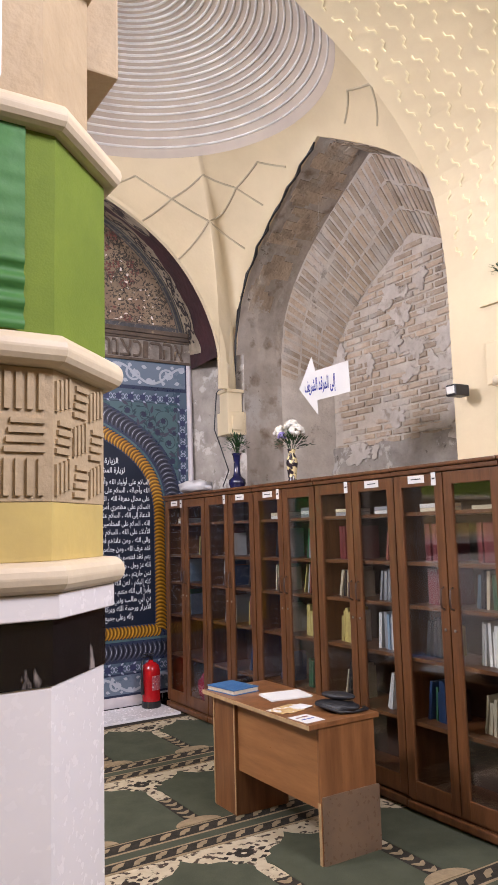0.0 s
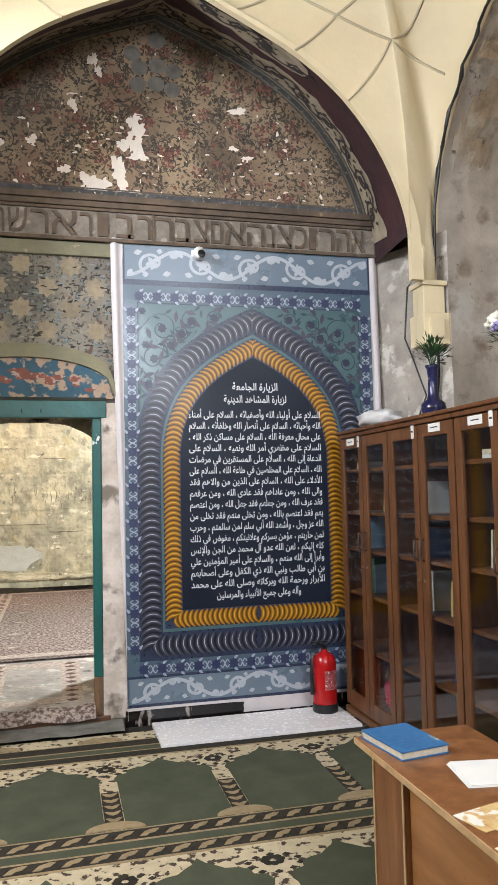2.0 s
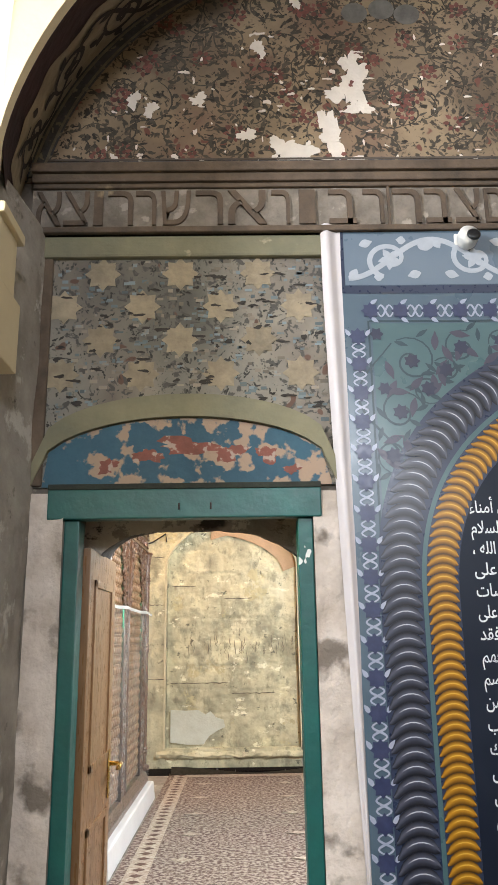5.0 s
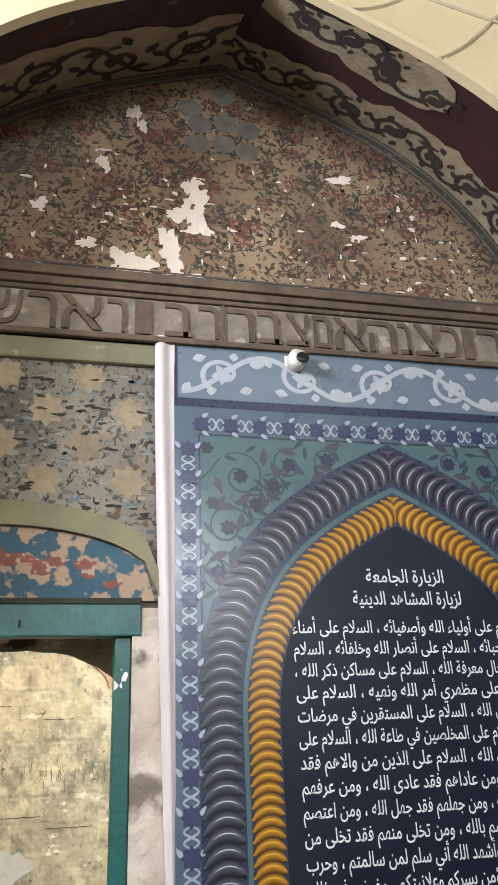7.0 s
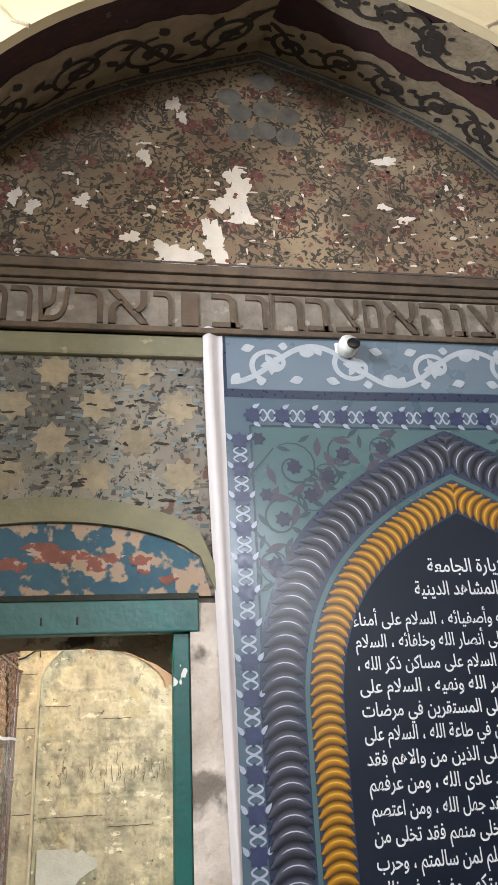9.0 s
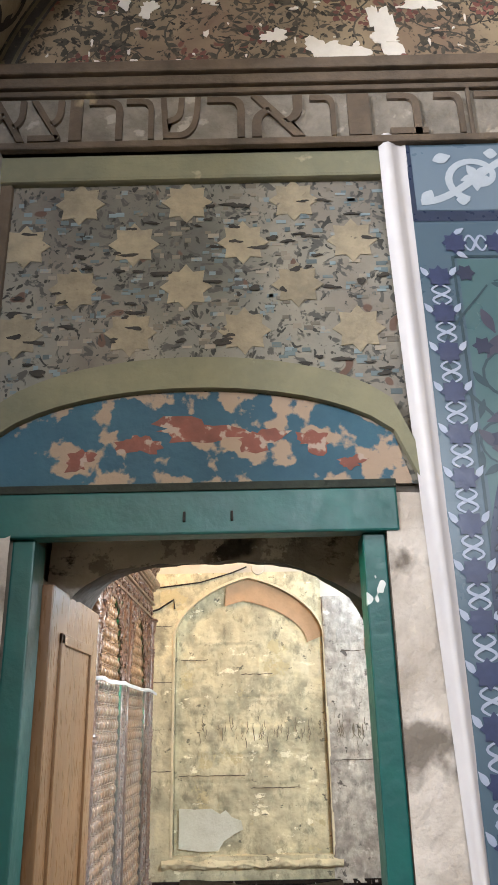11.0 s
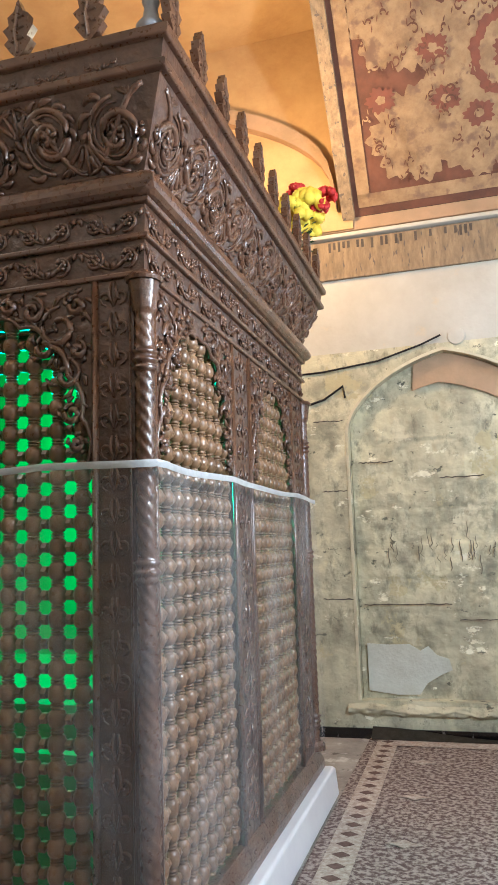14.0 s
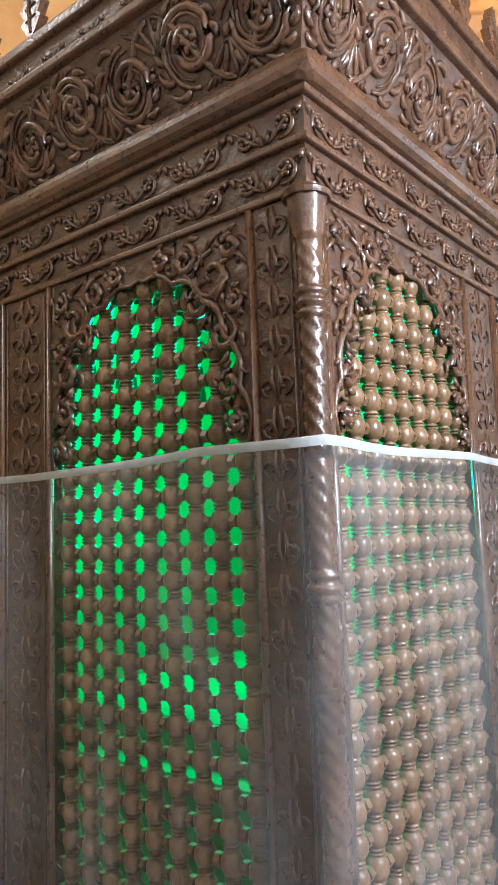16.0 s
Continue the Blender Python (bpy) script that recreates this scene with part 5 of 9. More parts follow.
def rope_material(name, stops, shine=0.5):
    """Printed strands: stops run across a strand; its bright line shows on the middle share of the strand alone."""
    m = bpy.data.materials.new(name)
    m.use_nodes = True
    nt = m.node_tree
    b = nt.nodes["Principled BSDF"]
    uv = nt.nodes.new("ShaderNodeUVMap")
    sep = nt.nodes.new("ShaderNodeSeparateXYZ")
    nt.links.new(uv.outputs[0], sep.inputs[0])
    r = nt.nodes.new("ShaderNodeValToRGB")
    while len(r.color_ramp.elements) < len(stops):
        r.color_ramp.elements.new(0.5)
    for e, (p, c) in zip(r.color_ramp.elements, stops):
        e.position, e.color = p, (*c, 1)
    nt.links.new(sep.outputs[1], r.inputs[0])
    dull = nt.nodes.new("ShaderNodeValToRGB")
    while len(dull.color_ramp.elements) < len(stops):
        dull.color_ramp.elements.new(0.5)
    for k, (e, (p, c)) in enumerate(zip(dull.color_ramp.elements, stops)):
        e.position, e.color = p, (*(stops[2][1] if k == 3 else c), 1)
    nt.links.new(sep.outputs[1], dull.inputs[0])
    off = nt.nodes.new("ShaderNodeMath")
    off.operation = "SUBTRACT"
    off.inputs[1].default_value = 0.45
    nt.links.new(sep.outputs[0], off.inputs[0])
    dist = nt.nodes.new("ShaderNodeMath")
    dist.operation = "ABSOLUTE"
    nt.links.new(off.outputs[0], dist.inputs[0])
    near = nt.nodes.new("ShaderNodeMapRange")
    near.inputs[1].default_value, near.inputs[2].default_value = shine * 0.55, shine * 0.25
    nt.links.new(dist.outputs[0], near.inputs[0])
    mx = nt.nodes.new("ShaderNodeMix")
    mx.data_type = "RGBA"
    nt.links.new(near.outputs[0], mx.inputs[0])
    nt.links.new(dull.outputs[0], mx.inputs[6])
    nt.links.new(r.outputs[0], mx.inputs[7])
    nt.links.new(mx.outputs[2], b.inputs["Base Color"])
    b.inputs["Roughness"].default_value = 0.32
    return m


gold_print = rope_material("printed_gold_rope", [(0.0, (0.05, 0.020, 0.003)), (0.26, (0.24, 0.105, 0.007)), (0.50, (0.44, 0.21, 0.012)), (0.58, (0.70, 0.42, 0.07)), (0.68, (0.42, 0.20, 0.012)), (1.0, (0.07, 0.028, 0.004))], 0.6)
grey_print = rope_material("printed_grey_rope", [(0.0, (0.004, 0.005, 0.009)), (0.26, (0.022, 0.025, 0.040)), (0.52, (0.070, 0.075, 0.108)), (0.57, (0.62, 0.64, 0.70)), (0.63, (0.075, 0.08, 0.112)), (1.0, (0.005, 0.006, 0.011))], 0.6)


def rope(half, spring, apex, base, width, pitch, lift, m, name, lean):
    """Curved strands along an arch of that centre line."""
    right = [(BC + a, b) for a, b in pointed(half, spring, apex)]
    path = [(BC, base), (BC + half, base)] + right
    cum = [0.0]
    for (a, b), (c, d) in zip(path, path[1:]):
        cum.append(cum[-1] + math.hypot(c - a, d - b))
    bm = bmesh.new()
    uvl = bm.loops.layers.uv.new("UVMap")
    n = int(cum[-1] / pitch)
    for k in range(n + 3):
        s = cum[-1] * (k + 0.5) / n
        i = min(len(cum) - 1, max(1, int(np.searchsorted(cum, s))))
        f = (s - cum[i - 1]) / (cum[i] - cum[i - 1])
        (a, b), (c, d) = path[i - 1], path[i]
        x, z = a + (c - a) * f, b + (d - b) * f
        tx, tz = (c - a), (d - b)
        L = math.hypot(tx, tz)
        tx, tz = tx / L, tz / L
        nx, nz = tz, -tx
        xc, zc = BC + half, base
        for side in (1, -1):
            rows = []
            for j in range(9):
                q = j / 8 - 0.5
                bend = pitch * (0.75 * (1 - (2 * q) ** 2) + lean * q)
                th = pitch * 0.50 * math.sqrt(max(0.05, 1 - (2 * q) ** 6))
                row = []
                for e in (-1, 0, 1):
                    px = x + nx * q * width + tx * (bend + e * th - 0.3 * pitch)
                    pz = z + nz * q * width + tz * (bend + e * th - 0.3 * pitch)
                    # mitre at the bottom corner
                    if i == 1:
                        px = min(px, xc + (zc - pz))
                    elif i == 2:
                        pz = max(pz, zc - (px - xc))
                    row.append((BC + max(0.0, px - BC) * side, pz))
                rows.append(row)
            vs = [[bm.verts.new(onb(px, pz, lift + 0.0001 * (k % 3))) for px, pz in row] for row in rows]
            for j in range(8):
                for e in range(2):
                    loop = (vs[j][e], vs[j + 1][e], vs[j + 1][e + 1], vs[j][e + 1])
                    face = bm.faces.new(loop)
                    for lp, (jj, ee) in zip(face.loops, ((j, e), (j + 1, e), (j + 1, e + 1), (j, e + 1))):
                        lp[uvl].uv = (jj / 8, ee / 2)
    part(name, bm, m, banner)


rope(0.608, 1.795, 2.618, 0.702, 0.118, 0.035, 0.0054, gold_print, "gold_rope", -0.35)
rope(0.765, 1.84, 2.815, 0.525, 0.150, 0.049, 0.0054, grey_print, "grey_rope", -0.45)


def pl(lift):
    return lambda x, z: onb(x, z, lift)


# scroll bands
for z0, h, per in ((3.205, 0.105, 0.36), (0.23, 0.075, 0.27)):
    bm = bmesh.new()
    n = int((BX1 - BX0 - 0.06) / per)
    p = (BX1 - BX0 - 0.06) / n
    for k in range(n):
        xa = BX0 + 0.03 + p * k
        xm = xa + p * 0.5
        sgn = 1 if k % 2 else -1
        ribbon(bm, [(xa + p * i / 18, z0 + sgn * h * 0.86 * math.cos(math.pi * i / 18)) for i in range(19)], [0.012] * 19, pl(0.003))
        ribbon(bm, [(xm + a * 1.15, z0 + b) for a, b in spiral(0, 0, h * 0.84, 1.15, sgn * 1.9, sgn, 30)], [0.012 - 0.004 * i / 30 for i in range(31)], pl(0.0032))
        for q in range(5):
            leaf(bm, xm, z0, q * 1.256 + 0.4 * sgn, h * 0.50, h * 0.15, pl(0.0034 + 0.00005 * q))
        for q, (dx, dz, an, ln) in enumerate(((0.44, 0.35, 1.2, 0.55), (0.44, 0.35, 2.2, 0.5), (-0.40, -0.45, 4.2, 0.5), (-0.36, 0.62, 0.3, 0.5), (0.36, -0.62, 3.4, 0.5), (0.20, 0.80, 3.0, 0.35), (-0.20, -0.80, 0.0, 0.35))):
            leaf(bm, xm + dx * p, z0 - sgn * dz * h, -sgn * an, h * ln * 1.15, h * 0.19, pl(0.0036 + 0.00005 * q))
    part("scroll_print", bm, print_white, banner)

# flower borders
bmw = bmesh.new()


def flower(bm, x, z, r, lift, petals=8):
    for q in range(petals):
        leaf(bm, x, z, q * 2 * math.pi / petals, r, r * 0.36, pl(lift + 0.0001 * q))


def border(xa, za, xb, zb):
    L = math.hypot(xb - xa, zb - za)
    n = max(1, round(L / 0.125))
    ux, uz = (xb - xa) / L, (zb - za) / L
    for k in range(n):
        s = L * (k + 0.5) / n
        x, z = xa + ux * s, za + uz * s
        bmf = bmesh.new()
        flower(bmf, x, z, 0.038, 0.0036)
        part("border_flower", bmf, print_purple, banner)
        for hand in (1, -1):
            pts = []
            for i in range(13):
                s2 = s + L / n * (0.22 + 0.56 * i / 12)
                o = 0.026 * hand * math.sin(math.pi * 2 * i / 12)
                pts.append((xa + ux * s2 - uz * o, za + uz * s2 + ux * o))
            if s + L / n * 0.8 < L:
                ribbon(bmw, pts, 0.0042, pl(0.0031 if hand > 0 else 0.0034))
        for hand in (1, -1):
            leaf(bmw, x - uz * 0.03 * hand, z + ux * 0.03 * hand, math.atan2(uz, ux) + 0.6 * hand, 0.04, 0.009, pl(0.0032))


border(BX0 + 0.05, 2.965, BX1 - 0.05, 2.965)
border(BX0 + 0.05, 0.375, BX1 - 0.05, 0.375)
border(BX0 + 0.055, 0.45, BX0 + 0.055, 2.91)
border(BX1 - 0.055, 0.45, BX1 - 0.055, 2.91)
part("border_vine", bmw, mat("printed_pale_vine", (0.36, 0.39, 0.49), (0.30, 0.33, 0.43), scale=20, rough=0.35, bump=0.02), banner)
for x in (BX0 + 0.098, BX1 - 0.106):
    rect(x, 0.43, x + 0.008, 2.92, 0.002, print_teal_dark, "thin_line", 1, 30)
rect(BX0 + 0.106, 2.915, BX1 - 0.106, 2.923, 0.002, print_teal_dark, "thin_line", 20, 1)

# vines and blossoms in the teal spandrels
blossom_m = mat("printed_slate_blossom", (0.026, 0.030, 0.066), (0.020, 0.023, 0.05), rough=0.35, bump=0)


def blossom(x, z, r, n):
    b = bmesh.new()
    flower(b, x, z, r, 0.0032, n)
    part("blossom", b, blossom_m, banner)


bmv, bmp = bmesh.new(), bmesh.new()
for side in (-1, 1):
    m_ = lambda x: BC + side * x
    for k, (dx, z, r, h) in enumerate([(0.66, 2.74, 0.11, 1), (0.45, 2.80, 0.08, -1), (0.72, 2.52, 0.10, -1), (0.60, 2.62, 0.07, 1), (0.76, 2.34, 0.07, 1), (0.28, 2.83, 0.055, 1), (0.52, 2.70, 0.06, 1)]):
        ribbon(bmv, [(m_(a), b) for a, b in spiral(dx, z, r, 1.3, 1.0 + k, h)], 0.0045, pl(0.0021))
        blossom(m_(dx), z, 0.034, 7)
        for q in range(7):
            a = q * 0.9 + k
            leaf(bmv if q % 3 else bmp, m_(dx + r * math.cos(a)), z + r * math.sin(a), a + 1.2 * side, 0.06 if q % 3 else 0.085, 0.010 if q % 3 else 0.016, pl(0.0023))
    ribbon(bmv, [(m_(0.80 - 0.09 * math.sin(i * 0.5)), 2.12 + 0.05 * i) for i in range(15)], 0.005, pl(0.0021))
    blossom(m_(0.80), 2.86, 0.03, 6)
    blossom(m_(0.78), 2.62, 0.03, 6)
tagged(part("vine_print", bmv, print_teal_dark, banner), kind="stuff")
tagged(part("leaf_print", bmp, print_plum, banner), kind="stuff")

# Arabic lettering, shaped into joined forms
FORMS = {"ا": 0xFE8D, "ب": 0xFE8F, "ة": 0xFE93, "ت": 0xFE95, "ث": 0xFE99, "ج": 0xFE9D, "ح": 0xFEA1, "خ": 0xFEA5, "د": 0xFEA9, "ذ": 0xFEAB, "ر": 0xFEAD, "ز": 0xFEAF,
         "س": 0xFEB1, "ش": 0xFEB5, "ص": 0xFEB9, "ض": 0xFEBD, "ط": 0xFEC1, "ظ": 0xFEC5, "ع": 0xFEC9, "غ": 0xFECD, "ف": 0xFED1, "ق": 0xFED5, "ك": 0xFED9, "ل": 0xFEDD,
         "م": 0xFEE1, "ن": 0xFEE5, "ه": 0xFEE9, "و": 0xFEED, "ى": 0xFEEF, "ي": 0xFEF1, "أ": 0xFE83, "إ": 0xFE87, "آ": 0xFE81, "ؤ": 0xFE85, "ئ": 0xFE89}
ONE_SIDED = set("اأإآدذرزوؤةى")
LAM_ALEF = {"ا": 0xFEFB, "أ": 0xFEF7, "إ": 0xFEF9, "آ": 0xFEF5}


def shaped(text):
    out, i = [], 0
    joins = lambda c: c in FORMS and c not in ONE_SIDED
    while i < len(text):
        c = text[i]
        before = i > 0 and joins(text[i - 1])
        if c == "ل" and i + 1 < len(text) and text[i + 1] in LAM_ALEF:
            out.append(chr(LAM_ALEF[text[i + 1]] + (1 if before else 0)))
            i += 2
            continue
        if c in FORMS:
            after = i + 1 < len(text) and text[i + 1] in FORMS and c not in ONE_SIDED
            k = (1 if before else 0) + (2 if after else 0)
            if c in ONE_SIDED:
                k = 1 if before else 0
            out.append(chr(FORMS[c] + k))
        else:
            out.append(c)
        i += 1
    return "".join(out)[::-1]


def lettering(name, text, height, width, m, parent, place, bold=0.0, lift=0.0):
    """A line of writing as a flat mesh, centred, scaled to width if one is given; place(a, b) lays it down."""
    cu = bpy.data.curves.new(name, "FONT")
    cu.body, cu.size, cu.align_x, cu.resolution_u, cu.offset = shaped(text), 1.0, "CENTER", 2, bold
    tmp = bpy.data.objects.new(name, cu)
    scene.collection.objects.link(tmp)
    dg = bpy.context.evaluated_depsgraph_get()
    me = bpy.data.meshes.new_from_object(tmp.evaluated_get(dg))
    bpy.data.objects.remove(tmp)
    co = np.array([v.co[:] for v in me.vertices])
    if len(co):
        a0, a1 = co[:, 0].min(), co[:, 0].max()
        sx = (width / (a1 - a0)) if width else height
        for v in me.vertices:
            v.co = place((v.co.x - (a0 + a1) / 2) * sx, v.co.y * height)
    me.materials.clear()
    me.materials.append(m)
    ob = new(name, me)
    ob.parent = parent
    return ob


LINES = ["الزيارة الجامعة", "لزيارة المشاهد الدينية",
         "السلام على أولياء الله وأصفيائه ، السلام على أمناء", "الله وأحبائه ، السلام على أنصار الله وخلفائه ، السلام",
         "على محال معرفة الله ، السلام على مساكن ذكر الله ،", "السلام على مظهري أمر الله ونهيه ، السلام على",
         "الدعاة إلى الله ، السلام على المستقرين في مرضات", "الله ، السلام على المخلصين في طاعة الله ، السلام على",
         "الأدلاء على الله ، السلام على الذين من والاهم فقد", "والى الله ، ومن عاداهم فقد عادى الله ، ومن عرفهم",
         "فقد عرف الله ، ومن جهلهم فقد جهل الله ، ومن اعتصم", "بهم فقد اعتصم بالله ، ومن تخلى منهم فقد تخلى من",
         "الله عز وجل ، وأشهد الله أني سلم لمن سالمتم ، وحرب", "لمن حاربتم ، مؤمن بسركم وعلانيتكم ، مفوض في ذلك",
         "كله إليكم ، لعن الله عدو آل محمد من الجن والإنس", "وأبرأ إلى الله منهم ، والسلام على أمير المؤمنين علي",
         "بن أبي طالب ونبي الله ذي الكفل وعلى أصحابهم", "الأبرار ورحمة الله وبركاته وصلى الله على محمد", "وآله وعلى جميع الأنبياء والمرسلين"]
for k, line in enumerate(LINES):
    z = (2.305, 2.215)[k] if k < 2 else 2.105 - 0.0797 * (k - 2)
    w = (0.34, 0.47)[k] if k < 2 else (0.62 if k == 18 else 0.985)
    h = 0.075 if k < 2 else 0.066
    lettering("text_line", line, h, w, text_white, banner, lambda a, b, z=z: onb(BC + 0.01 + a, z + b, 0.0062), bold=0.012)

# folded white edges of the banner
for x0, x1, top, nm in ((1.548, BX0 + 0.002, 3.37, "white_margin"), (BX1 - 0.002, 3.57, 3.36, "white_margin")):
    bm = bmesh.new()
    grid(bm, lambda u, v: Vector((x0 + (x1 - x0) * u * (1.0 if x0 > 3 else 1.0) - BC + (0.0 if x0 > 3 else 0.05 * (1 - v) ** 1.5 * (1 - u) + 0.05 * max(0, 0.9 - v) * (1 - u)), 0.002 + 0.025 * math.sin(u * 5 + v * 3) * (1 - u if x0 < 3 else u), (BZ0 - 0.05) + (top - BZ0 + 0.05) * v - BZ0)), 6, 40)
    part(nm, bm, white_cloth, banner, "white folded cloth margin", smooth=True)

# ---- security cameras ----
shell_white = mat("white_plastic", (0.75, 0.74, 0.70), (0.68, 0.67, 0.63), rough=0.4, bump=0.02)
black_plastic = mat("black_plastic", (0.015, 0.015, 0.016), (0.01, 0.01, 0.011), rough=0.35, bump=0.05)
cctv = thing("security_camera", 2.17, NORTH - 0.06, 3.30, "small white dome security camera above the banner", "camera")
bm = bmesh.new()
lathe(bm, [(0.0, -0.045), (0.03, -0.042), (0.042, -0.02), (0.045, 0.01), (0.042, 0.03), (0.0, 0.034)], 0, 0, 0, 18)
bmesh.ops.rotate(bm, verts=bm.verts, cent=(0, 0, 0), matrix=Matrix.Rotation(math.radians(78), 3, "X"))
for v in bm.verts:
    v.co += Vector((0, -0.03, -0.02))
part("housing", bm, shell_white, cctv, smooth=True)
bm = bmesh.new()
lathe(bm, [(0.0, -0.004), (0.028, -0.004), (0.028, 0.004), (0.02, 0.008), (0.0, 0.009)], 0, 0, 0, 18)
bmesh.ops.rotate(bm, verts=bm.verts, cent=(0, 0, 0), matrix=Matrix.Rotation(math.radians(78), 3, "X"))
for v in bm.verts:
    v.co += Vector((0.01, -0.082, -0.032))
part("lens", bm, black_plastic, cctv, smooth=True)
part("bracket", boxed(-0.05, 0.0, -0.035, 0.03, 0.055, 0.02, bevel=0.01), shell_white, cctv)

# ---- piers with marble foot, rings and green cloth ----
tan_stone = mat("carved_tan_plaster", (0.46, 0.35, 0.215), (0.38, 0.285, 0.17), scale=5, rough=0.7, bump=0.25, bscale=40)
cream_ring = mat("cream_stone_ring", (0.70, 0.60, 0.43), (0.60, 0.50, 0.36), scale=4, rough=0.45, bump=0.06)
yellow_stone = mat("yellow_onyx", (0.62, 0.48, 0.16), (0.50, 0.38, 0.14), scale=4, rough=0.4, bump=0.05)


def octa(x0, y0, x1, y1, c):
    return [(x0 + c, y0), (x1 - c, y0), (x1, y0 + c), (x1, y1 - c), (x1 - c, y1), (x0 + c, y1), (x0, y1 - c), (x0, y0 + c)]


def pier(x0, y0, x1, y1, c, dz, label):
    th = thing("pier", 0, 0, 0, label, "pier")

    def band(nm, z0, z1, grow, m, bevel=0.0, lab=""):
        bm = bmesh.new()
        prism(bm, octa(x0 - grow, y0 - grow, x1 + grow, y1 + grow, c + grow * 0.6), z1 - z0, (1, 0, 0), (0, 1, 0), (0, 0, z0), (0, 0, 1))
        if bevel:
            es = [e for e in bm.edges if abs(e.verts[0].co.z - e.verts[1].co.z) < 1e-5]
            bmesh.ops.bevel(bm, geom=es, offset=bevel, segments=4, affect="EDGES", profile=0.5)
        return part(nm, bm, m, th, lab)

    band("marble_foot", 0.0, 1.35 + dz, 0.0, marble, 0.002, "white marble facing")
    band("black_band", 1.35 + dz, 1.475 + dz, 0.004, black_marble, 0.002, "black veined marble band")
    band("white_ledge", 1.475 + dz, 1.525 + dz, 0.022, marble, 0.004)
    band("ring", 1.525 + dz, 1.585 + dz, 0.045, cream_ring, 0.028, "rounded cream stone ring")
    band("yellow_band", 1.585 + dz, 1.70 + dz, 0.0, yellow_stone, 0.002)
    band("carved_band", 1.70 + dz, 1.965 + dz, 0.002, tan_stone, 0.002, "tan band carved with geometric relief")
    band("ring", 1.965 + dz, 2.03 + dz, 0.045, cream_ring, 0.030, "rounded cream stone ring")
    band("green_cover", 2.03 + dz, 2.455 + dz, 0.006, green_cloth, 0.002, "taut green cloth cover")
    band("ring", 2.455 + dz, 2.515 + dz, 0.045, cream_ring, 0.028, "rounded cream stone ring")
    band("shaft", 2.515 + dz, 3.6, -0.03 if dz == 0.0 else -0.08, tan_stone if dz == 0.0 else cream, 0.002)
    return th


sw = pier(-0.75, 1.45, 0.62, 3.10, 0.17, 0.0, "octagonal pier with white marble foot and green cloth cover")
# relief bars on the carved band
bm = bmesh.new()
rng = random.Random(4)
for k in range(9):
    for r in range(3):
        x = -0.1 + 0.075 * (k % 6)
        z = 1.72 + 0.085 * r
        if k < 6:
            for q in range(3):
                if (k + r) % 2:
                    box(bm, x, 1.440, z + 0.026 * q, x + 0.065, 1.449, z + 0.012 + 0.026 * q, 0.002)
                else:
                    box(bm, x + 0.022 * q, 1.440, z, x + 0.012 + 0.022 * q, 1.449, z + 0.07, 0.002)
part("relief_bars", bm, tan_stone, sw)
bm = bmesh.new()
d1, d2 = Vector((1, 1, 0)).normalized(), Vector((1, -1, 0)).normalized()
def relief_bar(o, along, up):
    """One raised bar on a slanting face of the carved band."""
    vs = [o, o + along, o + along + up, o + up]
    lo_ = [bm.verts.new(v) for v in vs]
    hi_ = [bm.verts.new(v + d2 * 0.006) for v in vs]
    bm.faces.new(hi_)
    for e in range(4):
        bm.faces.new((lo_[e], lo_[(e + 1) % 4], hi_[(e + 1) % 4], hi_[e]))


zz = Vector((0, 0, 1))
for c in range(3):
    for r in range(3):
        o = Vector((0.45, 1.45, 1.712 + 0.084 * r)) + d1 * (0.006 + 0.077 * c) + d2 * 0.002
        for q in range(4):
            if (c + r) % 2:
                relief_bar(o + zz * (0.019 * q) + d1 * (0.004 * q), d1 * 0.060, zz * 0.010)
            else:
                relief_bar(o + d1 * (0.018 * q) + zz * (0.005 * q), d1 * 0.010, zz * 0.062)
for r in range(3):
    for q in range(4):
        box(bm, 0.355 + (0.004 * q if r % 2 else 0.022 * q), 1.442, 1.712 + 0.084 * r + (0.019 * q if r % 2 else 0.0), (0.435 if r % 2 else 0.367 + 0.022 * q), 1.4475, 1.722 + 0.084 * r + (0.019 * q if r % 2 else 0.062))
part("relief_bars", bm, tan_stone, sw)
# satin sash with folds on the south face
bm = bmesh.new()
grid(bm, lambda u, v: Vector((-0.4 + 0.79 * u, 1.436 - 0.006 * math.sin(v * 60) * (1 if v < 0.35 else 0.15), 2.035 + 0.42 * v)), 8, 60)
part("satin_panel", bm, green_satin, sw, "darker green satin with gathered folds", smooth=True)
# stepped corbels above the pier
for x0, y0, z0, x1, z1 in ((0.30, 1.55, 2.93, 0.60, 3.5), (0.46, 1.70, 2.80, 0.70, 3.5)):
    part("corbel_step", boxed(x0, y0, z0, x1, 2.75, z1, bevel=0.006), tan_stone, sw)
pan = part("wall_panel", boxed(-0.5, 1.405, 2.53, 0.335, 1.478, 3.35, bevel=0.006), marble, sw, "white panel with carved frame")
for z0, z1 in ((2.60, 2.83), (2.87, 3.12)):
    part("panel_frame", boxed(-0.45, 1.392, z0, 0.26, 1.4045, z1, bevel=0.005), cream_ring, pan)
    part("panel_field", boxed(-0.41, 1.386, z0 + 0.035, 0.215, 1.3915, z1 - 0.035, bevel=0.002), marble, pan)
nw = pier(-1.15, 6.13, 0.17, 6.6, 0.03, -0.06, "white marble pier with black band and green cloth")
se = pier(3.548, 1.3, 4.4, 2.90, 0.03, -0.02, "white marble pier with green cloth beside the bookcases")
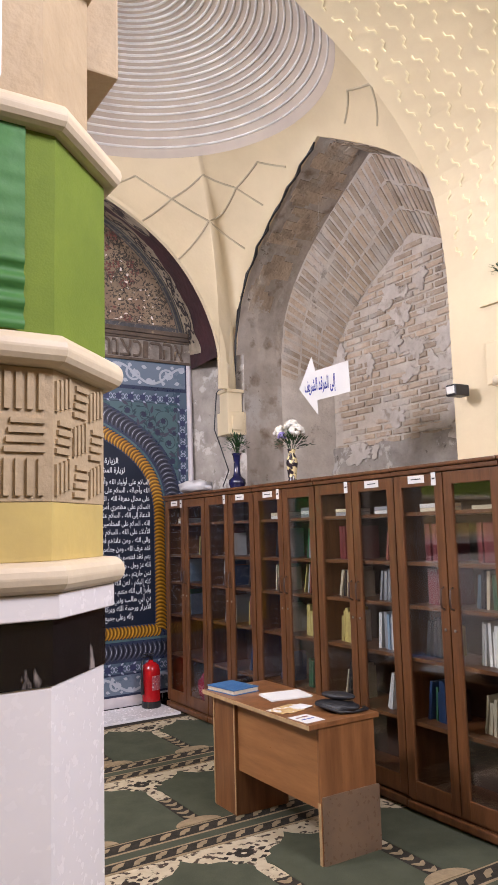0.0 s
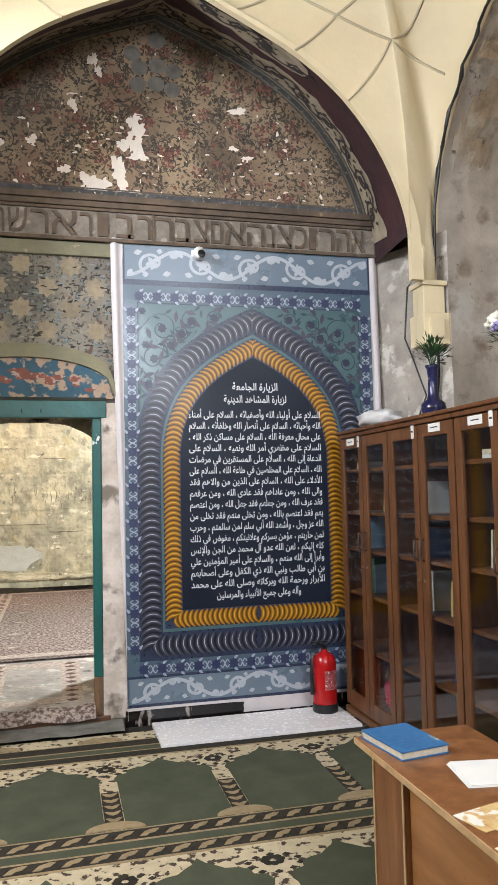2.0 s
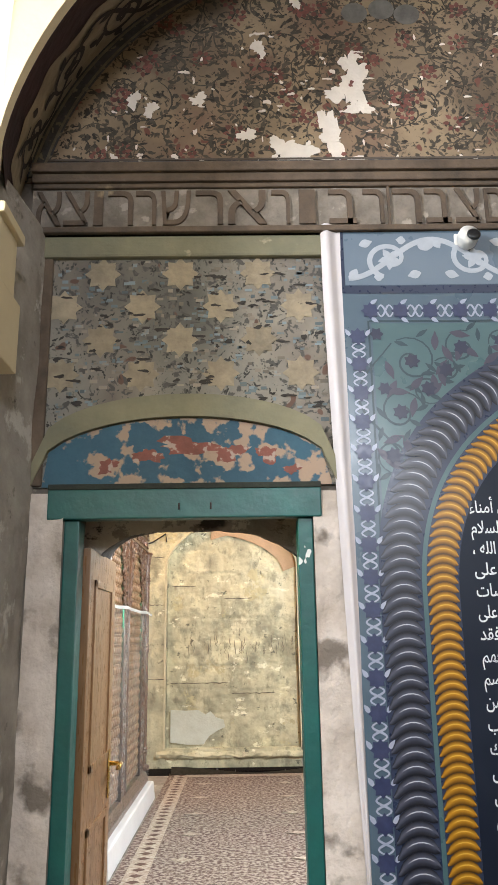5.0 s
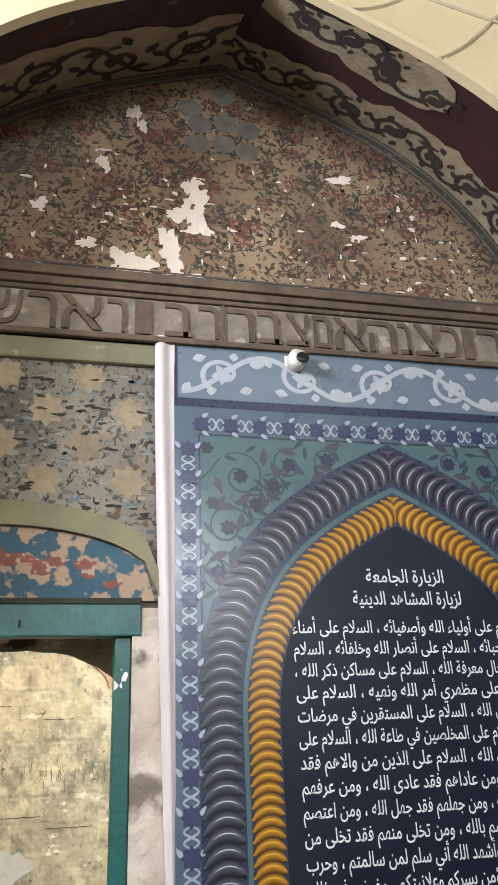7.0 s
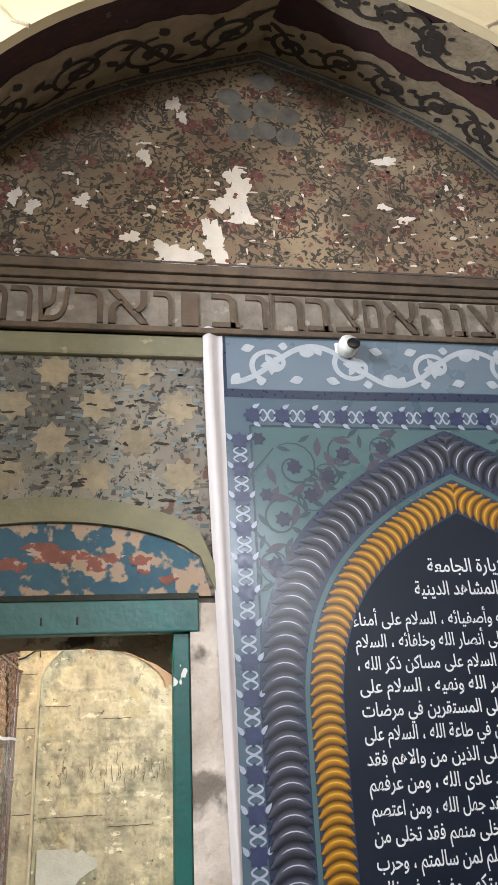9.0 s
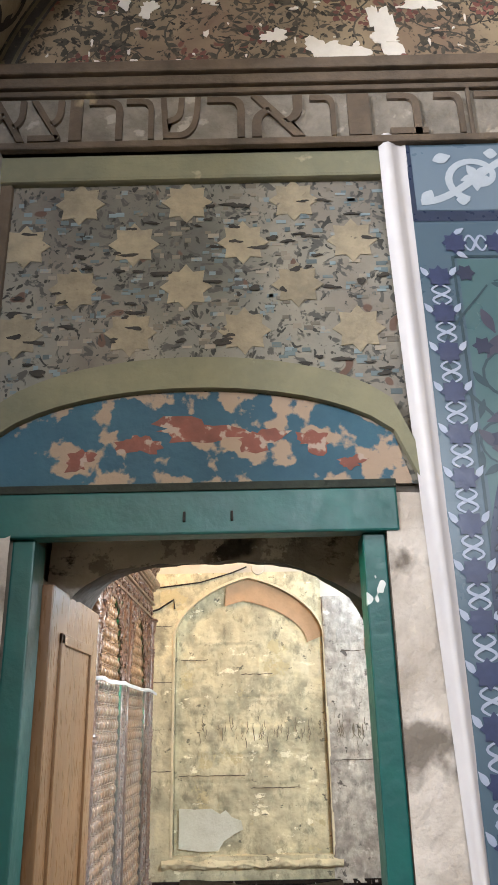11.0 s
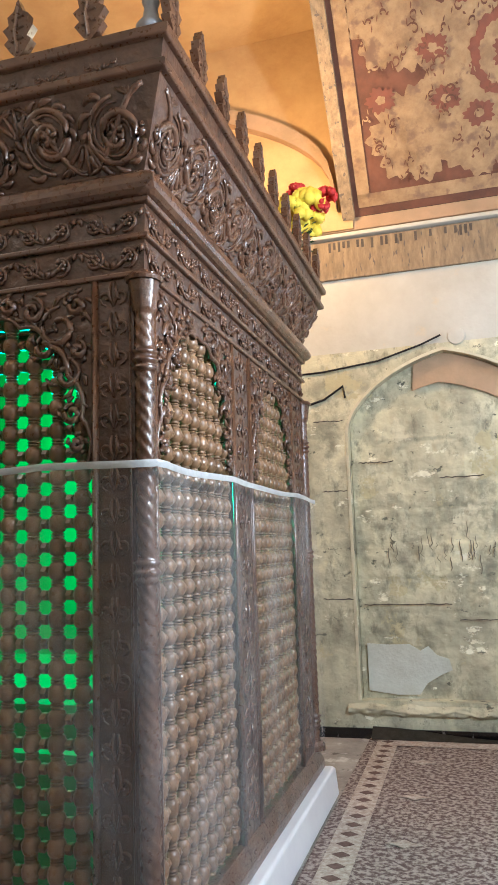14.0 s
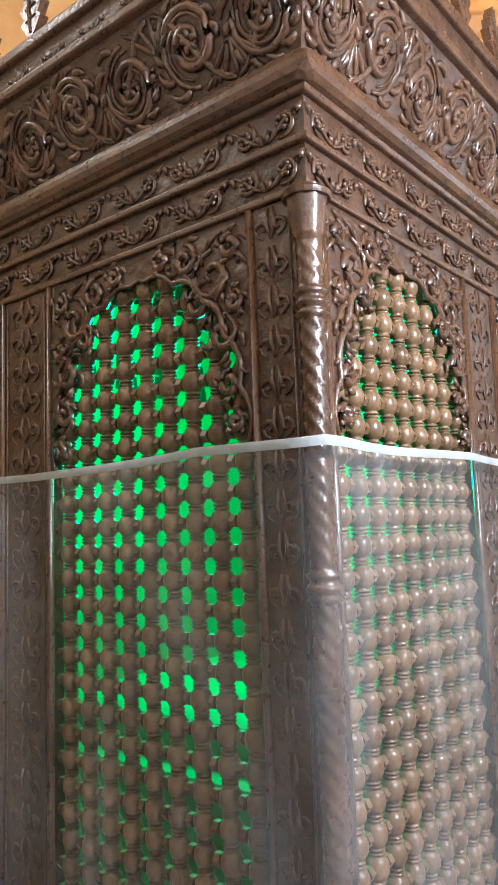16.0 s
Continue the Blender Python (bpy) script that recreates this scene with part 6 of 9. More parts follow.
# glowing spotlight on the pier
spot = thing("spotlight", 0.66, 2.35, 3.15, "small white spotlight shining on the pier", "lamp")
bm = bmesh.new()
lathe(bm, [(0.0, -0.05), (0.03, -0.05), (0.045, 0.0), (0.045, 0.03), (0.0, 0.03)], 0, 0, 0, 14)
part("bulb", bm, glow("lamp_glow", (0.9, 0.95, 1.0), 25.0), spot, smooth=True)
part("bracket", boxed(-0.22, -0.012, 0.02, 0.02, 0.012, 0.045, bevel=0.004), shell_white, spot)

# stepped capitals in the corners of the domed bay
def capital(name, x, y, sx, sy, z, label):
    th = thing(name, x, y, z, label, "corbel")
    part("upper_block", boxed(-0.10, -0.10, 0.26, 0.10, 0.10, 0.50, bevel=0.008), cream, th)
    part("cap_slab", boxed(-0.12, -0.12, 0.48, 0.12, 0.12, 0.52, bevel=0.006), cream, th)
    part("lower_block", boxed(-0.13 + 0.02 * sx, -0.13 + 0.02 * sy, 0.0, 0.13 + 0.02 * sx, 0.13 + 0.02 * sy, 0.26, bevel=0.008), cream, th)
    part("recess_panel", boxed(-0.06, -0.135, 0.05, 0.07, -0.105, 0.21, bevel=0.004), cream, th)
    return th


capital("corbel", 0.30, 6.20, -1, 1, 2.55, "stepped cream corbel under the arch")
ne_cap = capital("corbel", 3.69, 6.20, 1, 1, 2.55, "stepped cream corbel under the arch")
ne_cap.scale = (0.8, 0.8, 0.85)
capital("corbel", 3.66, 2.86, 1, -1, 2.45, "stepped cream corbel under the arch")
for s, x, y in ((1, 3.68, 6.18),):
    bm = bmesh.new()
    tube(bm, [(x, y, 3.0), (x + 0.02, y + 0.03, 3.4), (x + 0.02, y + 0.03, 3.8)], [0.055, 0.05, 0.03], 10)
    tagged(part("trim_colonnette", bm, cream, smooth=True), kind="structure")

# ---- white drape beside the door ----
drape_m = mat("white_plastic_sheet", (0.62, 0.61, 0.60), (0.54, 0.53, 0.53), scale=3, rough=0.4, bump=0.15, bscale=8)
bm = bmesh.new()
def drape_f(u, v):
    x = 0.19 + 0.19 * u * (1 - 0.75 * v) + 0.03 * v
    y = 6.08 + 0.64 * u * (1 - 0.85 * v)
    fold = 0.02 * math.sin(u * 9 + 2 * v) * (1 - 0.4 * v) + 0.015 * math.sin(v * 11 + u * 3)
    return Vector((x + fold, y - abs(fold) * 0.6 - 0.03, 0.02 + 2.5 * v - 0.12 * u * v))
grid(bm, drape_f, 24, 50)
tagged(part("plastic_drape", bm, drape_m, smooth=True), "white plastic sheet hanging from the corbel to the floor", "drape")
# ---- bookcases ----
glass = clear("bookcase_glass", (0.95, 0.96, 0.96), 0.07, 0.04)
paper = mat("white_paper", (0.75, 0.74, 0.71), (0.70, 0.69, 0.66), rough=0.6, bump=0.02)
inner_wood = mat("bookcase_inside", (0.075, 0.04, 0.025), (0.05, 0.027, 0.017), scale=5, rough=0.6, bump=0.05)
metal = mat("dull_steel", (0.45, 0.44, 0.42), rough=0.35, metal=1.0, bump=0.02)
SHELVES = (0.50, 0.86, 1.16, 1.41, 1.70)
BW, BD, BH = 0.792, 0.40, 1.98


def bookcase():
    """Front faces -x at x = 0; width along y from 0."""
    th = thing("bookcase", 0, 0, 0, "brown wooden bookcase with two glazed doors on the carpet", "bookcase", "bookcases along the wall")
    part("plinth", boxed(0.02, 0, 0, BD, BW, 0.085, bevel=0.004), wood, th)
    part("side_panel", boxed(0.02, 0, 0.085, BD, 0.022, BH - 0.05, bevel=0.002), wood, th)
    part("side_panel", boxed(0.02, BW - 0.022, 0.085, BD, BW, BH - 0.05, bevel=0.002), wood, th)
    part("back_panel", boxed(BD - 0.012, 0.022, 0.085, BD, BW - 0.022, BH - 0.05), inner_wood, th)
    part("bottom_board", boxed(0.03, 0.022, 0.085, BD - 0.012, BW - 0.022, 0.115), wood, th)
    for z in SHELVES:
        part("shelf", boxed(0.035, 0.023, z - 0.011, BD - 0.013, BW - 0.023, z + 0.011, bevel=0.002), wood, th)
    cor = part("cornice", boxed(-0.012, 0, BH - 0.05, BD, BW, BH - 0.022, bevel=0.006), wood, th)
    part("moulding", boxed(-0.028, -0.0, BH - 0.022, BD + 0.003, BW, BH, bevel=0.008), wood, cor)
    part("foot_moulding", boxed(-0.012, 0, 0.03, 0.02, BW, 0.075, bevel=0.01), wood, th)
    for s in (0, 1):
        y0 = 0.004 + s * BW / 2
        y1 = y0 + BW / 2 - 0.008
        bm = bmesh.new()
        w = 0.062
        box(bm, 0.0, y0, 0.09, 0.02, y0 + w, BH - 0.055, 0.004)
        box(bm, 0.0, y1 - w, 0.09, 0.02, y1, BH - 0.055, 0.004)
        box(bm, 0.001, y0 + w - 0.002, 0.09, 0.019, y1 - w + 0.002, 0.09 + 0.10, 0.004)
        box(bm, 0.001, y0 + w - 0.002, BH - 0.125, 0.019, y1 - w + 0.002, BH - 0.055, 0.004)
        dr = part("door", bm, wood, th)
        g = part("pane", boxed(0.009, y0 + w - 0.002, 0.185, 0.012, y1 - w + 0.002, BH - 0.12), glass, dr)
        g.visible_shadow = False
        bm = bmesh.new()
        yh = (y1 - 0.03) if s == 0 else (y0 + 0.03)
        tube(bm, [(-0.001, yh, 1.17), (-0.024, yh, 1.18), (-0.028, yh, 1.23), (-0.024, yh, 1.28), (-0.001, yh, 1.29)], 0.006, 6)
        part("handle", bm, inner_wood, dr, "dark curved wooden handle", smooth=True)
        bm = bmesh.new()
        lathe(bm, [(0.0, 0.0), (0.008, 0.0), (0.008, 0.004), (0.0, 0.005)], 0, 0, 0, 10)
        bmesh.ops.rotate(bm, verts=bm.verts, cent=(0, 0, 0), matrix=Matrix.Rotation(-math.pi / 2, 3, "Y"))
        for v in bm.verts:
            v.co += Vector((0.0, yh, 1.06))
        part("lock", bm, metal, dr, "small steel lock")
    return th


first_case = bookcase()
cases = []
for k in range(6):
    y = 6.565 - BW - 0.798 * k - (0.012 if k > 3 else 0)
    m = pose(3.14 - (0.018 if k > 3 else 0), y, 0.0)
    if k == 0:
        first_case.matrix_basis = m
        cases.append(first_case)
    else:
        cases.append(copy_thing(first_case, m))
# paper labels stuck on the doors
rng = random.Random(12)
for k in range(6):
    y = 6.565 - BW - 0.798 * k
    for q, (dy, w, h, z) in enumerate(((0.43, 0.035, 0.075, 1.855), (0.13 if k % 2 else 0.52, 0.13, 0.045, 1.875))):
        if rng.random() < 0.9:
            lab = thing("paper_label", 3.136 - (0.018 if k > 3 else 0), y + dy, z, "white paper label stuck on a bookcase door", "label", "bookcase labels")
            part("sheet", boxed(0.0, 0.0, 0.0, 0.002, w, h), paper, lab)
            bm = bmesh.new()
            box(bm, -0.001, w * 0.2, h * 0.45, 0.0005, w * 0.8, h * 0.58)
            part("writing_bar", bm, black_plastic, lab)

# ---- books ----
BOOKS = [("maroon", (0.17, 0.03, 0.035)), ("white", (0.62, 0.62, 0.58)), ("dark_blue", (0.02, 0.05, 0.12)), ("cream", (0.55, 0.48, 0.33)), ("green", (0.03, 0.11, 0.05)), ("black", (0.015, 0.015, 0.018)),
         ("grey", (0.28, 0.29, 0.30)), ("pale_blue", (0.22, 0.34, 0.45)), ("red_brown", (0.23, 0.075, 0.05)), ("yellow", (0.50, 0.42, 0.14))]
book_mat = {n: mat(n + "_book_cover", c, tuple(v * 0.8 for v in c), scale=12, rough=0.45, bump=0.06, jitter=0.25) for n, c in BOOKS}
page_m = mat("book_pages", (0.62, 0.56, 0.44), (0.52, 0.46, 0.36), scale=60, rough=0.8, bump=0.1)
book_src = {}


def book(colour, x, y, z, w, d, h, tilt=0.0, lie=False):
    """A standing book: spine towards -x. Cover with its page block."""
    key = colour
    if key not in book_src:
        bm = bmesh.new()
        box(bm, 0, 0, 0, 1, 0.10, 1)
        box(bm, 0, 0.90, 0, 1, 1, 1)
        box(bm, 0, 0.10, 0, 0.03, 0.90, 1)
        cov = part("book", bm, book_mat[colour])
        pg = part("page_block", boxed(0.03, 0.10, 0.02, 0.98, 0.90, 0.98), page_m, cov)
        tagged(cov, colour.replace("_", " ") + " book standing on a bookcase shelf", "book", "books in the bookcases")
        book_src[key] = cov
        ob = cov
    else:
        ob = copy_thing(book_src[key], Matrix())
    m = Matrix.Translation((x, y, z)) @ Matrix.Rotation(tilt, 4, "X")
    if lie:
        m = Matrix.Translation((x, y, z)) @ Matrix.Rotation(math.pi / 2, 4, "X")
    ob.matrix_basis = m @ Matrix.Diagonal((d, w, h, 1))
    return ob


rng = random.Random(21)
levels = (0.116, 0.512, 0.872, 1.172, 1.422, 1.712)
plan_ = {  # what each door's shelves hold, from the floor upwards
    0: ("..gb.w", ".r.kk."), 1: ("..wbr.", ".kwk.."), 2: (".bcgcw", ".gywgw"), 3: (".nycmr", ".wwlrg"), 4: (".bkmmw", ".cwgmg"), 5: (".wkmm.", ".gwmm.")}
code = {"g": "green", "b": "dark_blue", "w": "white", "r": "red_brown", "k": "black", "c": "cream", "y": "yellow", "n": "cream", "m": "maroon", "l": "grey"}
mixed = ["white", "grey", "pale_blue", "cream", "dark_blue", "green", "black", "yellow", "red_brown"]
for k in range(6):
    yb = 6.565 - BW - 0.798 * k
    for s in (0, 1):
        pat = plan_[k][1 - s]
        for lv, z in enumerate(levels):
            ch = pat[lv]
            if ch == ".":
                continue
            y = yb + s * BW / 2 + 0.075
            end = yb + s * BW / 2 + BW / 2 - 0.075
            full = ch == "m"
            y = y if full else y + rng.uniform(0.0, 0.10)
            n = rng.randint(9, 11) if full else rng.randint(4, 8)
            lean = 0.0
            for q in range(n):
                w = rng.uniform(0.016, 0.024) if full else rng.uniform(0.012, 0.03)
                top_room = ((*levels[1:], 1.92)[lv] - z) - 0.03
                h = min(top_room * 0.97, 0.225 if full else rng.uniform(0.17, 0.24))
                if y + w > end - 0.03:
                    break
                colr = code[ch] if (full or rng.random() < 0.55) else rng.choice(mixed)
                if lv == 5:
                    break
                if not full and q >= n - 3 and rng.random() < 0.8:
                    lean = min(lean + 0.07, 0.28)
                    y += h * 0.02
                book(colr, 3.14 + 0.10 + rng.uniform(0, 0.02), y + w * 0.1 + (h * math.sin(lean) if lean else 0), z, w, rng.uniform(0.14, 0.18), h * 0.97, lean)
                y += w + 0.0015 + (0.006 if lean else 0)
            if lv == 5:
                for q in range(rng.randint(1, 3)):
                    b_ = book(rng.choice(["white", "cream", "grey"]), 3.22, yb + s * BW / 2 + 0.27, z + 0.024 * q, 0.022, 0.15, 0.19, lie=True)

# red cloth bundle on a low shelf
def lump(name, x, y, z, rx, ry, rz, m, label, cat, seed=1, amp=0.2, n=20):
    bm = bmesh.new()
    bmesh.ops.create_icosphere(bm, subdivisions=3, radius=1.0)
    for v in bm.verts:
        f = 1 + amp * noise.noise(v.co * 2.2 + Vector((seed, 0, 0))) + amp * 0.5 * noise.noise(v.co * 6 + Vector((seed, 3, 0)))
        v.co = Vector((v.co.x * rx * f, v.co.y * ry * f, max(0.0, v.co.z * f * 0.5 + 0.5) * 2 * rz))
    ob = part(name, bm, m, smooth=True)
    ob.location = (x, y, z)
    return tagged(ob, label, cat)


red_cloth = mat("red_cloth", (0.33, 0.015, 0.04), (0.22, 0.01, 0.03), scale=8, rough=0.8, bump=0.3, bscale=40)
lump("cloth_bundle", 3.28, 6.05, 0.117, 0.07, 0.10, 0.13, red_cloth, "crumpled red cloth bundle in the bookcase", "cloth", 3)
lump("plastic_bag", 3.33, 6.28, 1.982, 0.13, 0.24, 0.065, drape_m, "crumpled white plastic bundle on top of the bookcase", "bundle", 5, 0.3)

# ---- vases with artificial flowers on the bookcases ----
glaze = mat("cobalt_glaze", (0.012, 0.014, 0.07), (0.008, 0.008, 0.03), scale=14, rough=0.12, bump=0.02, spots=(0.55, 0.42, 0.2), thresh=0.70, sscale=16)
glaze2 = mat("gold_patterned_glaze", (0.03, 0.02, 0.025), (0.012, 0.01, 0.02), scale=14, rough=0.15, bump=0.02, spots=(0.62, 0.5, 0.26), thresh=0.52, sscale=30)
leaf_m = mat("artificial_leaf", (0.025, 0.075, 0.022), (0.015, 0.04, 0.012), scale=20, rough=0.5, jitter=0.3)
white_petal = mat("white_petal", (0.75, 0.73, 0.66), (0.66, 0.62, 0.52), scale=30, rough=0.7, bump=0.1)
lilac_petal = mat("lilac_petal", (0.30, 0.24, 0.50), (0.22, 0.17, 0.38), scale=30, rough=0.7)


def foliage(bm, n, r, z0, h, rng, size=0.05):
    for _ in range(n):
        a, e = rng.uniform(0, 6.283), rng.uniform(0.1, 1.3)
        d = Vector((math.cos(a) * math.cos(e), math.sin(a) * math.cos(e), math.sin(e)))
        p = Vector((0, 0, z0)) + Vector((d.x * r, d.y * r, d.z * h)) * rng.uniform(0.3, 1)
        t = d.cross(Vector((0, 0, 1))).normalized() * size * 0.16
        q = d * size + Vector((0, 0, rng.uniform(-0.02, 0.01)))
        vs = [bm.verts.new(v) for v in (p - t * 0.3, p + q * 0.5 - t, p + q, p + q * 0.5 + t + Vector((0, 0, 0.004)))]
        bm.faces.new(vs)


def vase(x, y, z, profile, m, label, blooms, seed, r, h, scale=1.0):
    th = thing("vase", x, y, z, label, "vase")
    bm = bmesh.new()
    lathe(bm, [(a * scale, b * scale) for a, b in profile], 0, 0, 0, 20)
    part("body", bm, m, th, smooth=True)
    rng = random.Random(seed)
    bm = bmesh.new()
    top = profile[-1][1] * scale
    foliage(bm, 150, r, top, h, rng)
    for q in range(10):
        a = q * 0.63
        tube(bm, [(0, 0, top - 0.04), (0.3 * r * math.cos(a), 0.3 * r * math.sin(a), top + 0.4 * h), (0.7 * r * math.cos(a), 0.7 * r * math.sin(a), top + 0.8 * h)], 0.002, 4)
    part("foliage", bm, leaf_m, th)
    for bx, by, bz, br, mm in blooms:
        bm = bmesh.new()
        for q in range(26):
            a, e = rng.uniform(0, 6.283), rng.uniform(-0.3, 1.5)
            c = Vector((bx + br * 0.75 * math.cos(a) * math.cos(e), by + br * 0.75 * math.sin(a) * math.cos(e), top + bz + br * 0.75 * math.sin(e)))
            rr = br * 0.36
            s = bmesh.ops.create_icosphere(bm, subdivisions=1, radius=rr)
            for v in s["verts"]:
                v.co = c + v.co * (1 + 0.25 * rng.uniform(-1, 1))
        part("bloom", bm, mm, th, smooth=True)
    return th


vase(3.32, 5.50, 1.98, [(0.0, 0), (0.055, 0), (0.06, 0.015), (0.075, 0.05), (0.07, 0.085), (0.04, 0.11), (0.03, 0.14), (0.027, 0.24), (0.033, 0.29), (0.045, 0.31), (0.04, 0.312)], glaze, "dark cobalt glazed vase with green sprigs on the bookcase", [], 2, 0.10, 0.17)
vase(3.32, 4.68, 1.98, [(0.0, 0), (0.04, 0), (0.042, 0.01), (0.03, 0.03), (0.038, 0.09), (0.045, 0.15), (0.04, 0.19), (0.024, 0.22), (0.03, 0.25), (0.034, 0.26), (0.03, 0.262)], glaze2, "dark gilt-patterned vase with white flowers on the bookcase",
     [(-0.03, 0.09, 0.13, 0.06, white_petal), (0.0, -0.02, 0.16, 0.065, white_petal), (-0.02, -0.10, 0.12, 0.06, white_petal), (-0.06, 0.04, 0.10, 0.035, lilac_petal)], 3, 0.15, 0.14)
vase(3.62, 2.84, 2.972, [(0.0, 0), (0.03, 0), (0.035, 0.01), (0.045, 0.05), (0.03, 0.09), (0.02, 0.11), (0.028, 0.13)], glaze2, "small dark vase with dry flowers on the corbel", [(0, 0, 0.08, 0.03, lilac_petal)], 4, 0.08, 0.09)
vase(0.20, 6.07, 2.81, [(0.0, 0), (0.03, 0), (0.035, 0.01), (0.03, 0.03), (0.02, 0.05)], glaze, "small pot with artificial flowers on the corbel", [(0, 0, 0.06, 0.03, lilac_petal)], 6, 0.08, 0.09)

# ---- hanging arrow sign ----
sign_blue = mat("sign_blue_ink", (0.02, 0.04, 0.33), rough=0.4, bump=0)
sign = thing("arrow_sign", 3.60, 4.60, 2.77, "white arrow sign with blue lettering hung before the recess", "sign", rz=0)
bm = bmesh.new()
prism(bm, [(-0.31, 0.115), (-0.31, -0.125), (0.10, -0.125), (0.10, -0.245), (0.33, 0.005), (0.14, 0.24), (0.10, 0.115)][::-1], 0.004, (0, 1, 0), (0, 0.045, 1), (0, 0, 0), (-1, 0, 0))
part("board", bm, paper, sign)
lettering("text", "إلى المرقد الشريف", 0.14, 0.40, sign_blue, sign, lambda a, b: Vector((-0.006, -(a - 0.05) + 0.0, b - 0.045 - 0.045 * a)), bold=0.02)
bm = bmesh.new()
tube(bm, [(0.0, -0.25, 0.1), (0.1, -0.25, 1.2)], 0.0006, 4)
tube(bm, [(0.0, 0.10, 0.11), (0.1, 0.10, 1.6)], 0.0006, 4)
part("thread", bm, paper, sign)

# ---- cables along the east arch ----
bm = bmesh.new()
for off in (0.0, 0.018):
    pts = []
    for i in range(22):
        u = 0.02 + 0.96 * i / 21
        y = CY + (HY - 0.03) * u
        z = SPRING + (APEX - 0.03 - SPRING) * rise(u)
        pts.append((X1 - 0.012 - off + 0.01 * math.sin(i * 1.7), y - off * 2 + 0.02 * math.sin(i * 2.3 + off * 90), z - off))
    pts += [(X1 - 0.01, CY + HY - 0.02, 3.0), (X1 - 0.02, CY + HY - 0.05, 2.75), (X1 - 0.01, CY + HY - 0.03, 2.4), (X1 - 0.02, CY + HY, 2.05)]
    tube(bm, pts, 0.010, 6)
tagged(part("cable", bm, black_plastic, smooth=True), "black electric cables clipped along the brick arch", "cable")
bm = bmesh.new()
tube(bm, [(3.60, 6.17, 3.05), (3.52, 6.18, 2.95), (3.50, 6.2, 2.6), (3.56, 6.2, 2.45), (3.62, 6.15, 2.2), (3.58, 6.2, 2.05)], 0.006, 6)
tagged(part("cable", bm, black_plastic, smooth=True), "thin black cable looped below the corbel", "cable")

# camera-like black box; it gives no light
box_cam = thing("wall_lamp", 3.48, 3.10, 2.40, "small black camera-like box under the corbel", "lamp")
part("housing", boxed(-0.09, -0.03, 0.0, 0.03, 0.05, 0.07, bevel=0.008), black_plastic, box_cam)
part("lens", boxed(-0.094, -0.02, 0.012, -0.088, 0.04, 0.058, bevel=0.002), shell_white, box_cam)

# ---- desk ----
desk = thing("desk", 2.25, 3.075, 0.0, "small walnut laminate desk with worn edges on the carpet", "desk")
edge_m = mat("worn_pale_edge", (0.50, 0.33, 0.17), (0.38, 0.24, 0.11), scale=20, rough=0.6, bump=0.1)
part("desk_top", boxed(-0.03, -0.01, 0.655, 0.42, 1.07, 0.68, bevel=0.003), desk_wood, desk)
part("edge_strip", boxed(-0.033, -0.012, 0.657, -0.0295, 1.072, 0.678), edge_m, desk, "worn pale edge band")
part("side_panel", boxed(0.035, 0.0, 0.0, 0.39, 0.02, 0.655, bevel=0.002), desk_wood, desk)
part("edge_strip", boxed(0.031, 0.001, 0.0, 0.0348, 0.019, 0.30), edge_m, desk)
ped = part("pedestal", boxed(0.03, 0.80, 0.0, 0.39, 1.05, 0.655, bevel=0.003), desk_wood, desk)
part("edge_strip", boxed(0.026, 0.80, 0.02, 0.0298, 0.812, 0.655), edge_m, desk)
part("edge_strip", boxed(0.026, 1.038, 0.02, 0.0298, 1.05, 0.655), edge_m, desk)
part("modesty_panel", boxed(0.05, 0.02, 0.26, 0.068, 0.80, 0.655, bevel=0.002), mat("light_walnut_panel", (0.36, 0.165, 0.06), (0.24, 0.10, 0.035), scale=5, rough=0.33, bump=0.03, stretch=(3, .35, 3)), desk)
# thin plate added to give the end panel its greyish see-through look
part("foot_plate", boxed(0.04, -0.012, 0.0, 0.40, -0.0005, 0.33, bevel=0.002), mat("greyish_patch", (0.20, 0.125, 0.075), (0.13, 0.085, 0.055), scale=4, rough=0.3, bump=0.05), desk, "added greyish patch over the end panel")
# things on the desk
bk = thing("book", 2.27, 3.86, 0.68, "thick blue book lying on the desk", "book", rz=8)
blue_cover = mat("blue_book_cover", (0.05, 0.17, 0.36), (0.035, 0.12, 0.28), scale=6, rough=0.35, spots=(0.55, 0.5, 0.2), thresh=0.62, sscale=6)
part("cover", boxed(0.0, 0.0, 0.026, 0.19, 0.26, 0.031, bevel=0.001), blue_cover, bk)
part("cover", boxed(0.0, 0.0, 0.0, 0.19, 0.26, 0.005, bevel=0.001), blue_cover, bk)
part("page_block", boxed(0.004, 0.004, 0.005, 0.185, 0.255, 0.026), page_m, bk)
sh = thing("paper_stack", 2.36, 3.60, 0.68, "sheets of white paper lying on the desk", "paper", rz=-10)
for q in range(3):
    part("sheet", boxed(0.0 + 0.006 * q, 0.004 * q, 0.001 + 0.002 * q, 0.25 + 0.006 * q, 0.20 + 0.004 * q, 0.002 + 0.002 * q), paper, sh)
yel = mat("yellow_printed_paper", (0.62, 0.45, 0.20), (0.5, 0.30, 0.12), scale=16, rough=0.6, spots=(0.7, 0.66, 0.58), thresh=0.55, sscale=20)
pm = thing("pamphlet", 2.25, 3.33, 0.68, "yellow printed pamphlets spread on the desk", "pamphlet", rz=14)
part("sheet", boxed(0.0, 0.0, 0.001, 0.20, 0.12, 0.003), yel, pm)
part("sheet", boxed(0.03, -0.03, 0.0035, 0.15, 0.06, 0.005), yel, pm)
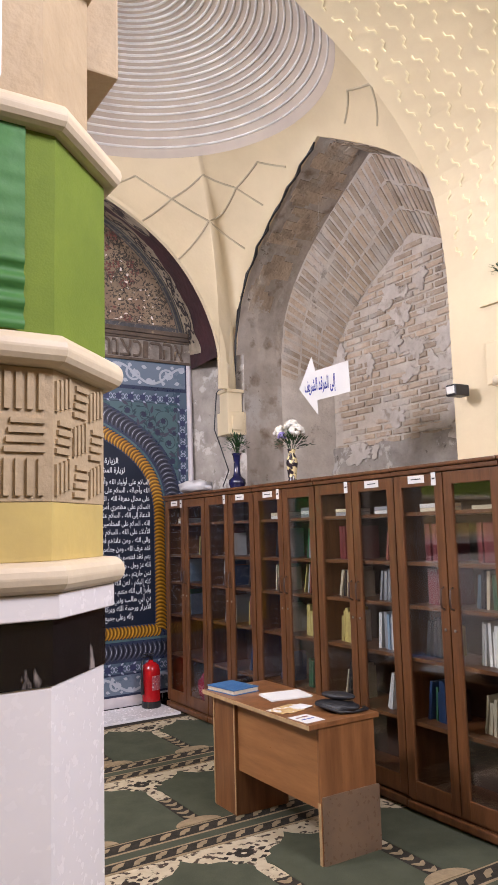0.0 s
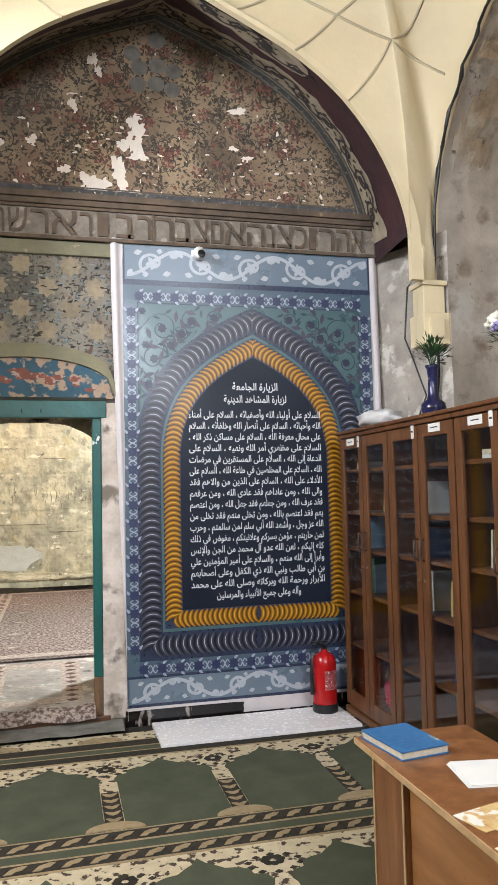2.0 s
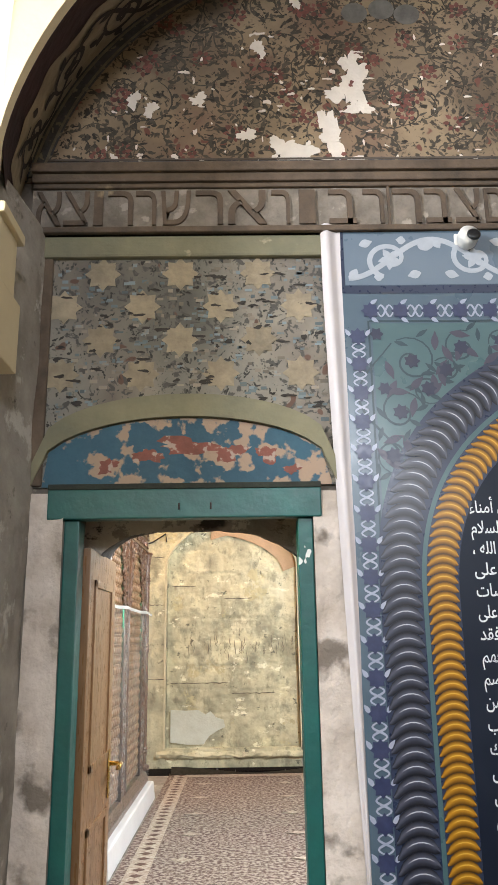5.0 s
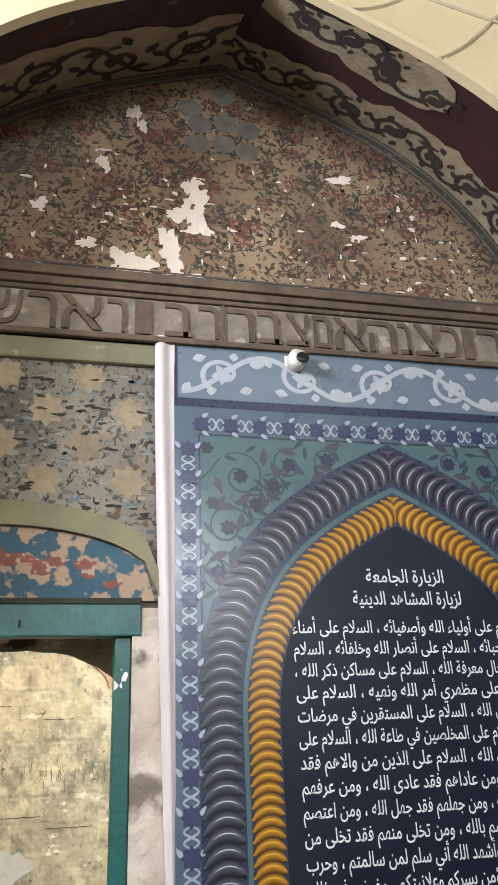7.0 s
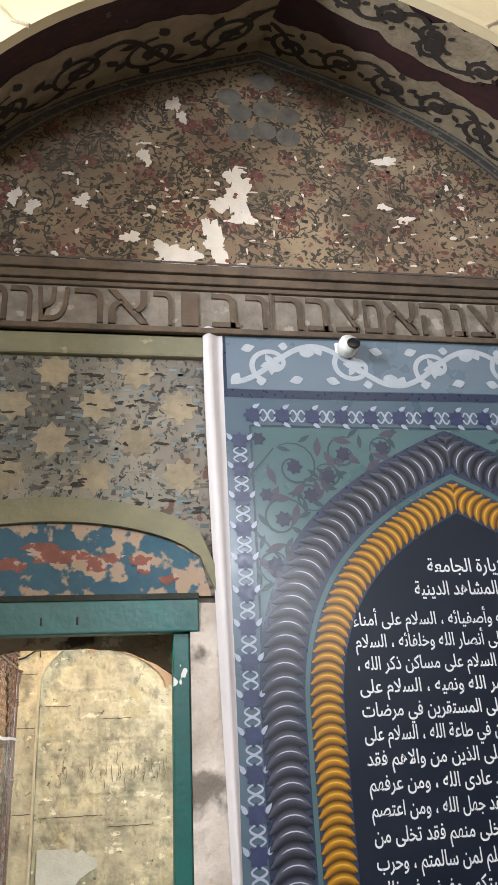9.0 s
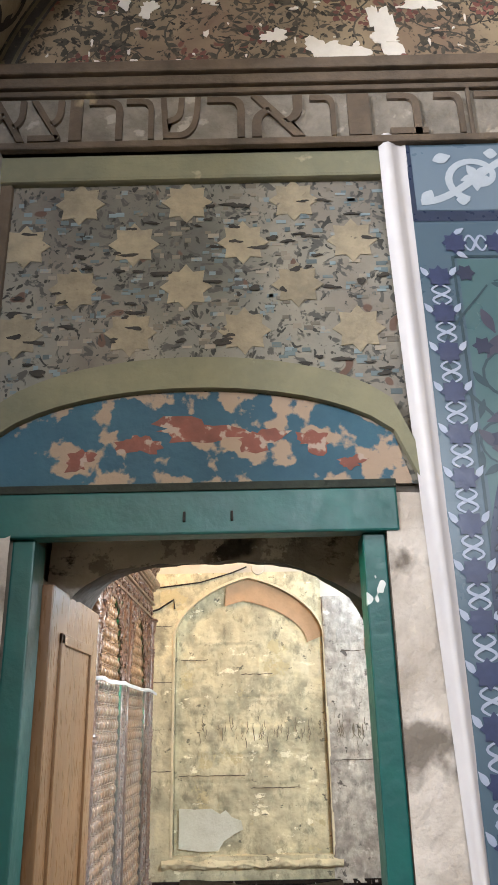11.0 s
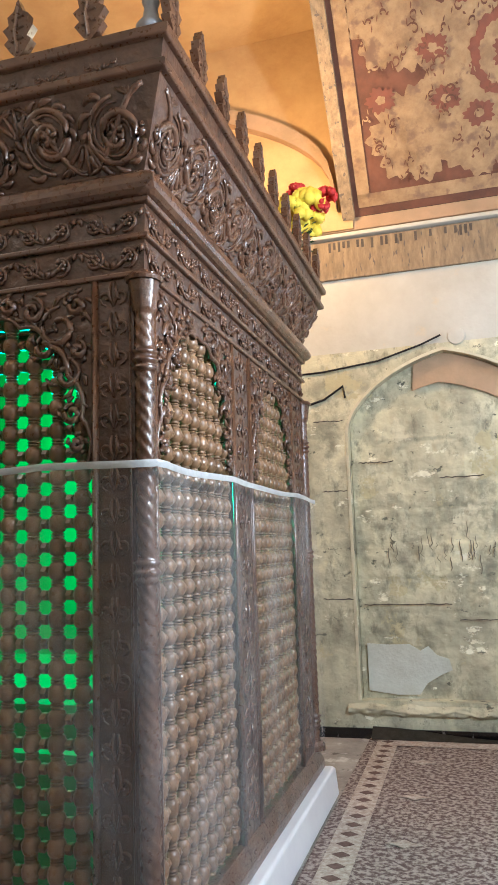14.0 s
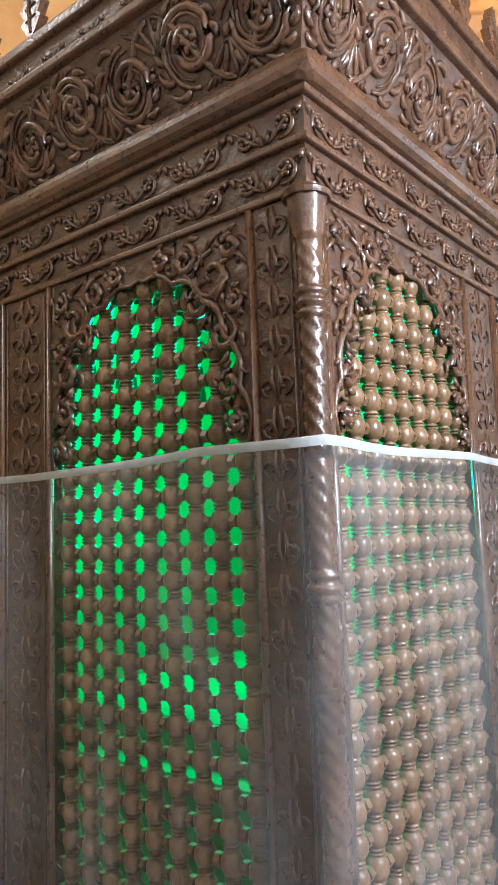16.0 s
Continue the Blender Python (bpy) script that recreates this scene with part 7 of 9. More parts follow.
part("sheet", boxed(0.13, -0.02, 0.0055, 0.22, 0.07, 0.007), paper, pm)
cd = thing("card", 2.235, 3.10, 0.68, "white printed card at the edge of the desk", "card", rz=4)
part("sheet", boxed(0.0, 0.0, 0.001, 0.12, 0.15, 0.0025), paper, cd)
part("print_bar", boxed(0.02, 0.10, 0.0026, 0.10, 0.118, 0.003), red_paint, cd)
part("print_bar", boxed(0.02, 0.06, 0.0026, 0.10, 0.072, 0.003), sign_blue, cd)
bag_m = mat("black_nylon", (0.018, 0.018, 0.02), (0.01, 0.01, 0.012), scale=30, rough=0.5, bump=0.25, bscale=60)
bag = thing("bag", 2.52, 3.22, 0.68, "soft black nylon bag lying on the desk", "bag", rz=20)
bm = bmesh.new()
bmesh.ops.create_icosphere(bm, subdivisions=3, radius=1.0)
for v in bm.verts:
    f = 1 + 0.16 * noise.noise(v.co * 2.5)
    v.co = Vector((v.co.x * 0.075 * f, v.co.y * 0.13 * f, max(0.0, v.co.z * 0.5 + 0.5) * 0.055 * f))
part("body", bm, bag_m, bag, smooth=True)
bm = bmesh.new()
for v in bmesh.ops.create_icosphere(bm, subdivisions=3, radius=1.0)["verts"]:
    v.co = Vector((v.co.x * 0.05 + 0.015, v.co.y * 0.10, v.co.z * 0.02 + 0.075))
part("flap", bm, bag_m, bag, smooth=True)
bm = bmesh.new()
tube(bm, [(0.03, 0.10, 0.012), (-0.05, 0.09, 0.03), (-0.08, 0.02, 0.03), (-0.07, -0.06, 0.012), (0.0, -0.12, 0.012), (0.07, -0.14, 0.012), (0.10, -0.10, 0.012)], 0.009, 7)
part("strap", bm, bag_m, bag, smooth=True)

# ---- fire extinguisher ----
red_enamel = mat("red_enamel", (0.42, 0.008, 0.01), (0.33, 0.006, 0.008), scale=5, rough=0.22, bump=0.02)
ext = thing("fire_extinguisher", 2.99, 6.60, 0.03, "red fire extinguisher with black base on the marble slab", "fire extinguisher")
bm = bmesh.new()
lathe(bm, [(0.0, 0.05), (0.082, 0.05), (0.084, 0.07), (0.084, 0.33), (0.075, 0.375), (0.045, 0.40), (0.022, 0.41), (0.022, 0.425), (0.0, 0.425)], 0, 0, 0, 24)
part("cylinder", bm, red_enamel, ext, smooth=True)
bm = bmesh.new()
lathe(bm, [(0.0, 0.0), (0.086, 0.0), (0.09, 0.01), (0.088, 0.055), (0.080, 0.06), (0.0, 0.06)], 0, 0, 0, 24)
part("base", bm, black_plastic, ext, "black rubber base")
bm = bmesh.new()
box(bm, -0.016, -0.016, 0.425, 0.016, 0.016, 0.455, 0.004)
box(bm, -0.09, -0.010, 0.452, 0.03, 0.010, 0.462, 0.003)
box(bm, -0.085, -0.010, 0.475, 0.03, 0.010, 0.484, 0.003)
part("valve", bm, black_plastic, ext)
bm = bmesh.new()
tube(bm, [(0.015, 0, 0.44), (-0.05, -0.03, 0.47), (-0.10, -0.03, 0.42), (-0.105, -0.03, 0.25), (-0.10, -0.03, 0.13)], [0.01, 0.01, 0.01, 0.012, 0.018], 8)
part("hose", bm, black_plastic, ext, smooth=True)
bm = bmesh.new()
grid(bm, lambda u, v: Vector((0.0852 * math.cos(-1.9 + 1.5 * u), 0.0852 * math.sin(-1.9 + 1.5 * u), 0.16 + 0.13 * v)), 8, 2)
part("sticker", bm, mat("instruction_sticker", (0.5, 0.12, 0.11), (0.2, 0.03, 0.05), scale=40, rough=0.4, spots=(0.6, 0.58, 0.55), thresh=0.6, sscale=60), ext)
# ---- tomb room walls ----
arch_niche = [(1.06 + 0.78 * math.sin(math.pi / 2 * (2 * i / 30 - 1)), 2.50 + 0.62 * (0.72 * abs(math.cos(math.pi / 2 * (2 * i / 30 - 1))) + 0.28 * (1 - abs(math.sin(math.pi / 2 * (2 * i / 30 - 1)))))) for i in range(31)]
WALL_Y = FAR - 0.12


def far_panel(name, pts, y, depth, m, label):
    bm = bmesh.new()
    prism(bm, pts, depth, (1, 0, 0), (0, 0, 1), (0, y, 0), (0, 1, 0))
    return tagged(part(name, bm, m), label, "wall", kind="structure")


# wall face in front of the niche: left strip, right field, spandrels above
bm = bmesh.new()
pl_, pr_ = arch_niche[0], arch_niche[-1]
def fq(q, m=None):
    prism(bm, q, 0.115, (1, 0, 0), (0, 0, 1), (0, WALL_Y, 0), (0, 1, 0))
fq([(-2.9, 0.1), (pl_[0], 0.1), (pl_[0], 3.18), (-2.9, 3.18)])
fq([(pl_[0], 0.1), (pr_[0], 0.1), (pr_[0], 0.44), (pl_[0], 0.44)])
for (a, b_), (c, d) in zip(arch_niche, arch_niche[1:]):
    fq([(a, b_), (c, d), (c, 3.18), (a, 3.18)])
bmesh.ops.remove_doubles(bm, verts=bm.verts, dist=0.001)
tagged(part("wall_tomb_north_face", bm, old_yellow), "stained yellow plaster wall round a pointed niche", "wall", kind="structure")
far_panel("wall_tomb_north_grey", [(pr_[0], 0.1), (2.92, 0.1), (2.92, 2.9), (pr_[0], 2.9)], WALL_Y, 0.115, grey_wall, "weathered grey plaster wall with scraped patches")
far_panel("wall_tomb_north_upper", [(-2.9, 3.18), (pr_[0], 3.18), (pr_[0], 2.9), (2.92, 2.9), (2.92, 3.82), (-2.9, 3.82)], WALL_Y + 0.004, 0.11, upper_plaster, "cream plaster upper wall")
# ledge under the niche, crumbling
bm = bmesh.new()
grid(bm, lambda u, v: Vector((0.18 + 1.75 * u, WALL_Y - (0.045 + 0.03 * noise.noise(Vector((u * 11, 2, 0)))) * math.sin(math.pi * v) - 0.02 * noise.noise(Vector((u * 30, v * 4, 0))) - 0.004, 0.325 + (0.085 + 0.03 * noise.noise(Vector((u * 7, 5, 0)))) * v + 0.02 * noise.noise(Vector((u * 13, 1, v))))), 140, 10)
tagged(part("trim_niche_ledge", bm, old_yellow, smooth=True), "crumbling plaster ledge under the niche", "ledge", kind="structure")
# uneven coursed masonry behind the plaster of the niche and of the grey field
def coursed(x0, z0, x1, z1, y, m, name, label, keep=None):
    def f(u, v):
        x, z = x0 + (x1 - x0) * u, z0 + (z1 - z0) * v
        row = math.floor(z / 0.27)
        joint = min(abs(z / 0.27 - round(z / 0.27)) * 0.27, abs((x + 0.21 * (row % 2)) / 0.46 - round((x + 0.21 * (row % 2)) / 0.46)) * 0.46)
        d = 0.016 * noise.noise(Vector((x * 3, z * 3, 1))) + 0.010 * noise.noise(Vector((x * 9, z * 9, 2))) + 0.006 * noise.noise(Vector((x * 24, z * 24, 3)))
        d += 0.012 * noise.noise(Vector((round((x + 0.21 * (row % 2)) / 0.46) * 3.1, row * 2.3, 4)))
        if joint < 0.012:
            d -= 0.010 * max(0.0, noise.noise(Vector((x * 2.5, z * 2.5, 6))) + 0.25)
        return Vector((x, y - 0.004 - max(0.0, d + 0.016), z))
    bm = bmesh.new()
    grid(bm, f, int((x1 - x0) / 0.016), int((z1 - z0) / 0.016))
    if keep:
        bmesh.ops.delete(bm, geom=[fc for fc in bm.faces if not keep(*fc.calc_center_median())], context="FACES")
    return tagged(part(name, bm, m, smooth=True), label, "wall", kind="structure")


coursed(0.285, 0.44, 1.835, 3.12, FAR, old_yellow, "wall_niche_masonry", "stained yellow plaster over uneven stone courses in the niche")
coursed(1.85, 0.2, 2.92, 2.9, WALL_Y, grey_wall, "wall_grey_masonry", "scraped grey plaster over uneven stone courses")
# scratched handprint-like strokes across the plaster
rng = random.Random(41)
bm = bmesh.new()
for k in range(60):
    x, z = rng.uniform(0.5, 2.25), 1.62 + rng.gauss(0, 0.07)
    y = (FAR if x < 1.82 else WALL_Y) - 0.050
    ln = rng.uniform(0.04, 0.16)
    ribbon(bm, [(x + 0.004 * i * rng.uniform(-1, 1), z - ln * i / 5) for i in range(6)], rng.uniform(0.002, 0.005), lambda a, b, y=y: Vector((a, y, b)))
tagged(part("plaster_scratches", bm, mat("dull_scratch", (0.20, 0.18, 0.13), (0.13, 0.115, 0.085), scale=12, rough=0.95)), "dark worn strokes scratched in the plaster", "scratches", kind="stuff")
# plaster relief band round the niche
bm = bmesh.new()
for k in (1,):
    out = [(1.06 + (a - 1.06) * 1.028 + 0.008 * noise.noise(Vector((a * 9, b_ * 9, 0))), 2.52 + (b_ - 2.52) * 1.04) for a, b_ in arch_niche]
    ring_ = [(out[0][0], 0.44)] + out + [(out[-1][0], 0.44)]
    inn = [(arch_niche[0][0], 0.44)] + arch_niche + [(arch_niche[-1][0], 0.44)]
    for p, q, r, s in zip(ring_, ring_[1:], inn[1:], inn):
        prism(bm, [p, q, r, s], 0.012, (1, 0, 0), (0, 0, 1), (0, WALL_Y - 0.0005, 0), (0, -1, 0))
tagged(part("trim_niche_band", bm, mat("pale_niche_edge", (0.70, 0.64, 0.47), (0.52, 0.47, 0.32), scale=6, rough=0.9, bump=0.4, bscale=20)), "pale plaster band round the niche", "trim", kind="structure")
# brownish upper field of the niche and scraped white patch
scraped = mat("scraped_white_plaster", (0.62, 0.64, 0.57), (0.52, 0.53, 0.45), scale=5, rough=0.9, bump=0.2)
sienna = mat("bare_sienna_plaster", (0.47, 0.31, 0.19), (0.36, 0.25, 0.15), scale=4, rough=0.9, bump=0.4, bscale=16)
bm = bmesh.new()
prism(bm, [(0.335, 0.50), (0.55, 0.47), (0.72, 0.475), (0.78, 0.56), (0.88, 0.62), (0.97, 0.66), (0.95, 0.74), (0.86, 0.77), (0.80, 0.835), (0.74, 0.80), (0.66, 0.85), (0.5, 0.845), (0.335, 0.855)], 0.003, (1, 0, 0), (0, 0, 1), (0, FAR - 0.046, 0), (0, -1, 0))
tagged(part("plaster_patches", bm, scraped), "bare white plaster patches in the niche", "plaster", kind="structure")
bm = bmesh.new()
cres = [(a, b_ - 0.004) for a, b_ in arch_niche if a > 0.75]
low = [(1.06 + (a - 1.06) * 0.86 - 0.05, 2.45 + (b_ - 2.52) * 0.72) for a, b_ in arch_niche if a > 0.75]
for p, q, r, s in zip(cres, cres[1:], low[1:], low):
    prism(bm, [p, q, r, s], 0.004, (1, 0, 0), (0, 0, 1), (0, FAR - 0.046, 0), (0, -1, 0))
tagged(part("niche_upper_plaster", bm, sienna), "brown bare plaster at the head of the niche", "plaster", kind="structure")
# cracks between stone courses
bm = bmesh.new()
rng = random.Random(31)
for x0, x1, z in ((0.34, 0.62, 2.27), (0.97, 1.30, 2.12), (0.33, 1.0, 1.15), (1.05, 1.55, 1.03), (2.02, 2.5, 2.33), (1.9, 2.3, 1.28), (2.35, 2.9, 1.9), (0.02, 0.26, 1.2), (0.05, 0.25, 2.05), (0.0, 0.24, 2.62)):
    y = (FAR if 0.3 < x0 < 1.8 else WALL_Y) - (0.047 if x0 > 0.3 else 0.002)
    n = 14
    pts = [(x0 + (x1 - x0) * i / n, z + 0.012 * noise.noise(Vector((x0 * 3 + i * 0.7, z, 0)))) for i in range(n + 1)]
    ribbon(bm, pts, [0.003 + 0.005 * abs(noise.noise(Vector((i * 1.3, z, 5)))) for i in range(n + 1)], lambda a, b, y=y: Vector((a, y, b)))
tagged(part("cracks", bm, band_dark), "dark open joints between plaster courses", "cracks", kind="structure")
# fringe frieze, white line and skirting
fringe_m = mat("worn_brown_frieze", (0.36, 0.26, 0.155), (0.20, 0.145, 0.09), scale=10, rough=0.9, bump=0.35, bscale=25, stretch=(2, 2, .5), spots=(0.14, 0.11, 0.09), thresh=0.62, sscale=18)
frz = far_panel("trim_frieze", [(-2.9, 3.80), (2.92, 3.80), (2.92, 4.13), (-2.9, 4.13)], WALL_Y - 0.03, 0.14, fringe_m, "worn brown painted frieze with fringe pattern")
bm = bmesh.new()
for k in range(70):
    x = 0.2 + 0.039 * k
    if rng.random() < 0.6:
        box(bm, x, WALL_Y - 0.036, 4.03 + rng.uniform(0, 0.04), x + 0.02, WALL_Y - 0.0305, 4.115)
part("fringe_marks", bm, band_dark, frz)
part("white_line", boxed(-2.9, WALL_Y - 0.08, 4.14, 2.92, WALL_Y + 0.1, 4.175, bevel=0.01), upper_plaster, frz)
part("dark_line", boxed(-2.9, WALL_Y - 0.06, 4.19, 2.92, WALL_Y + 0.1, 4.30, bevel=0.01), sienna, frz)
tagged(part("baseboard_tomb", boxed(-2.9, WALL_Y - 0.02, RZ - 0.02, 2.92, WALL_Y - 0.0005, RZ + 0.055), black_marble), "low black skirting", "baseboard", kind="structure")

# sloping painted vault
VA, VB = Vector((0, WALL_Y - 0.06, 4.30)), Vector((0, 11.35, 6.04))
vdir = (VB - VA)
vn = Vector((0, -vdir.z, vdir.y)).normalized()
vn = vn if vn.z < 0 else -vn


def onv(x, s, lift=0.0):
    p = VA + vdir * s + vn * lift
    return Vector((x, p.y, p.z))


vault_brown = mat("painted_vault_brown", (0.20, 0.080, 0.045), (0.11, 0.048, 0.03), scale=4, rough=0.85, bump=0.25, bscale=18)
vault_gold = mat("painted_vault_ochre", (0.44, 0.29, 0.15), (0.27, 0.165, 0.085), scale=7, rough=0.85, bump=0.25, bscale=18, spots=(0.22, 0.13, 0.08), thresh=0.58, sscale=10, soft=0.08)
vault_red = mat("painted_vault_red", (0.25, 0.085, 0.05), (0.18, 0.07, 0.045), scale=8, rough=0.85, bump=0.2)
bm = bmesh.new()
grid(bm, lambda u, v: onv(0.40 + 2.56 * u, v), 10, 10)
pv = tagged(part("ceiling_painted_vault", bm, vault_brown), "sloping vault painted with ochre rosettes on brown", "painted vault", kind="structure")
# an ochre cloud-shaped field, a round medallion, red blooms and dense leaf work
VC = (1.72, 0.43)
def vault_piece(name, x, sc, rx, rs, lobes, depth, lift, m, n=96, label=""):
    bm = bmesh.new()
    pts = []
    for k in range(n):
        a = 2 * math.pi * k / n
        r = 1 + depth * abs(math.sin(lobes * a / 2)) + 0.35 * depth * math.sin(3 * lobes * a + x * 5)
        pts.append((x + rx * r * math.cos(a), sc + rs * r * math.sin(a) / vdir.length))
    bm.faces.new([bm.verts.new(onv(a, b, lift)) for a, b in pts])
    return part(name, bm, m, pv, label)


for k, (x, sc, rx, rs, lb) in enumerate(((1.72, 0.43, 0.62, 0.58, 8), (0.98, 0.24, 0.30, 0.30, 7), (2.44, 0.25, 0.30, 0.30, 7), (1.45, 0.20, 0.26, 0.24, 6), (1.98, 0.19, 0.26, 0.24, 6), (0.92, 0.60, 0.30, 0.34, 7), (2.5, 0.62, 0.28, 0.34, 7), (1.3, 0.82, 0.34, 0.3, 7), (2.1, 0.84, 0.34, 0.3, 7))):
    vault_piece("rosette", x, sc, rx, rs, lb, 0.22, 0.004 + 0.0006 * k, vault_gold)
vault_piece("medallion", 1.72, 0.43, 0.30, 0.30, 12, 0.10, 0.011, vault_red)
vault_piece("medallion", 1.72, 0.43, 0.24, 0.24, 12, 0.08, 0.0125, vault_gold)
vault_piece("medallion", 1.72, 0.43, 0.13, 0.13, 8, 0.25, 0.014, vault_red)
for k, (x, sc) in enumerate(((1.22, 0.33), (2.2, 0.33), (1.45, 0.27), (1.98, 0.27), (1.15, 0.48), (2.28, 0.48), (1.72, 0.13), (0.75, 0.36), (2.7, 0.40), (1.4, 0.62), (2.05, 0.62))):
    vault_piece("red_bloom", x, sc, 0.085, 0.07, 5, 0.35, 0.0115 + 0.0002 * k, vault_red)
    vault_piece("bloom_heart", x, sc, 0.032, 0.028, 5, 0.2, 0.0145, vault_gold, 20)
rng = random.Random(52)
dark_bm, gold_bm = bmesh.new(), bmesh.new()
for k in range(150):
    x, sc = rng.uniform(0.62, 2.76), rng.uniform(0.09, 0.95)
    h_ = rng.choice((-1, 1))
    target, lift = (dark_bm, 0.0155) if k % 3 else (gold_bm, 0.0158)
    r = rng.uniform(0.025, 0.055)
    st = rng.uniform(0, 6.28)
    ribbon(target, [(x + a, sc + b / vdir.length) for a, b in spiral(0, 0, r, 0.8, st, h_, 9)], 0.0035, lambda a, b: onv(a, b, lift))
    for q in range(3):
        a = st + q * 1.9
        leaf(target, x + r * math.cos(a), sc + r * math.sin(a) / vdir.length, a + h_, 0.022, 0.004, lambda a_, b_: onv(a_, b_, lift + 0.0003))
tagged(part("dark_scrolls", dark_bm, vault_brown, pv), kind="stuff")
tagged(part("gold_scrolls", gold_bm, vault_gold, pv), kind="stuff")
bm = bmesh.new()
for x0, x1, s0, s1 in ((0.48, 0.58, 0.05, 1.0), (2.78, 2.88, 0.05, 1.0), (0.48, 2.88, 0.03, 0.075)):
    grid(bm, lambda u, v: onv(x0 + (x1 - x0) * u, s0 + (s1 - s0) * v, 0.010), 2, 4)
part("border_strip", bm, vault_gold, pv)
part("edge_rib", prism(bmesh.new(), [(0.34, 0.0), (0.44, 0.0), (0.44, 1.0), (0.34, 1.0)], 0.05, (1, 0, 0), vdir, VA, vn), fringe_m, pv)
tagged(part("wall_tomb_north_high", boxed(-2.9, FAR - 0.2, 4.2, 0.42, FAR, 6.1), orange_plaster), "ochre plaster wall under the vault", "wall", kind="structure")
bm = bmesh.new()
pts_o = [(-1.2 + 1.5 * math.sin(math.pi / 2 * (2 * i / 24 - 1)), 4.35 + 1.15 * rise(math.sin(math.pi / 2 * (2 * i / 24 - 1)))) for i in range(25)]
for (a, b_), (c, d) in zip(pts_o, pts_o[1:]):
    prism(bm, [(a, b_), (c, d), (c, d + 0.14), (a, b_ + 0.14)], 0.10, (1, 0, 0), (0, 0, 1), (0, FAR - 0.201, 0), (0, -1, 0))
tagged(part("trim_ochre_arch", bm, sienna), "brown plaster arch on the ochre wall", "arch", kind="structure")

# wiring on the far wall
bm = bmesh.new()
tube(bm, [(-0.4, WALL_Y - 0.012, 3.02), (0.1, WALL_Y - 0.012, 3.03), (0.55, WALL_Y - 0.012, 3.08), (0.9, WALL_Y - 0.012, 3.18), (1.05, WALL_Y - 0.012, 3.24)], 0.008, 5)
tube(bm, [(-0.2, WALL_Y - 0.012, 2.72), (0.1, WALL_Y - 0.012, 2.80), (0.26, WALL_Y - 0.012, 2.90), (0.27, WALL_Y - 0.012, 2.8)], 0.010, 5)
tagged(part("cable", bm, black_plastic), "black cable sagging along the plaster wall", "cable")
jb = thing("junction_box", 1.17, WALL_Y - 0.03, 3.22, "round white junction box on the plaster wall", "fitting")
bm = bmesh.new()
lathe(bm, [(0.0, 0.0), (0.07, 0.0), (0.065, 0.02), (0.0, 0.024)], 0, 0, 0, 16)
bmesh.ops.rotate(bm, verts=bm.verts, cent=(0, 0, 0), matrix=Matrix.Rotation(math.pi / 2, 3, "X"))
for v in bm.verts:
    v.co.y += 0.03
part("cover", bm, upper_plaster, jb)

# wall fan
fan_grey = mat("grey_fan_plastic", (0.26, 0.27, 0.29), (0.2, 0.21, 0.23), rough=0.45, bump=0.03)
fan = thing("wall_fan", 2.58, 12.2, 2.83, "grey wall fan on a bracket at the side wall", "fan")
bm = bmesh.new()
FAN_TURN = Matrix.Rotation(0.42, 3, "Z") @ Matrix.Rotation(-0.3, 3, "Y")
for r in (0.06, 0.12, 0.17, 0.20):
    bm = bmesh.new()
    tube(bm, [(-0.10 + 0.04 * (r < 0.19), r * math.cos(a * 0.3142), r * math.sin(a * 0.3142)) for a in range(21)], 0.005 if r < 0.19 else 0.009, 5)
    bmesh.ops.rotate(bm, verts=bm.verts, cent=(0, 0, 0), matrix=FAN_TURN)
    part("cage_ring", bm, fan_grey, fan)
for k in range(20):
    a = k * 0.3142
    sp = bmesh.new()
    tube(sp, [(-0.13, 0.03 * math.cos(a), 0.03 * math.sin(a)), (-0.125, 0.1 * math.cos(a), 0.1 * math.sin(a)), (-0.10, 0.2 * math.cos(a), 0.2 * math.sin(a))], 0.003, 4)
    bmesh.ops.rotate(sp, verts=sp.verts, cent=(0, 0, 0), matrix=FAN_TURN)
    part("cage_wire", sp, fan_grey, fan)
for k in range(3):
    bm = bmesh.new()
    grid(bm, lambda u, v: Vector((-0.08 + 0.03 * (u - 0.5), (0.03 + 0.13 * v) * math.cos(k * 2.094 + (u - 0.5) * 0.9), (0.03 + 0.13 * v) * math.sin(k * 2.094 + (u - 0.5) * 0.9))), 4, 4)
    bmesh.ops.rotate(bm, verts=bm.verts, cent=(0, 0, 0), matrix=FAN_TURN)
    part("blade", bm, fan_grey, fan)
part("motor", boxed(-0.05, -0.06, -0.06, 0.10, 0.06, 0.07, bevel=0.03), fan_grey, fan)
part("bracket", boxed(0.05, -0.025, -0.11, 0.345, 0.025, -0.055, bevel=0.008), fan_grey, fan)
part("wall_plate", boxed(0.315, -0.05, -0.2, 0.34, 0.05, 0.06, bevel=0.005), fan_grey, fan)
bulb_th = thing("bulb_lamp", 2.70, 12.6, 3.02, "bare white bulb lamp by the plaster wall", "lamp")
bm = bmesh.new()
lathe(bm, [(0.0, -0.07), (0.03, -0.06), (0.042, -0.02), (0.03, 0.03), (0.018, 0.05), (0.0, 0.05)], 0, 0, 0, 14)
part("bulb", bm, glow("cool_bulb_glow", (0.85, 0.93, 1.0), 30.0), bulb_th, smooth=True)
part("holder", boxed(-0.02, -0.02, 0.04, 0.215, 0.02, 0.075, bevel=0.006), shell_white, bulb_th)

rug_motif = mat("rug_motif", (0.17, 0.11, 0.09), (0.10, 0.06, 0.05), scale=30, rough=0.98, spec=0.1)


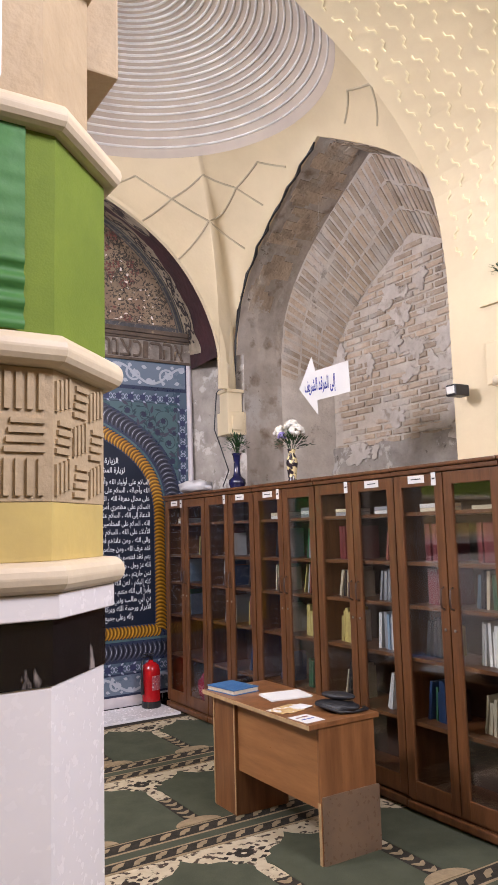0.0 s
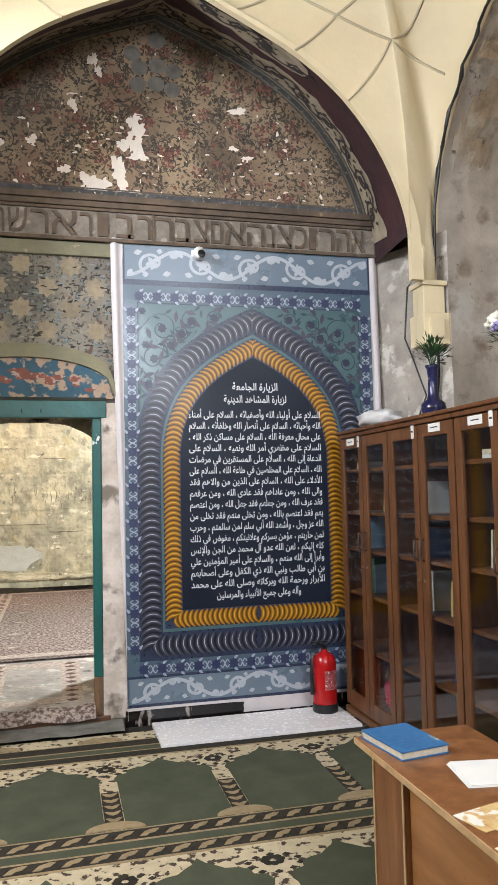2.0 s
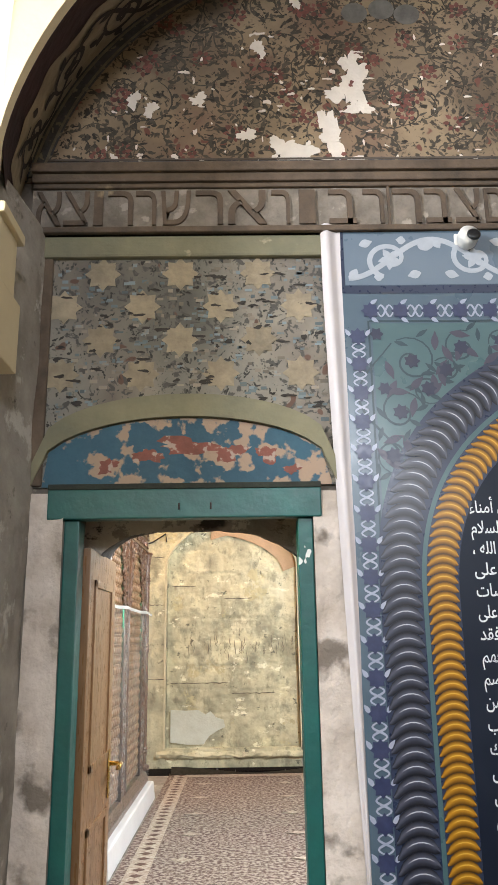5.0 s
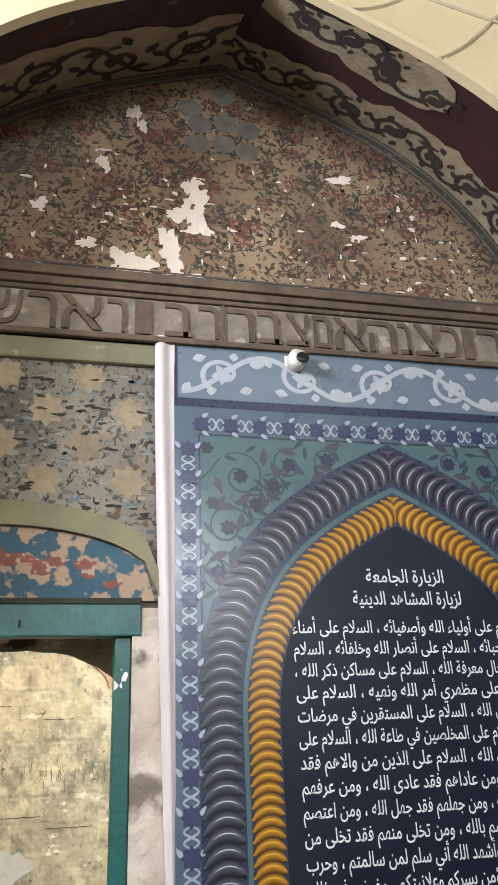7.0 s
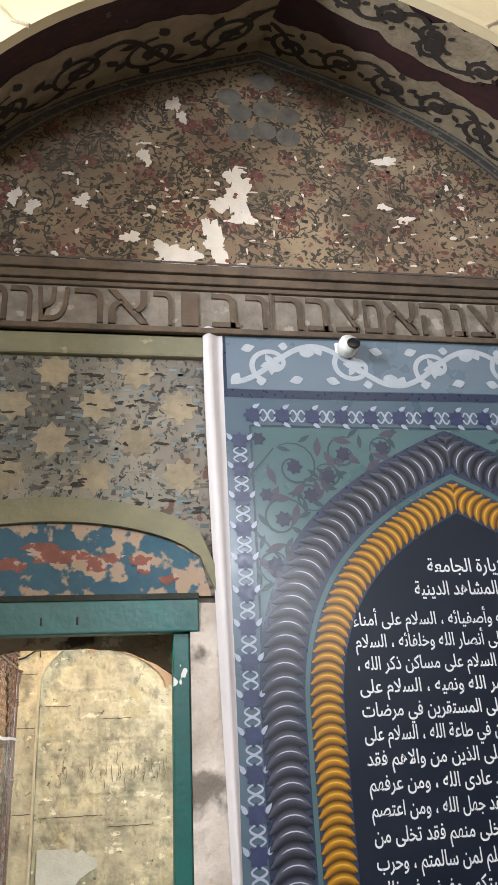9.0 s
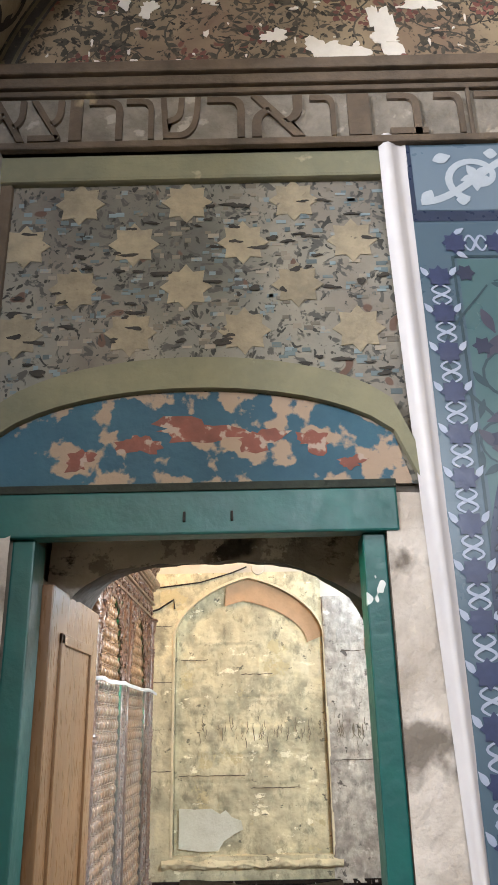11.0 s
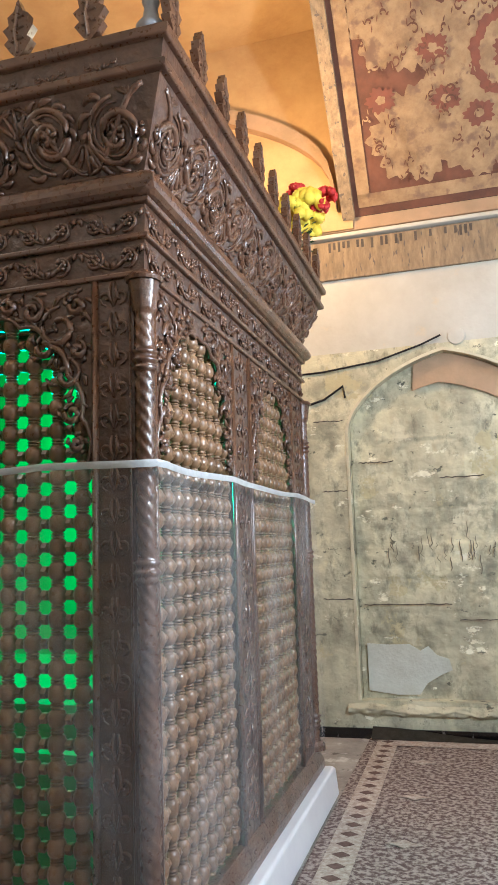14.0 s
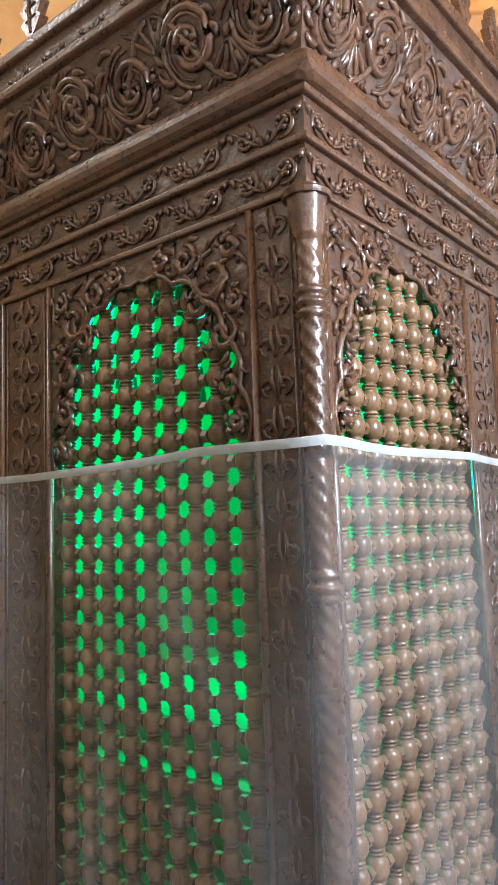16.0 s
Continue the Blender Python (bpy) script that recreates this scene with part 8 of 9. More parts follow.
# ---- rugs in the tomb room ----
def rug(x0, y0, x1, y1, z, label, bord=0.15):
    th = thing("rug", 0, 0, 0, label, "rug", "rugs in the tomb room")
    bm = bmesh.new()
    grid(bm, lambda u, v: Vector((x0 + (x1 - x0) * u, y0 + (y1 - y0) * v, z + 0.008 + 0.004 * noise.noise(Vector((u * 5 + x0, v * 9, 0))))), 16, 30)
    part("field", bm, rug_m, th, smooth=True)
    bm = bmesh.new()
    for a0, a1 in ((x0 + 0.07, x0 + 0.07 + bord), (x1 - 0.07 - bord, x1 - 0.07)):
        grid(bm, lambda u, v: Vector((a0 + (a1 - a0) * u, y0 + 0.07 + (y1 - y0 - 0.14) * v, z + 0.0145)), 2, 30)
    for a0, a1 in ((y0 + 0.07, y0 + 0.07 + bord), (y1 - 0.07 - bord, y1 - 0.07)):
        grid(bm, lambda u, v: Vector((x0 + 0.07 + bord + (x1 - x0 - 0.14 - 2 * bord) * v, a0 + (a1 - a0) * u, z + 0.0145)), 2, 20)
    part("border", bm, rug_border, th)
    n = int((y1 - y0) / 0.13)
    src = None
    for k in range(n):
        yy = y0 + 0.12 + 0.13 * k
        for cx_ in (x0 + 0.07 + bord / 2, x1 - 0.07 - bord / 2):
            if yy < y1 - 0.1:
                if src is None:
                    src = part("border_motif", flat(bmesh.new(), [(-0.045, 0), (0, -0.035), (0.045, 0), (0, 0.035)], 0.0145, 0.0165), rug_motif, th)
                    o = src
                else:
                    o = new("border_motif", src.data)
                    o.parent = th
                o.location = (cx_, yy, z)
    bm = bmesh.new()
    for k in range(int((y1 - y0) / 0.7)):
        for q in range(max(1, int((x1 - x0) / 0.8))):
            xx, yy = x0 + (x1 - x0) * (q + 0.5) / max(1, int((x1 - x0) / 0.8)), y0 + 0.55 + 0.7 * k
            flat(bm, [(xx + r_ * math.cos(t * 0.785), yy + r_ * 0.6 * math.sin(t * 0.785)) for t, r_ in zip(range(8), (0.09, 0.05, 0.09, 0.05) * 2)], z + 0.011, z + 0.0155)
    part("medallion", bm, rug_border, th)
    return th


rug(0.34, 8.32, 2.02, 12.98, RZ - 0.012, "faded red patterned rug with pale borders")
rug(2.06, 7.75, 2.90, 12.96, RZ - 0.010, "faded red patterned rug along the side wall")
rug(0.56, 6.86, 1.42, 8.30, RZ - 0.034, "worn reddish rug laid through the doorway")
rug(-2.85, 7.70, 0.30, 8.75, RZ - 0.010, "faded red patterned rug before the enclosure")
# fold of the doorway rug hanging over the sill
bm = bmesh.new()
grid(bm, lambda u, v: Vector((0.56 + 0.86 * u, 6.86 - 0.11 * math.sin(v * 1.5) - 0.01 * math.sin(u * 9), RZ - 0.022 - 0.085 * (1 - math.cos(v * 1.5)) + 0.006 * math.sin(u * 14))), 24, 8)
tagged(part("rug_edge", bm, rug_m, smooth=True), "worn reddish rug edge hanging over the sill", "rug")
# raised fold at the far wall
bm = bmesh.new()
grid(bm, lambda u, v: Vector((0.36 + 1.55 * u, WALL_Y - 0.03 - 0.10 * v, RZ + 0.07 * (1 - v) * (0.5 + 0.5 * math.cos(u * 5)) + 0.005)), 30, 4)
tagged(part("rug_edge", bm, carpet_dark, smooth=True), "dark rug end turned up at the wall", "rug")

# fluorescent tube added out of view on the side wall to light the enclosure
tl = thing("tube_lamp", 2.86, 9.0, 2.95, "added white fluorescent tube lamp, unseen on the side wall", "lamp")
bm = bmesh.new()
tube(bm, [(-0.03, -0.55, 0), (-0.03, 0.55, 0)], 0.016, 10)
part("tube", bm, glow("tube_glow", (0.92, 0.97, 1.0), 12.0), tl, smooth=True)
part("housing", boxed(0.0, -0.6, -0.03, 0.058, 0.6, 0.03, bevel=0.008), shell_white, tl)
# ---- carved enclosure of the tomb ----
TX0, TX1, TY0, TY1 = -2.06, 0.235, 9.19, 11.52
TB, TT = 0.46, 2.50                     # lattice foot and top of the posts
tomb = thing("tomb_enclosure", (TX0 + TX1) / 2, (TY0 + TY1) / 2, RZ, "carved dark wooden tomb enclosure with turned lattice and plastic wrap", "tomb")
TO = Vector(((TX0 + TX1) / 2, (TY0 + TY1) / 2, RZ))


def tpart(name, bm, m, label="", smooth=False, parent=None):
    """A part given in world metres."""
    for v in bm.verts:
        v.co -= TO
    return part(name, bm, m, parent or tomb, label, smooth)


def face_s(a, z, lift=0.0):
    """a runs west from the near corner along the south face."""
    return Vector((TX1 - a, TY0 - lift, z))


def face_e(a, z, lift=0.0):
    return Vector((TX1 + lift, TY0 + a, z))


def ring_band(name, z0, z1, out0, out1, m=shrine_wood, label="", bevel=0.0, thick=0.12):
    """A moulding that runs round the four sides; out0, out1: how far it stands out below and above."""
    bm = bmesh.new()
    loops = []
    for o, z in ((out0 - thick, z0), (out0, z0), (out1, z1), (out1 - thick, z1)):
        loops.append([bm.verts.new((x, y, z)) for x, y in ((TX0 - o, TY0 - o), (TX1 + o, TY0 - o), (TX1 + o, TY1 + o), (TX0 - o, TY1 + o))])
    for i in range(4):
        a, b_ = loops[i], loops[(i + 1) % 4]
        for k in range(4):
            bm.faces.new((a[k], a[(k + 1) % 4], b_[(k + 1) % 4], b_[k]))
    if bevel:
        es = [e for e in bm.edges if abs(e.verts[0].co.z - e.verts[1].co.z) < 1e-5]
        bmesh.ops.bevel(bm, geom=es, offset=bevel, segments=3, affect="EDGES", profile=0.5)
    bmesh.ops.recalc_face_normals(bm, faces=bm.faces)
    return tpart(name, bm, m, label)


white_wrap = mat("white_marble_step", (0.78, 0.78, 0.79), (0.70, 0.70, 0.72), scale=3, rough=0.35, bump=0.05)
ring_band("marble_step", RZ, RZ + 0.17, 0.10, 0.085, white_wrap, "white marble step round the foot", 0.015)
ring_band("plinth", RZ + 0.17, TB - 0.06, 0.035, 0.035, bevel=0.006)
ring_band("plinth_moulding", TB - 0.06, TB, 0.035, 0.005, bevel=0.005)
f1 = ring_band("lower_frieze", 2.515, 2.625, -0.005, 0.0, carved_ground)
ring_band("moulding", 2.50, 2.518, 0.012, 0.012, bevel=0.005)
ring_band("moulding", 2.622, 2.642, 0.018, 0.018, bevel=0.006)
f2 = ring_band("upper_frieze", 2.64, 2.745, 0.0, 0.004, carved_ground)
ring_band("moulding", 2.742, 2.76, 0.02, 0.025, bevel=0.005)
roll = ring_band("roll_moulding", 2.758, 2.845, 0.055, 0.055, bevel=0.035, label="thick rounded wooden moulding")
cove = ring_band("cove", 2.845, 3.12, 0.0, 0.11, carved_ground, label="flaring cove carved with scrolls")
ring_band("moulding", 3.115, 3.145, 0.135, 0.14, bevel=0.008)
f4 = ring_band("crown_frieze", 3.145, 3.215, 0.115, 0.13, carved_ground)
ring_band("crown_edge", 3.213, 3.25, 0.15, 0.155, bevel=0.008)
tpart("roof_board", boxed(TX0 + 0.02, TY0 + 0.02, 3.16, TX1 - 0.02, TY1 - 0.02, 3.19), shrine_wood)

LS, LE = TX1 - TX0, TY1 - TY0


def carve(pathpts, face, lift, r, bm, tilt=0.0, z0=0.0):
    tube(bm, [face(a, z, lift + tilt * (z - z0)) for a, z in pathpts], [r * (0.45 + 0.55 * math.sin(math.pi * i / (len(pathpts) - 1))) for i in range(len(pathpts))], 5)


def scroll_frieze(face, length, z0, z1, lift, per, parent, r=0.008, tilt=0.0):
    """A running carved scroll with leaves and small rosettes."""
    bm = bmesh.new()
    n = int(length / per)
    zc, h = (z0 + z1) / 2, (z1 - z0)
    for k in range(n):
        a0 = length * (k + 0.5) / n
        s = 1 if k % 2 else -1
        carve([(a0 + a, zc + b) for a, b in spiral(0, 0, h * 0.40, 1.25, s * 1.57 + 0.4, s, 16)], face, lift, r, bm, tilt, z0)
        carve([(a0 + per * (-0.5 + i / 8), zc - s * h * 0.36 * math.cos(math.pi * (i / 8 - 0.0) * 1.0) * (1 if i < 9 else 1)) for i in range(9)], face, lift, r * 0.9, bm, tilt, z0)
        for q in range(6):
            ang = q * 1.047
            carve([(a0 + 0.10 * h * math.cos(ang), zc + 0.10 * h * math.sin(ang)), (a0 + 0.17 * h * math.cos(ang), zc + 0.17 * h * math.sin(ang)), (a0 + 0.22 * h * math.cos(ang), zc + 0.22 * h * math.sin(ang))], face, lift + 0.003, r * 1.1, bm, tilt, z0)
        for q in (-1, 1):
            carve([(a0 + q * per * 0.34, zc + s * q * h * 0.05), (a0 + q * per * 0.40, zc + s * q * h * 0.22), (a0 + q * per * 0.46, zc + s * q * h * 0.34)], face, lift, r * 1.5, bm, tilt, z0)
    tpart("carved_scroll", bm, shrine_wood, smooth=True, parent=parent)


for face, ln in ((face_s, LS), (face_e, LE)):
    scroll_frieze(face, ln, 2.525, 2.62, 0.0, 0.12, None)
    scroll_frieze(face, ln, 2.645, 2.74, 0.003, 0.12, None)
    scroll_frieze(face, ln, 3.15, 3.21, 0.118, 0.09, None, 0.005)
    # tall acanthus scrolls in the cove
    bm = bmesh.new()
    n = 10
    t_ = 0.11 / 0.275
    for k in range(n):
        bm = bmesh.new()
        a0, s = (ln + 0.10) * (k + 0.5) / n - 0.05, 1 if k % 2 else -1
        cz = 2.983 + 0.012 * s
        put = lambda pts, r, up=0.0: carve(pts, face, up, r, bm, t_, 2.845)
        # S-stem into the next scroll, the scroll itself and its inner curl
        put([(a0 + ln / n * (i / 12 - 0.5), 2.985 - s * 0.115 * math.cos(math.pi * i / 12)) for i in range(13)], 0.013)
        put(spiral(a0, cz, 0.108, 1.9, -1.57 * s, s, 34), 0.015, 0.002)
        put(spiral(a0, cz, 0.090, 1.6, -1.57 * s + 0.2, s, 28), 0.007, 0.003)
        put(spiral(a0, cz, 0.112, 0.55, -1.57 * s + 0.5 * s, s, 20), 0.008, 0.001)
        put([(a0 + ln / n * (i / 12 - 0.5), 2.985 - s * 0.095 * math.cos(math.pi * i / 12) - 0.01 * s) for i in range(13)], 0.007, 0.002)
        # acanthus lobes springing from the outside of the scroll
        for q in range(9):
            ang = -1.57 * s + s * (0.35 + 0.52 * q)
            r0, l_ = 0.104 - 0.004 * q, 0.066 - 0.003 * q
            base = (a0 + r0 * math.cos(ang), cz + r0 * math.sin(ang))
            pts = []
            for i in range(6):
                th = ang + s * (0.15 + 0.22 * i)
                pts.append((base[0] + l_ * i / 5 * math.cos(th), min(3.108, max(2.858, base[1] + l_ * i / 5 * math.sin(th)))))
            put(pts, 0.0135, 0.001)
        # flower in the eye of the scroll
        for q in range(5):
            ang = q * 1.257 + 0.3 * k
            put([(a0 + d * math.cos(ang), cz + d * math.sin(ang)) for d in (0.006, 0.018, 0.032)], 0.011, 0.006)
        # palmette fillers between scrolls
        for q in (-2, -1, 0, 1, 2):
            put([(a0 + ln / n * 0.5 + 0.011 * q * i, 2.985 + s * (0.02 + 0.024 * i * (1 - 0.12 * abs(q)))) for i in range(5)], 0.0105, 0.001)
            put([(a0 - ln / n * 0.28 + 0.008 * q * i, 2.985 - s * (0.085 + 0.009 * i)) for i in range(4)], 0.008, 0.001)
        tpart("carved_acanthus", bm, shrine_wood, smooth=True, parent=cove)

# posts, spandrels and lattice, bay by bay
BAY = 1.09


def post(face, a0, a1, deep=0.05):
    bm = bmesh.new()
    p, q = face(a0, TB, 0.0), face(a1, TT, -deep)
    box(bm, min(p.x, q.x), min(p.y, q.y), TB, max(p.x, q.x), max(p.y, q.y), TT, 0.004)
    tpart("post", bm, carved_ground)
    bm = bmesh.new()
    ac = (a0 + a1) / 2
    w = (a1 - a0)
    for k in range(20):
        z = TB + 0.08 + k * 0.10
        for s in (-1, 1):
            carve([(ac + s * w * 0.17 + a, z + b) for a, b in spiral(0, 0, min(0.035, w * 0.18), 1.1, -1.57, s, 10)], face, 0.001, 0.007, bm)
            carve([(ac, z - 0.03), (ac + s * w * 0.10, z + 0.01), (ac + s * w * 0.05, z + 0.05)], face, 0.001, 0.008, bm)
    for s in (-1, 1):
        carve([(ac + s * w * 0.40, TB + 0.02), (ac + s * w * 0.40, TT - 0.02)], face, 0.001, 0.009, bm)
    tpart("post_carving", bm, shrine_wood, smooth=True)


def cusped(ac, half, z0, apex, n=5):
    """Right half of a cusped arch outline, from the foot up to the tip."""
    pts = []
    for k in range(n):
        for i in range(6):
            u0, u1 = k / n, (k + 1) / n
            f = i / 6
            u = u0 + (u1 - u0) * f
            th = u * math.pi / 2
            bulge = 0.022 * math.sin(math.pi * f)
            x = half * (math.cos(th) ** 0.85) + bulge * math.cos(th)
            z = z0 + (apex - z0) * (math.sin(th) ** 1.0) + bulge * math.sin(th)
            pts.append((x, z))
    pts.append((0.0, apex + 0.02))
    return [(ac + x, z) for x, z in pts]


bead_bm = bmesh.new()
lathe(bead_bm, [(0.014, -0.0375), (0.0215, -0.035), (0.0215, -0.031), (0.015, -0.028), (0.023, -0.024), (0.0285, -0.013), (0.0300, 0.0), (0.0285, 0.013), (0.023, 0.024), (0.015, 0.028), (0.0215, 0.031), (0.0215, 0.035), (0.014, 0.0375)], 0, 0, 0, 10)
bead_wood = mat("turned_bead_wood", (0.24, 0.135, 0.068), (0.15, 0.08, 0.04), scale=8, rough=0.3, bump=0.05, jitter=0.15)
bead0 = part("bead", bead_bm, bead_wood, tomb, smooth=True)
bead_used = 0
bead_src = [(v.co.copy()) for v in bead0.data.vertices]
bead_faces = [tuple(p.vertices) for p in bead0.data.polygons]
PX, PZ = 0.0862, 0.0753


def lattice(face, a0, a1, nearest):
    global bead_used
    n = round((a1 - a0) / PX)
    rows = int((TT - 0.06 - TB) / PZ)
    verts, faces = [], []
    rods = bmesh.new()
    for j in range(rows):
        z = TB + 0.02 + PZ * (j + 0.5)
        tube(rods, [face(a0, z, -0.03), face(a1, z, -0.03)], 0.0075, 5)
        for i in range(n):
            c = face(a0 + (a1 - a0) * (i + 0.5) / n, z, -0.03)
            if nearest and bead_used < 300:
                b_ = bead0 if bead_used == 0 else new("bead", bead0.data)
                b_.parent = tomb
                b_.location = c - TO
                bead_used += 1
            else:
                o = len(verts)
                verts += [tuple(v + c - TO) for v in bead_src]
                faces += [tuple(o + k for k in f) for f in bead_faces]
        # square collars between neighbouring beads
        for i in range(n + 1):
            c = face(a0 + (a1 - a0) * i / n, z, -0.03)
            lathe_r = 0.018
            tube(rods, [c + Vector((0, 0, -0.001)) - (face(1, 0) - face(0, 0)) * 0.009, c + (face(1, 0) - face(0, 0)) * 0.009], lathe_r, 6)
    tpart("dowel_grid", rods, bead_wood)
    if verts:
        me = bpy.data.meshes.new("bead")
        me.from_pydata(verts, [], faces)
        for p in me.polygons:
            p.use_smooth = True
        me.materials.append(bead_wood)
        ob = new("bead", me)
        ob.parent = tomb
        tagged(ob, kind="stuff")


for face, bays, name in ((face_s, 2, "s"), (face_e, 2, "e")):
    post(face, 0.04, 0.185) if face is face_s else post(face, 0.03, 0.066)
    for k in range(bays):
        a0 = 0.195 + BAY * k if face is face_s else 0.085 + BAY * k
        a1 = a0 + 0.80
        if face is face_e:
            a0, a1 = 0.075 + BAY * k, 0.075 + BAY * k + 0.80
        ac = (a0 + a1) / 2
        lattice(face, a0, a1, k == 0)
        # carved spandrel board with the cusped opening
        for s in (-1, 1):
            half = [(ac + s * (x - ac), z) for x, z in cusped(ac, (a1 - a0) / 2 - 0.015, 1.90, 2.40)]
            edge_ = ac + s * ((a1 - a0) / 2 + 0.004)
            outl = [(edge_, 1.90)] + half + [(ac, TT + 0.014), (edge_, TT + 0.014)]
            bm = bmesh.new()
            lo_ = [bm.verts.new(face(a, z, -0.016)) for a, z in outl]
            hi_ = [bm.verts.new(face(a, z, 0.0)) for a, z in outl]
            bm.faces.new(hi_)
            for e in range(len(outl)):
                bm.faces.new((lo_[e], lo_[(e + 1) % len(outl)], hi_[(e + 1) % len(outl)], hi_[e]))
            bmesh.ops.recalc_face_normals(bm, faces=bm.faces)
            sp = tpart("spandrel", bm, carved_ground)
            bm = bmesh.new()
            carve([(x, z) for x, z in half], face, 0.002, 0.012, bm)
            cx_ = ac + s * (a1 - a0) * 0.36
            for (ox, oz, r_, h_) in ((0, 2.36, 0.075, 1), (0.03, 2.20, 0.05, -1), (-0.10, 2.43, 0.045, -1), (0.05, 2.07, 0.035, 1), (0.065, 2.43, 0.035, 1), (-0.19, 2.455, 0.03, 1), (-0.05, 2.30, 0.04, 1), (0.07, 2.28, 0.03, -1), (0.065, 1.97, 0.025, -1)):
                carve([(cx_ + s * ox + a, oz + b) for a, b in spiral(0, 0, r_, 1.4, 1.57, h_ * s, 18)], face, 0.002, 0.014, bm)
                for q in range(5):
                    ang = q * 1.25 + ox * 20
                    carve([(cx_ + s * ox + r_ * math.cos(ang), oz + r_ * math.sin(ang)), (cx_ + s * ox + r_ * 1.35 * math.cos(ang + 0.25), oz + r_ * 1.35 * math.sin(ang + 0.25)), (cx_ + s * ox + r_ * 1.6 * math.cos(ang + 0.6), oz + r_ * 1.6 * math.sin(ang + 0.6))], face, 0.002, 0.010, bm)
            tpart("carved_leaves", bm, shrine_wood, smooth=True, parent=sp)
        nxt = a1 + 0.04
        last = (LS if face is face_s else LE)
        if k == 0:
            post(face, a1 + 0.016, a1 + 0.274)
        else:
            post(face, a1 + 0.016, last - 0.02)
        # frame strips beside the lattice
        for a in (a0 - 0.018, a1 + 0.018):
            bm = bmesh.new()
            tube(bm, [face(a, TB, 0.0), face(a, TT, 0.0)], 0.012, 6)
            tpart("bead_strip", bm, shrine_wood, smooth=True)


def twisted(x, y, name="corner_column"):
    bm = bmesh.new()

    def f(u, v):
        z = TB + (TT - TB) * v
        th = 2 * math.pi * u
        r = 0.030 + 0.0035 * math.sin(5 * th + z * 150)
        for zc in (0.62, 1.56, 2.22):
            if abs(z - zc) < 0.03:
                r = 0.038 + 0.006 * math.cos((z - zc) * 210)
        if z > 2.38:
            r = 0.036 + 0.016 * (z - 2.38) / 0.12 + 0.003 * math.sin(8 * th)
        return Vector((x + r * math.cos(th), y + r * math.sin(th), z))

    grid(bm, f, 20, 260)
    bmesh.ops.remove_doubles(bm, verts=bm.verts, dist=0.0003)
    c = tpart(name, bm, shrine_wood, "twisted rope-turned corner column", smooth=True)
    bm = bmesh.new()
    lathe(bm, [(0.0, 0), (0.058, 0), (0.062, 0.012), (0.05, 0.024), (0.0, 0.024)], x, y, TT - 0.022, 18)
    tpart("capital", bm, shrine_wood, parent=c)
    bm = bmesh.new()
    lathe(bm, [(0.0, 0), (0.06, 0), (0.06, 0.03), (0.045, 0.05), (0.0, 0.05)], x, y, TB, 18)
    tpart("base", bm, shrine_wood, parent=c)


twisted(TX1 - 0.008, TY0 + 0.008)
twisted(TX1 - 0.008, TY1 - 0.008)
twisted(TX0 + 0.008, TY0 + 0.008)
# backs that close the far sides
tpart("back_board", boxed(TX0, TY1 - 0.03, TB, TX1 - 0.05, TY1, TT), shrine_wood)
tpart("back_board", boxed(TX0, TY0 + 0.05, TB, TX0 + 0.03, TY1 - 0.03, TT), shrine_wood)

# finials along the crown
fin_bm = bmesh.new()
out = [(0.0, 0.0), (0.02, 0.02), (0.045, 0.06), (0.03, 0.075), (0.05, 0.11), (0.03, 0.125), (0.035, 0.155), (0.015, 0.17), (0.0, 0.215)]
prism(fin_bm, out + [(-a, b) for a, b in out[-2:0:-1]], 0.03, (0, 1.15, 0), (0, 0, 1), (-0.015, 0, 0), (1, 0, 0))
for s in (-1, 1):
    tube(fin_bm, [(0.015 * s, 0, 0.02), (0.018 * s, 0.01, 0.10), (0.015 * s, 0, 0.20)], 0.006, 5)
    for q in (0.06, 0.10, 0.14):
        tube(fin_bm, [(0.016 * s, 0, q - 0.02), (0.016 * s, 0.025, q), (0.016 * s, -0.025, q + 0.01)], 0.004, 4)
fin0 = part("finial", fin_bm, shrine_wood, tomb, "carved leaf-shaped finial")
spots_ = [(TX1 + 0.13, TY0 - 0.06 + 0.262 * k, 0.0) for k in range(10)] + [(TX1 - 0.12 - 0.262 * k, TY0 - 0.13, math.pi / 2) for k in range(9)]
for k, (x, y, rz_) in enumerate(spots_):
    o = fin0 if k == 0 else new("finial", fin0.data)
    o.parent = tomb
    o.matrix_basis = Matrix.Translation(Vector((x, y, 3.248)) - TO) @ Matrix.Rotation(rz_, 4, "Z")
# warm bulbs and a small pot on the crown
fairy = glow("warm_bulb_glow", (1.0, 0.82, 0.5), 30.0)
for k in range(5):
    x = TX1 - 0.20 - 0.30 * k
    th = thing("crown_bulb", x, TY0 + 0.0, 3.25, "small warm bulb on the crown of the enclosure", "lamp", "bulbs on the crown")
    bm = bmesh.new()
    lathe(bm, [(0.0, 0.02), (0.02, 0.03), (0.026, 0.05), (0.018, 0.075), (0.0, 0.08)], 0, 0, 0, 10)
    part("bulb", bm, fairy, th, smooth=True)
    bm = bmesh.new()
    lathe(bm, [(0.0, -0.06), (0.016, -0.06), (0.016, 0.03), (0.0, 0.03)], 0, 0, 0, 10)
    part("socket", bm, shell_white, th)
pot = thing("corner_pot", TX1 + 0.06, TY0 - 0.06, 3.25, "small grey glazed pot on the corner of the crown", "pot")
bm = bmesh.new()
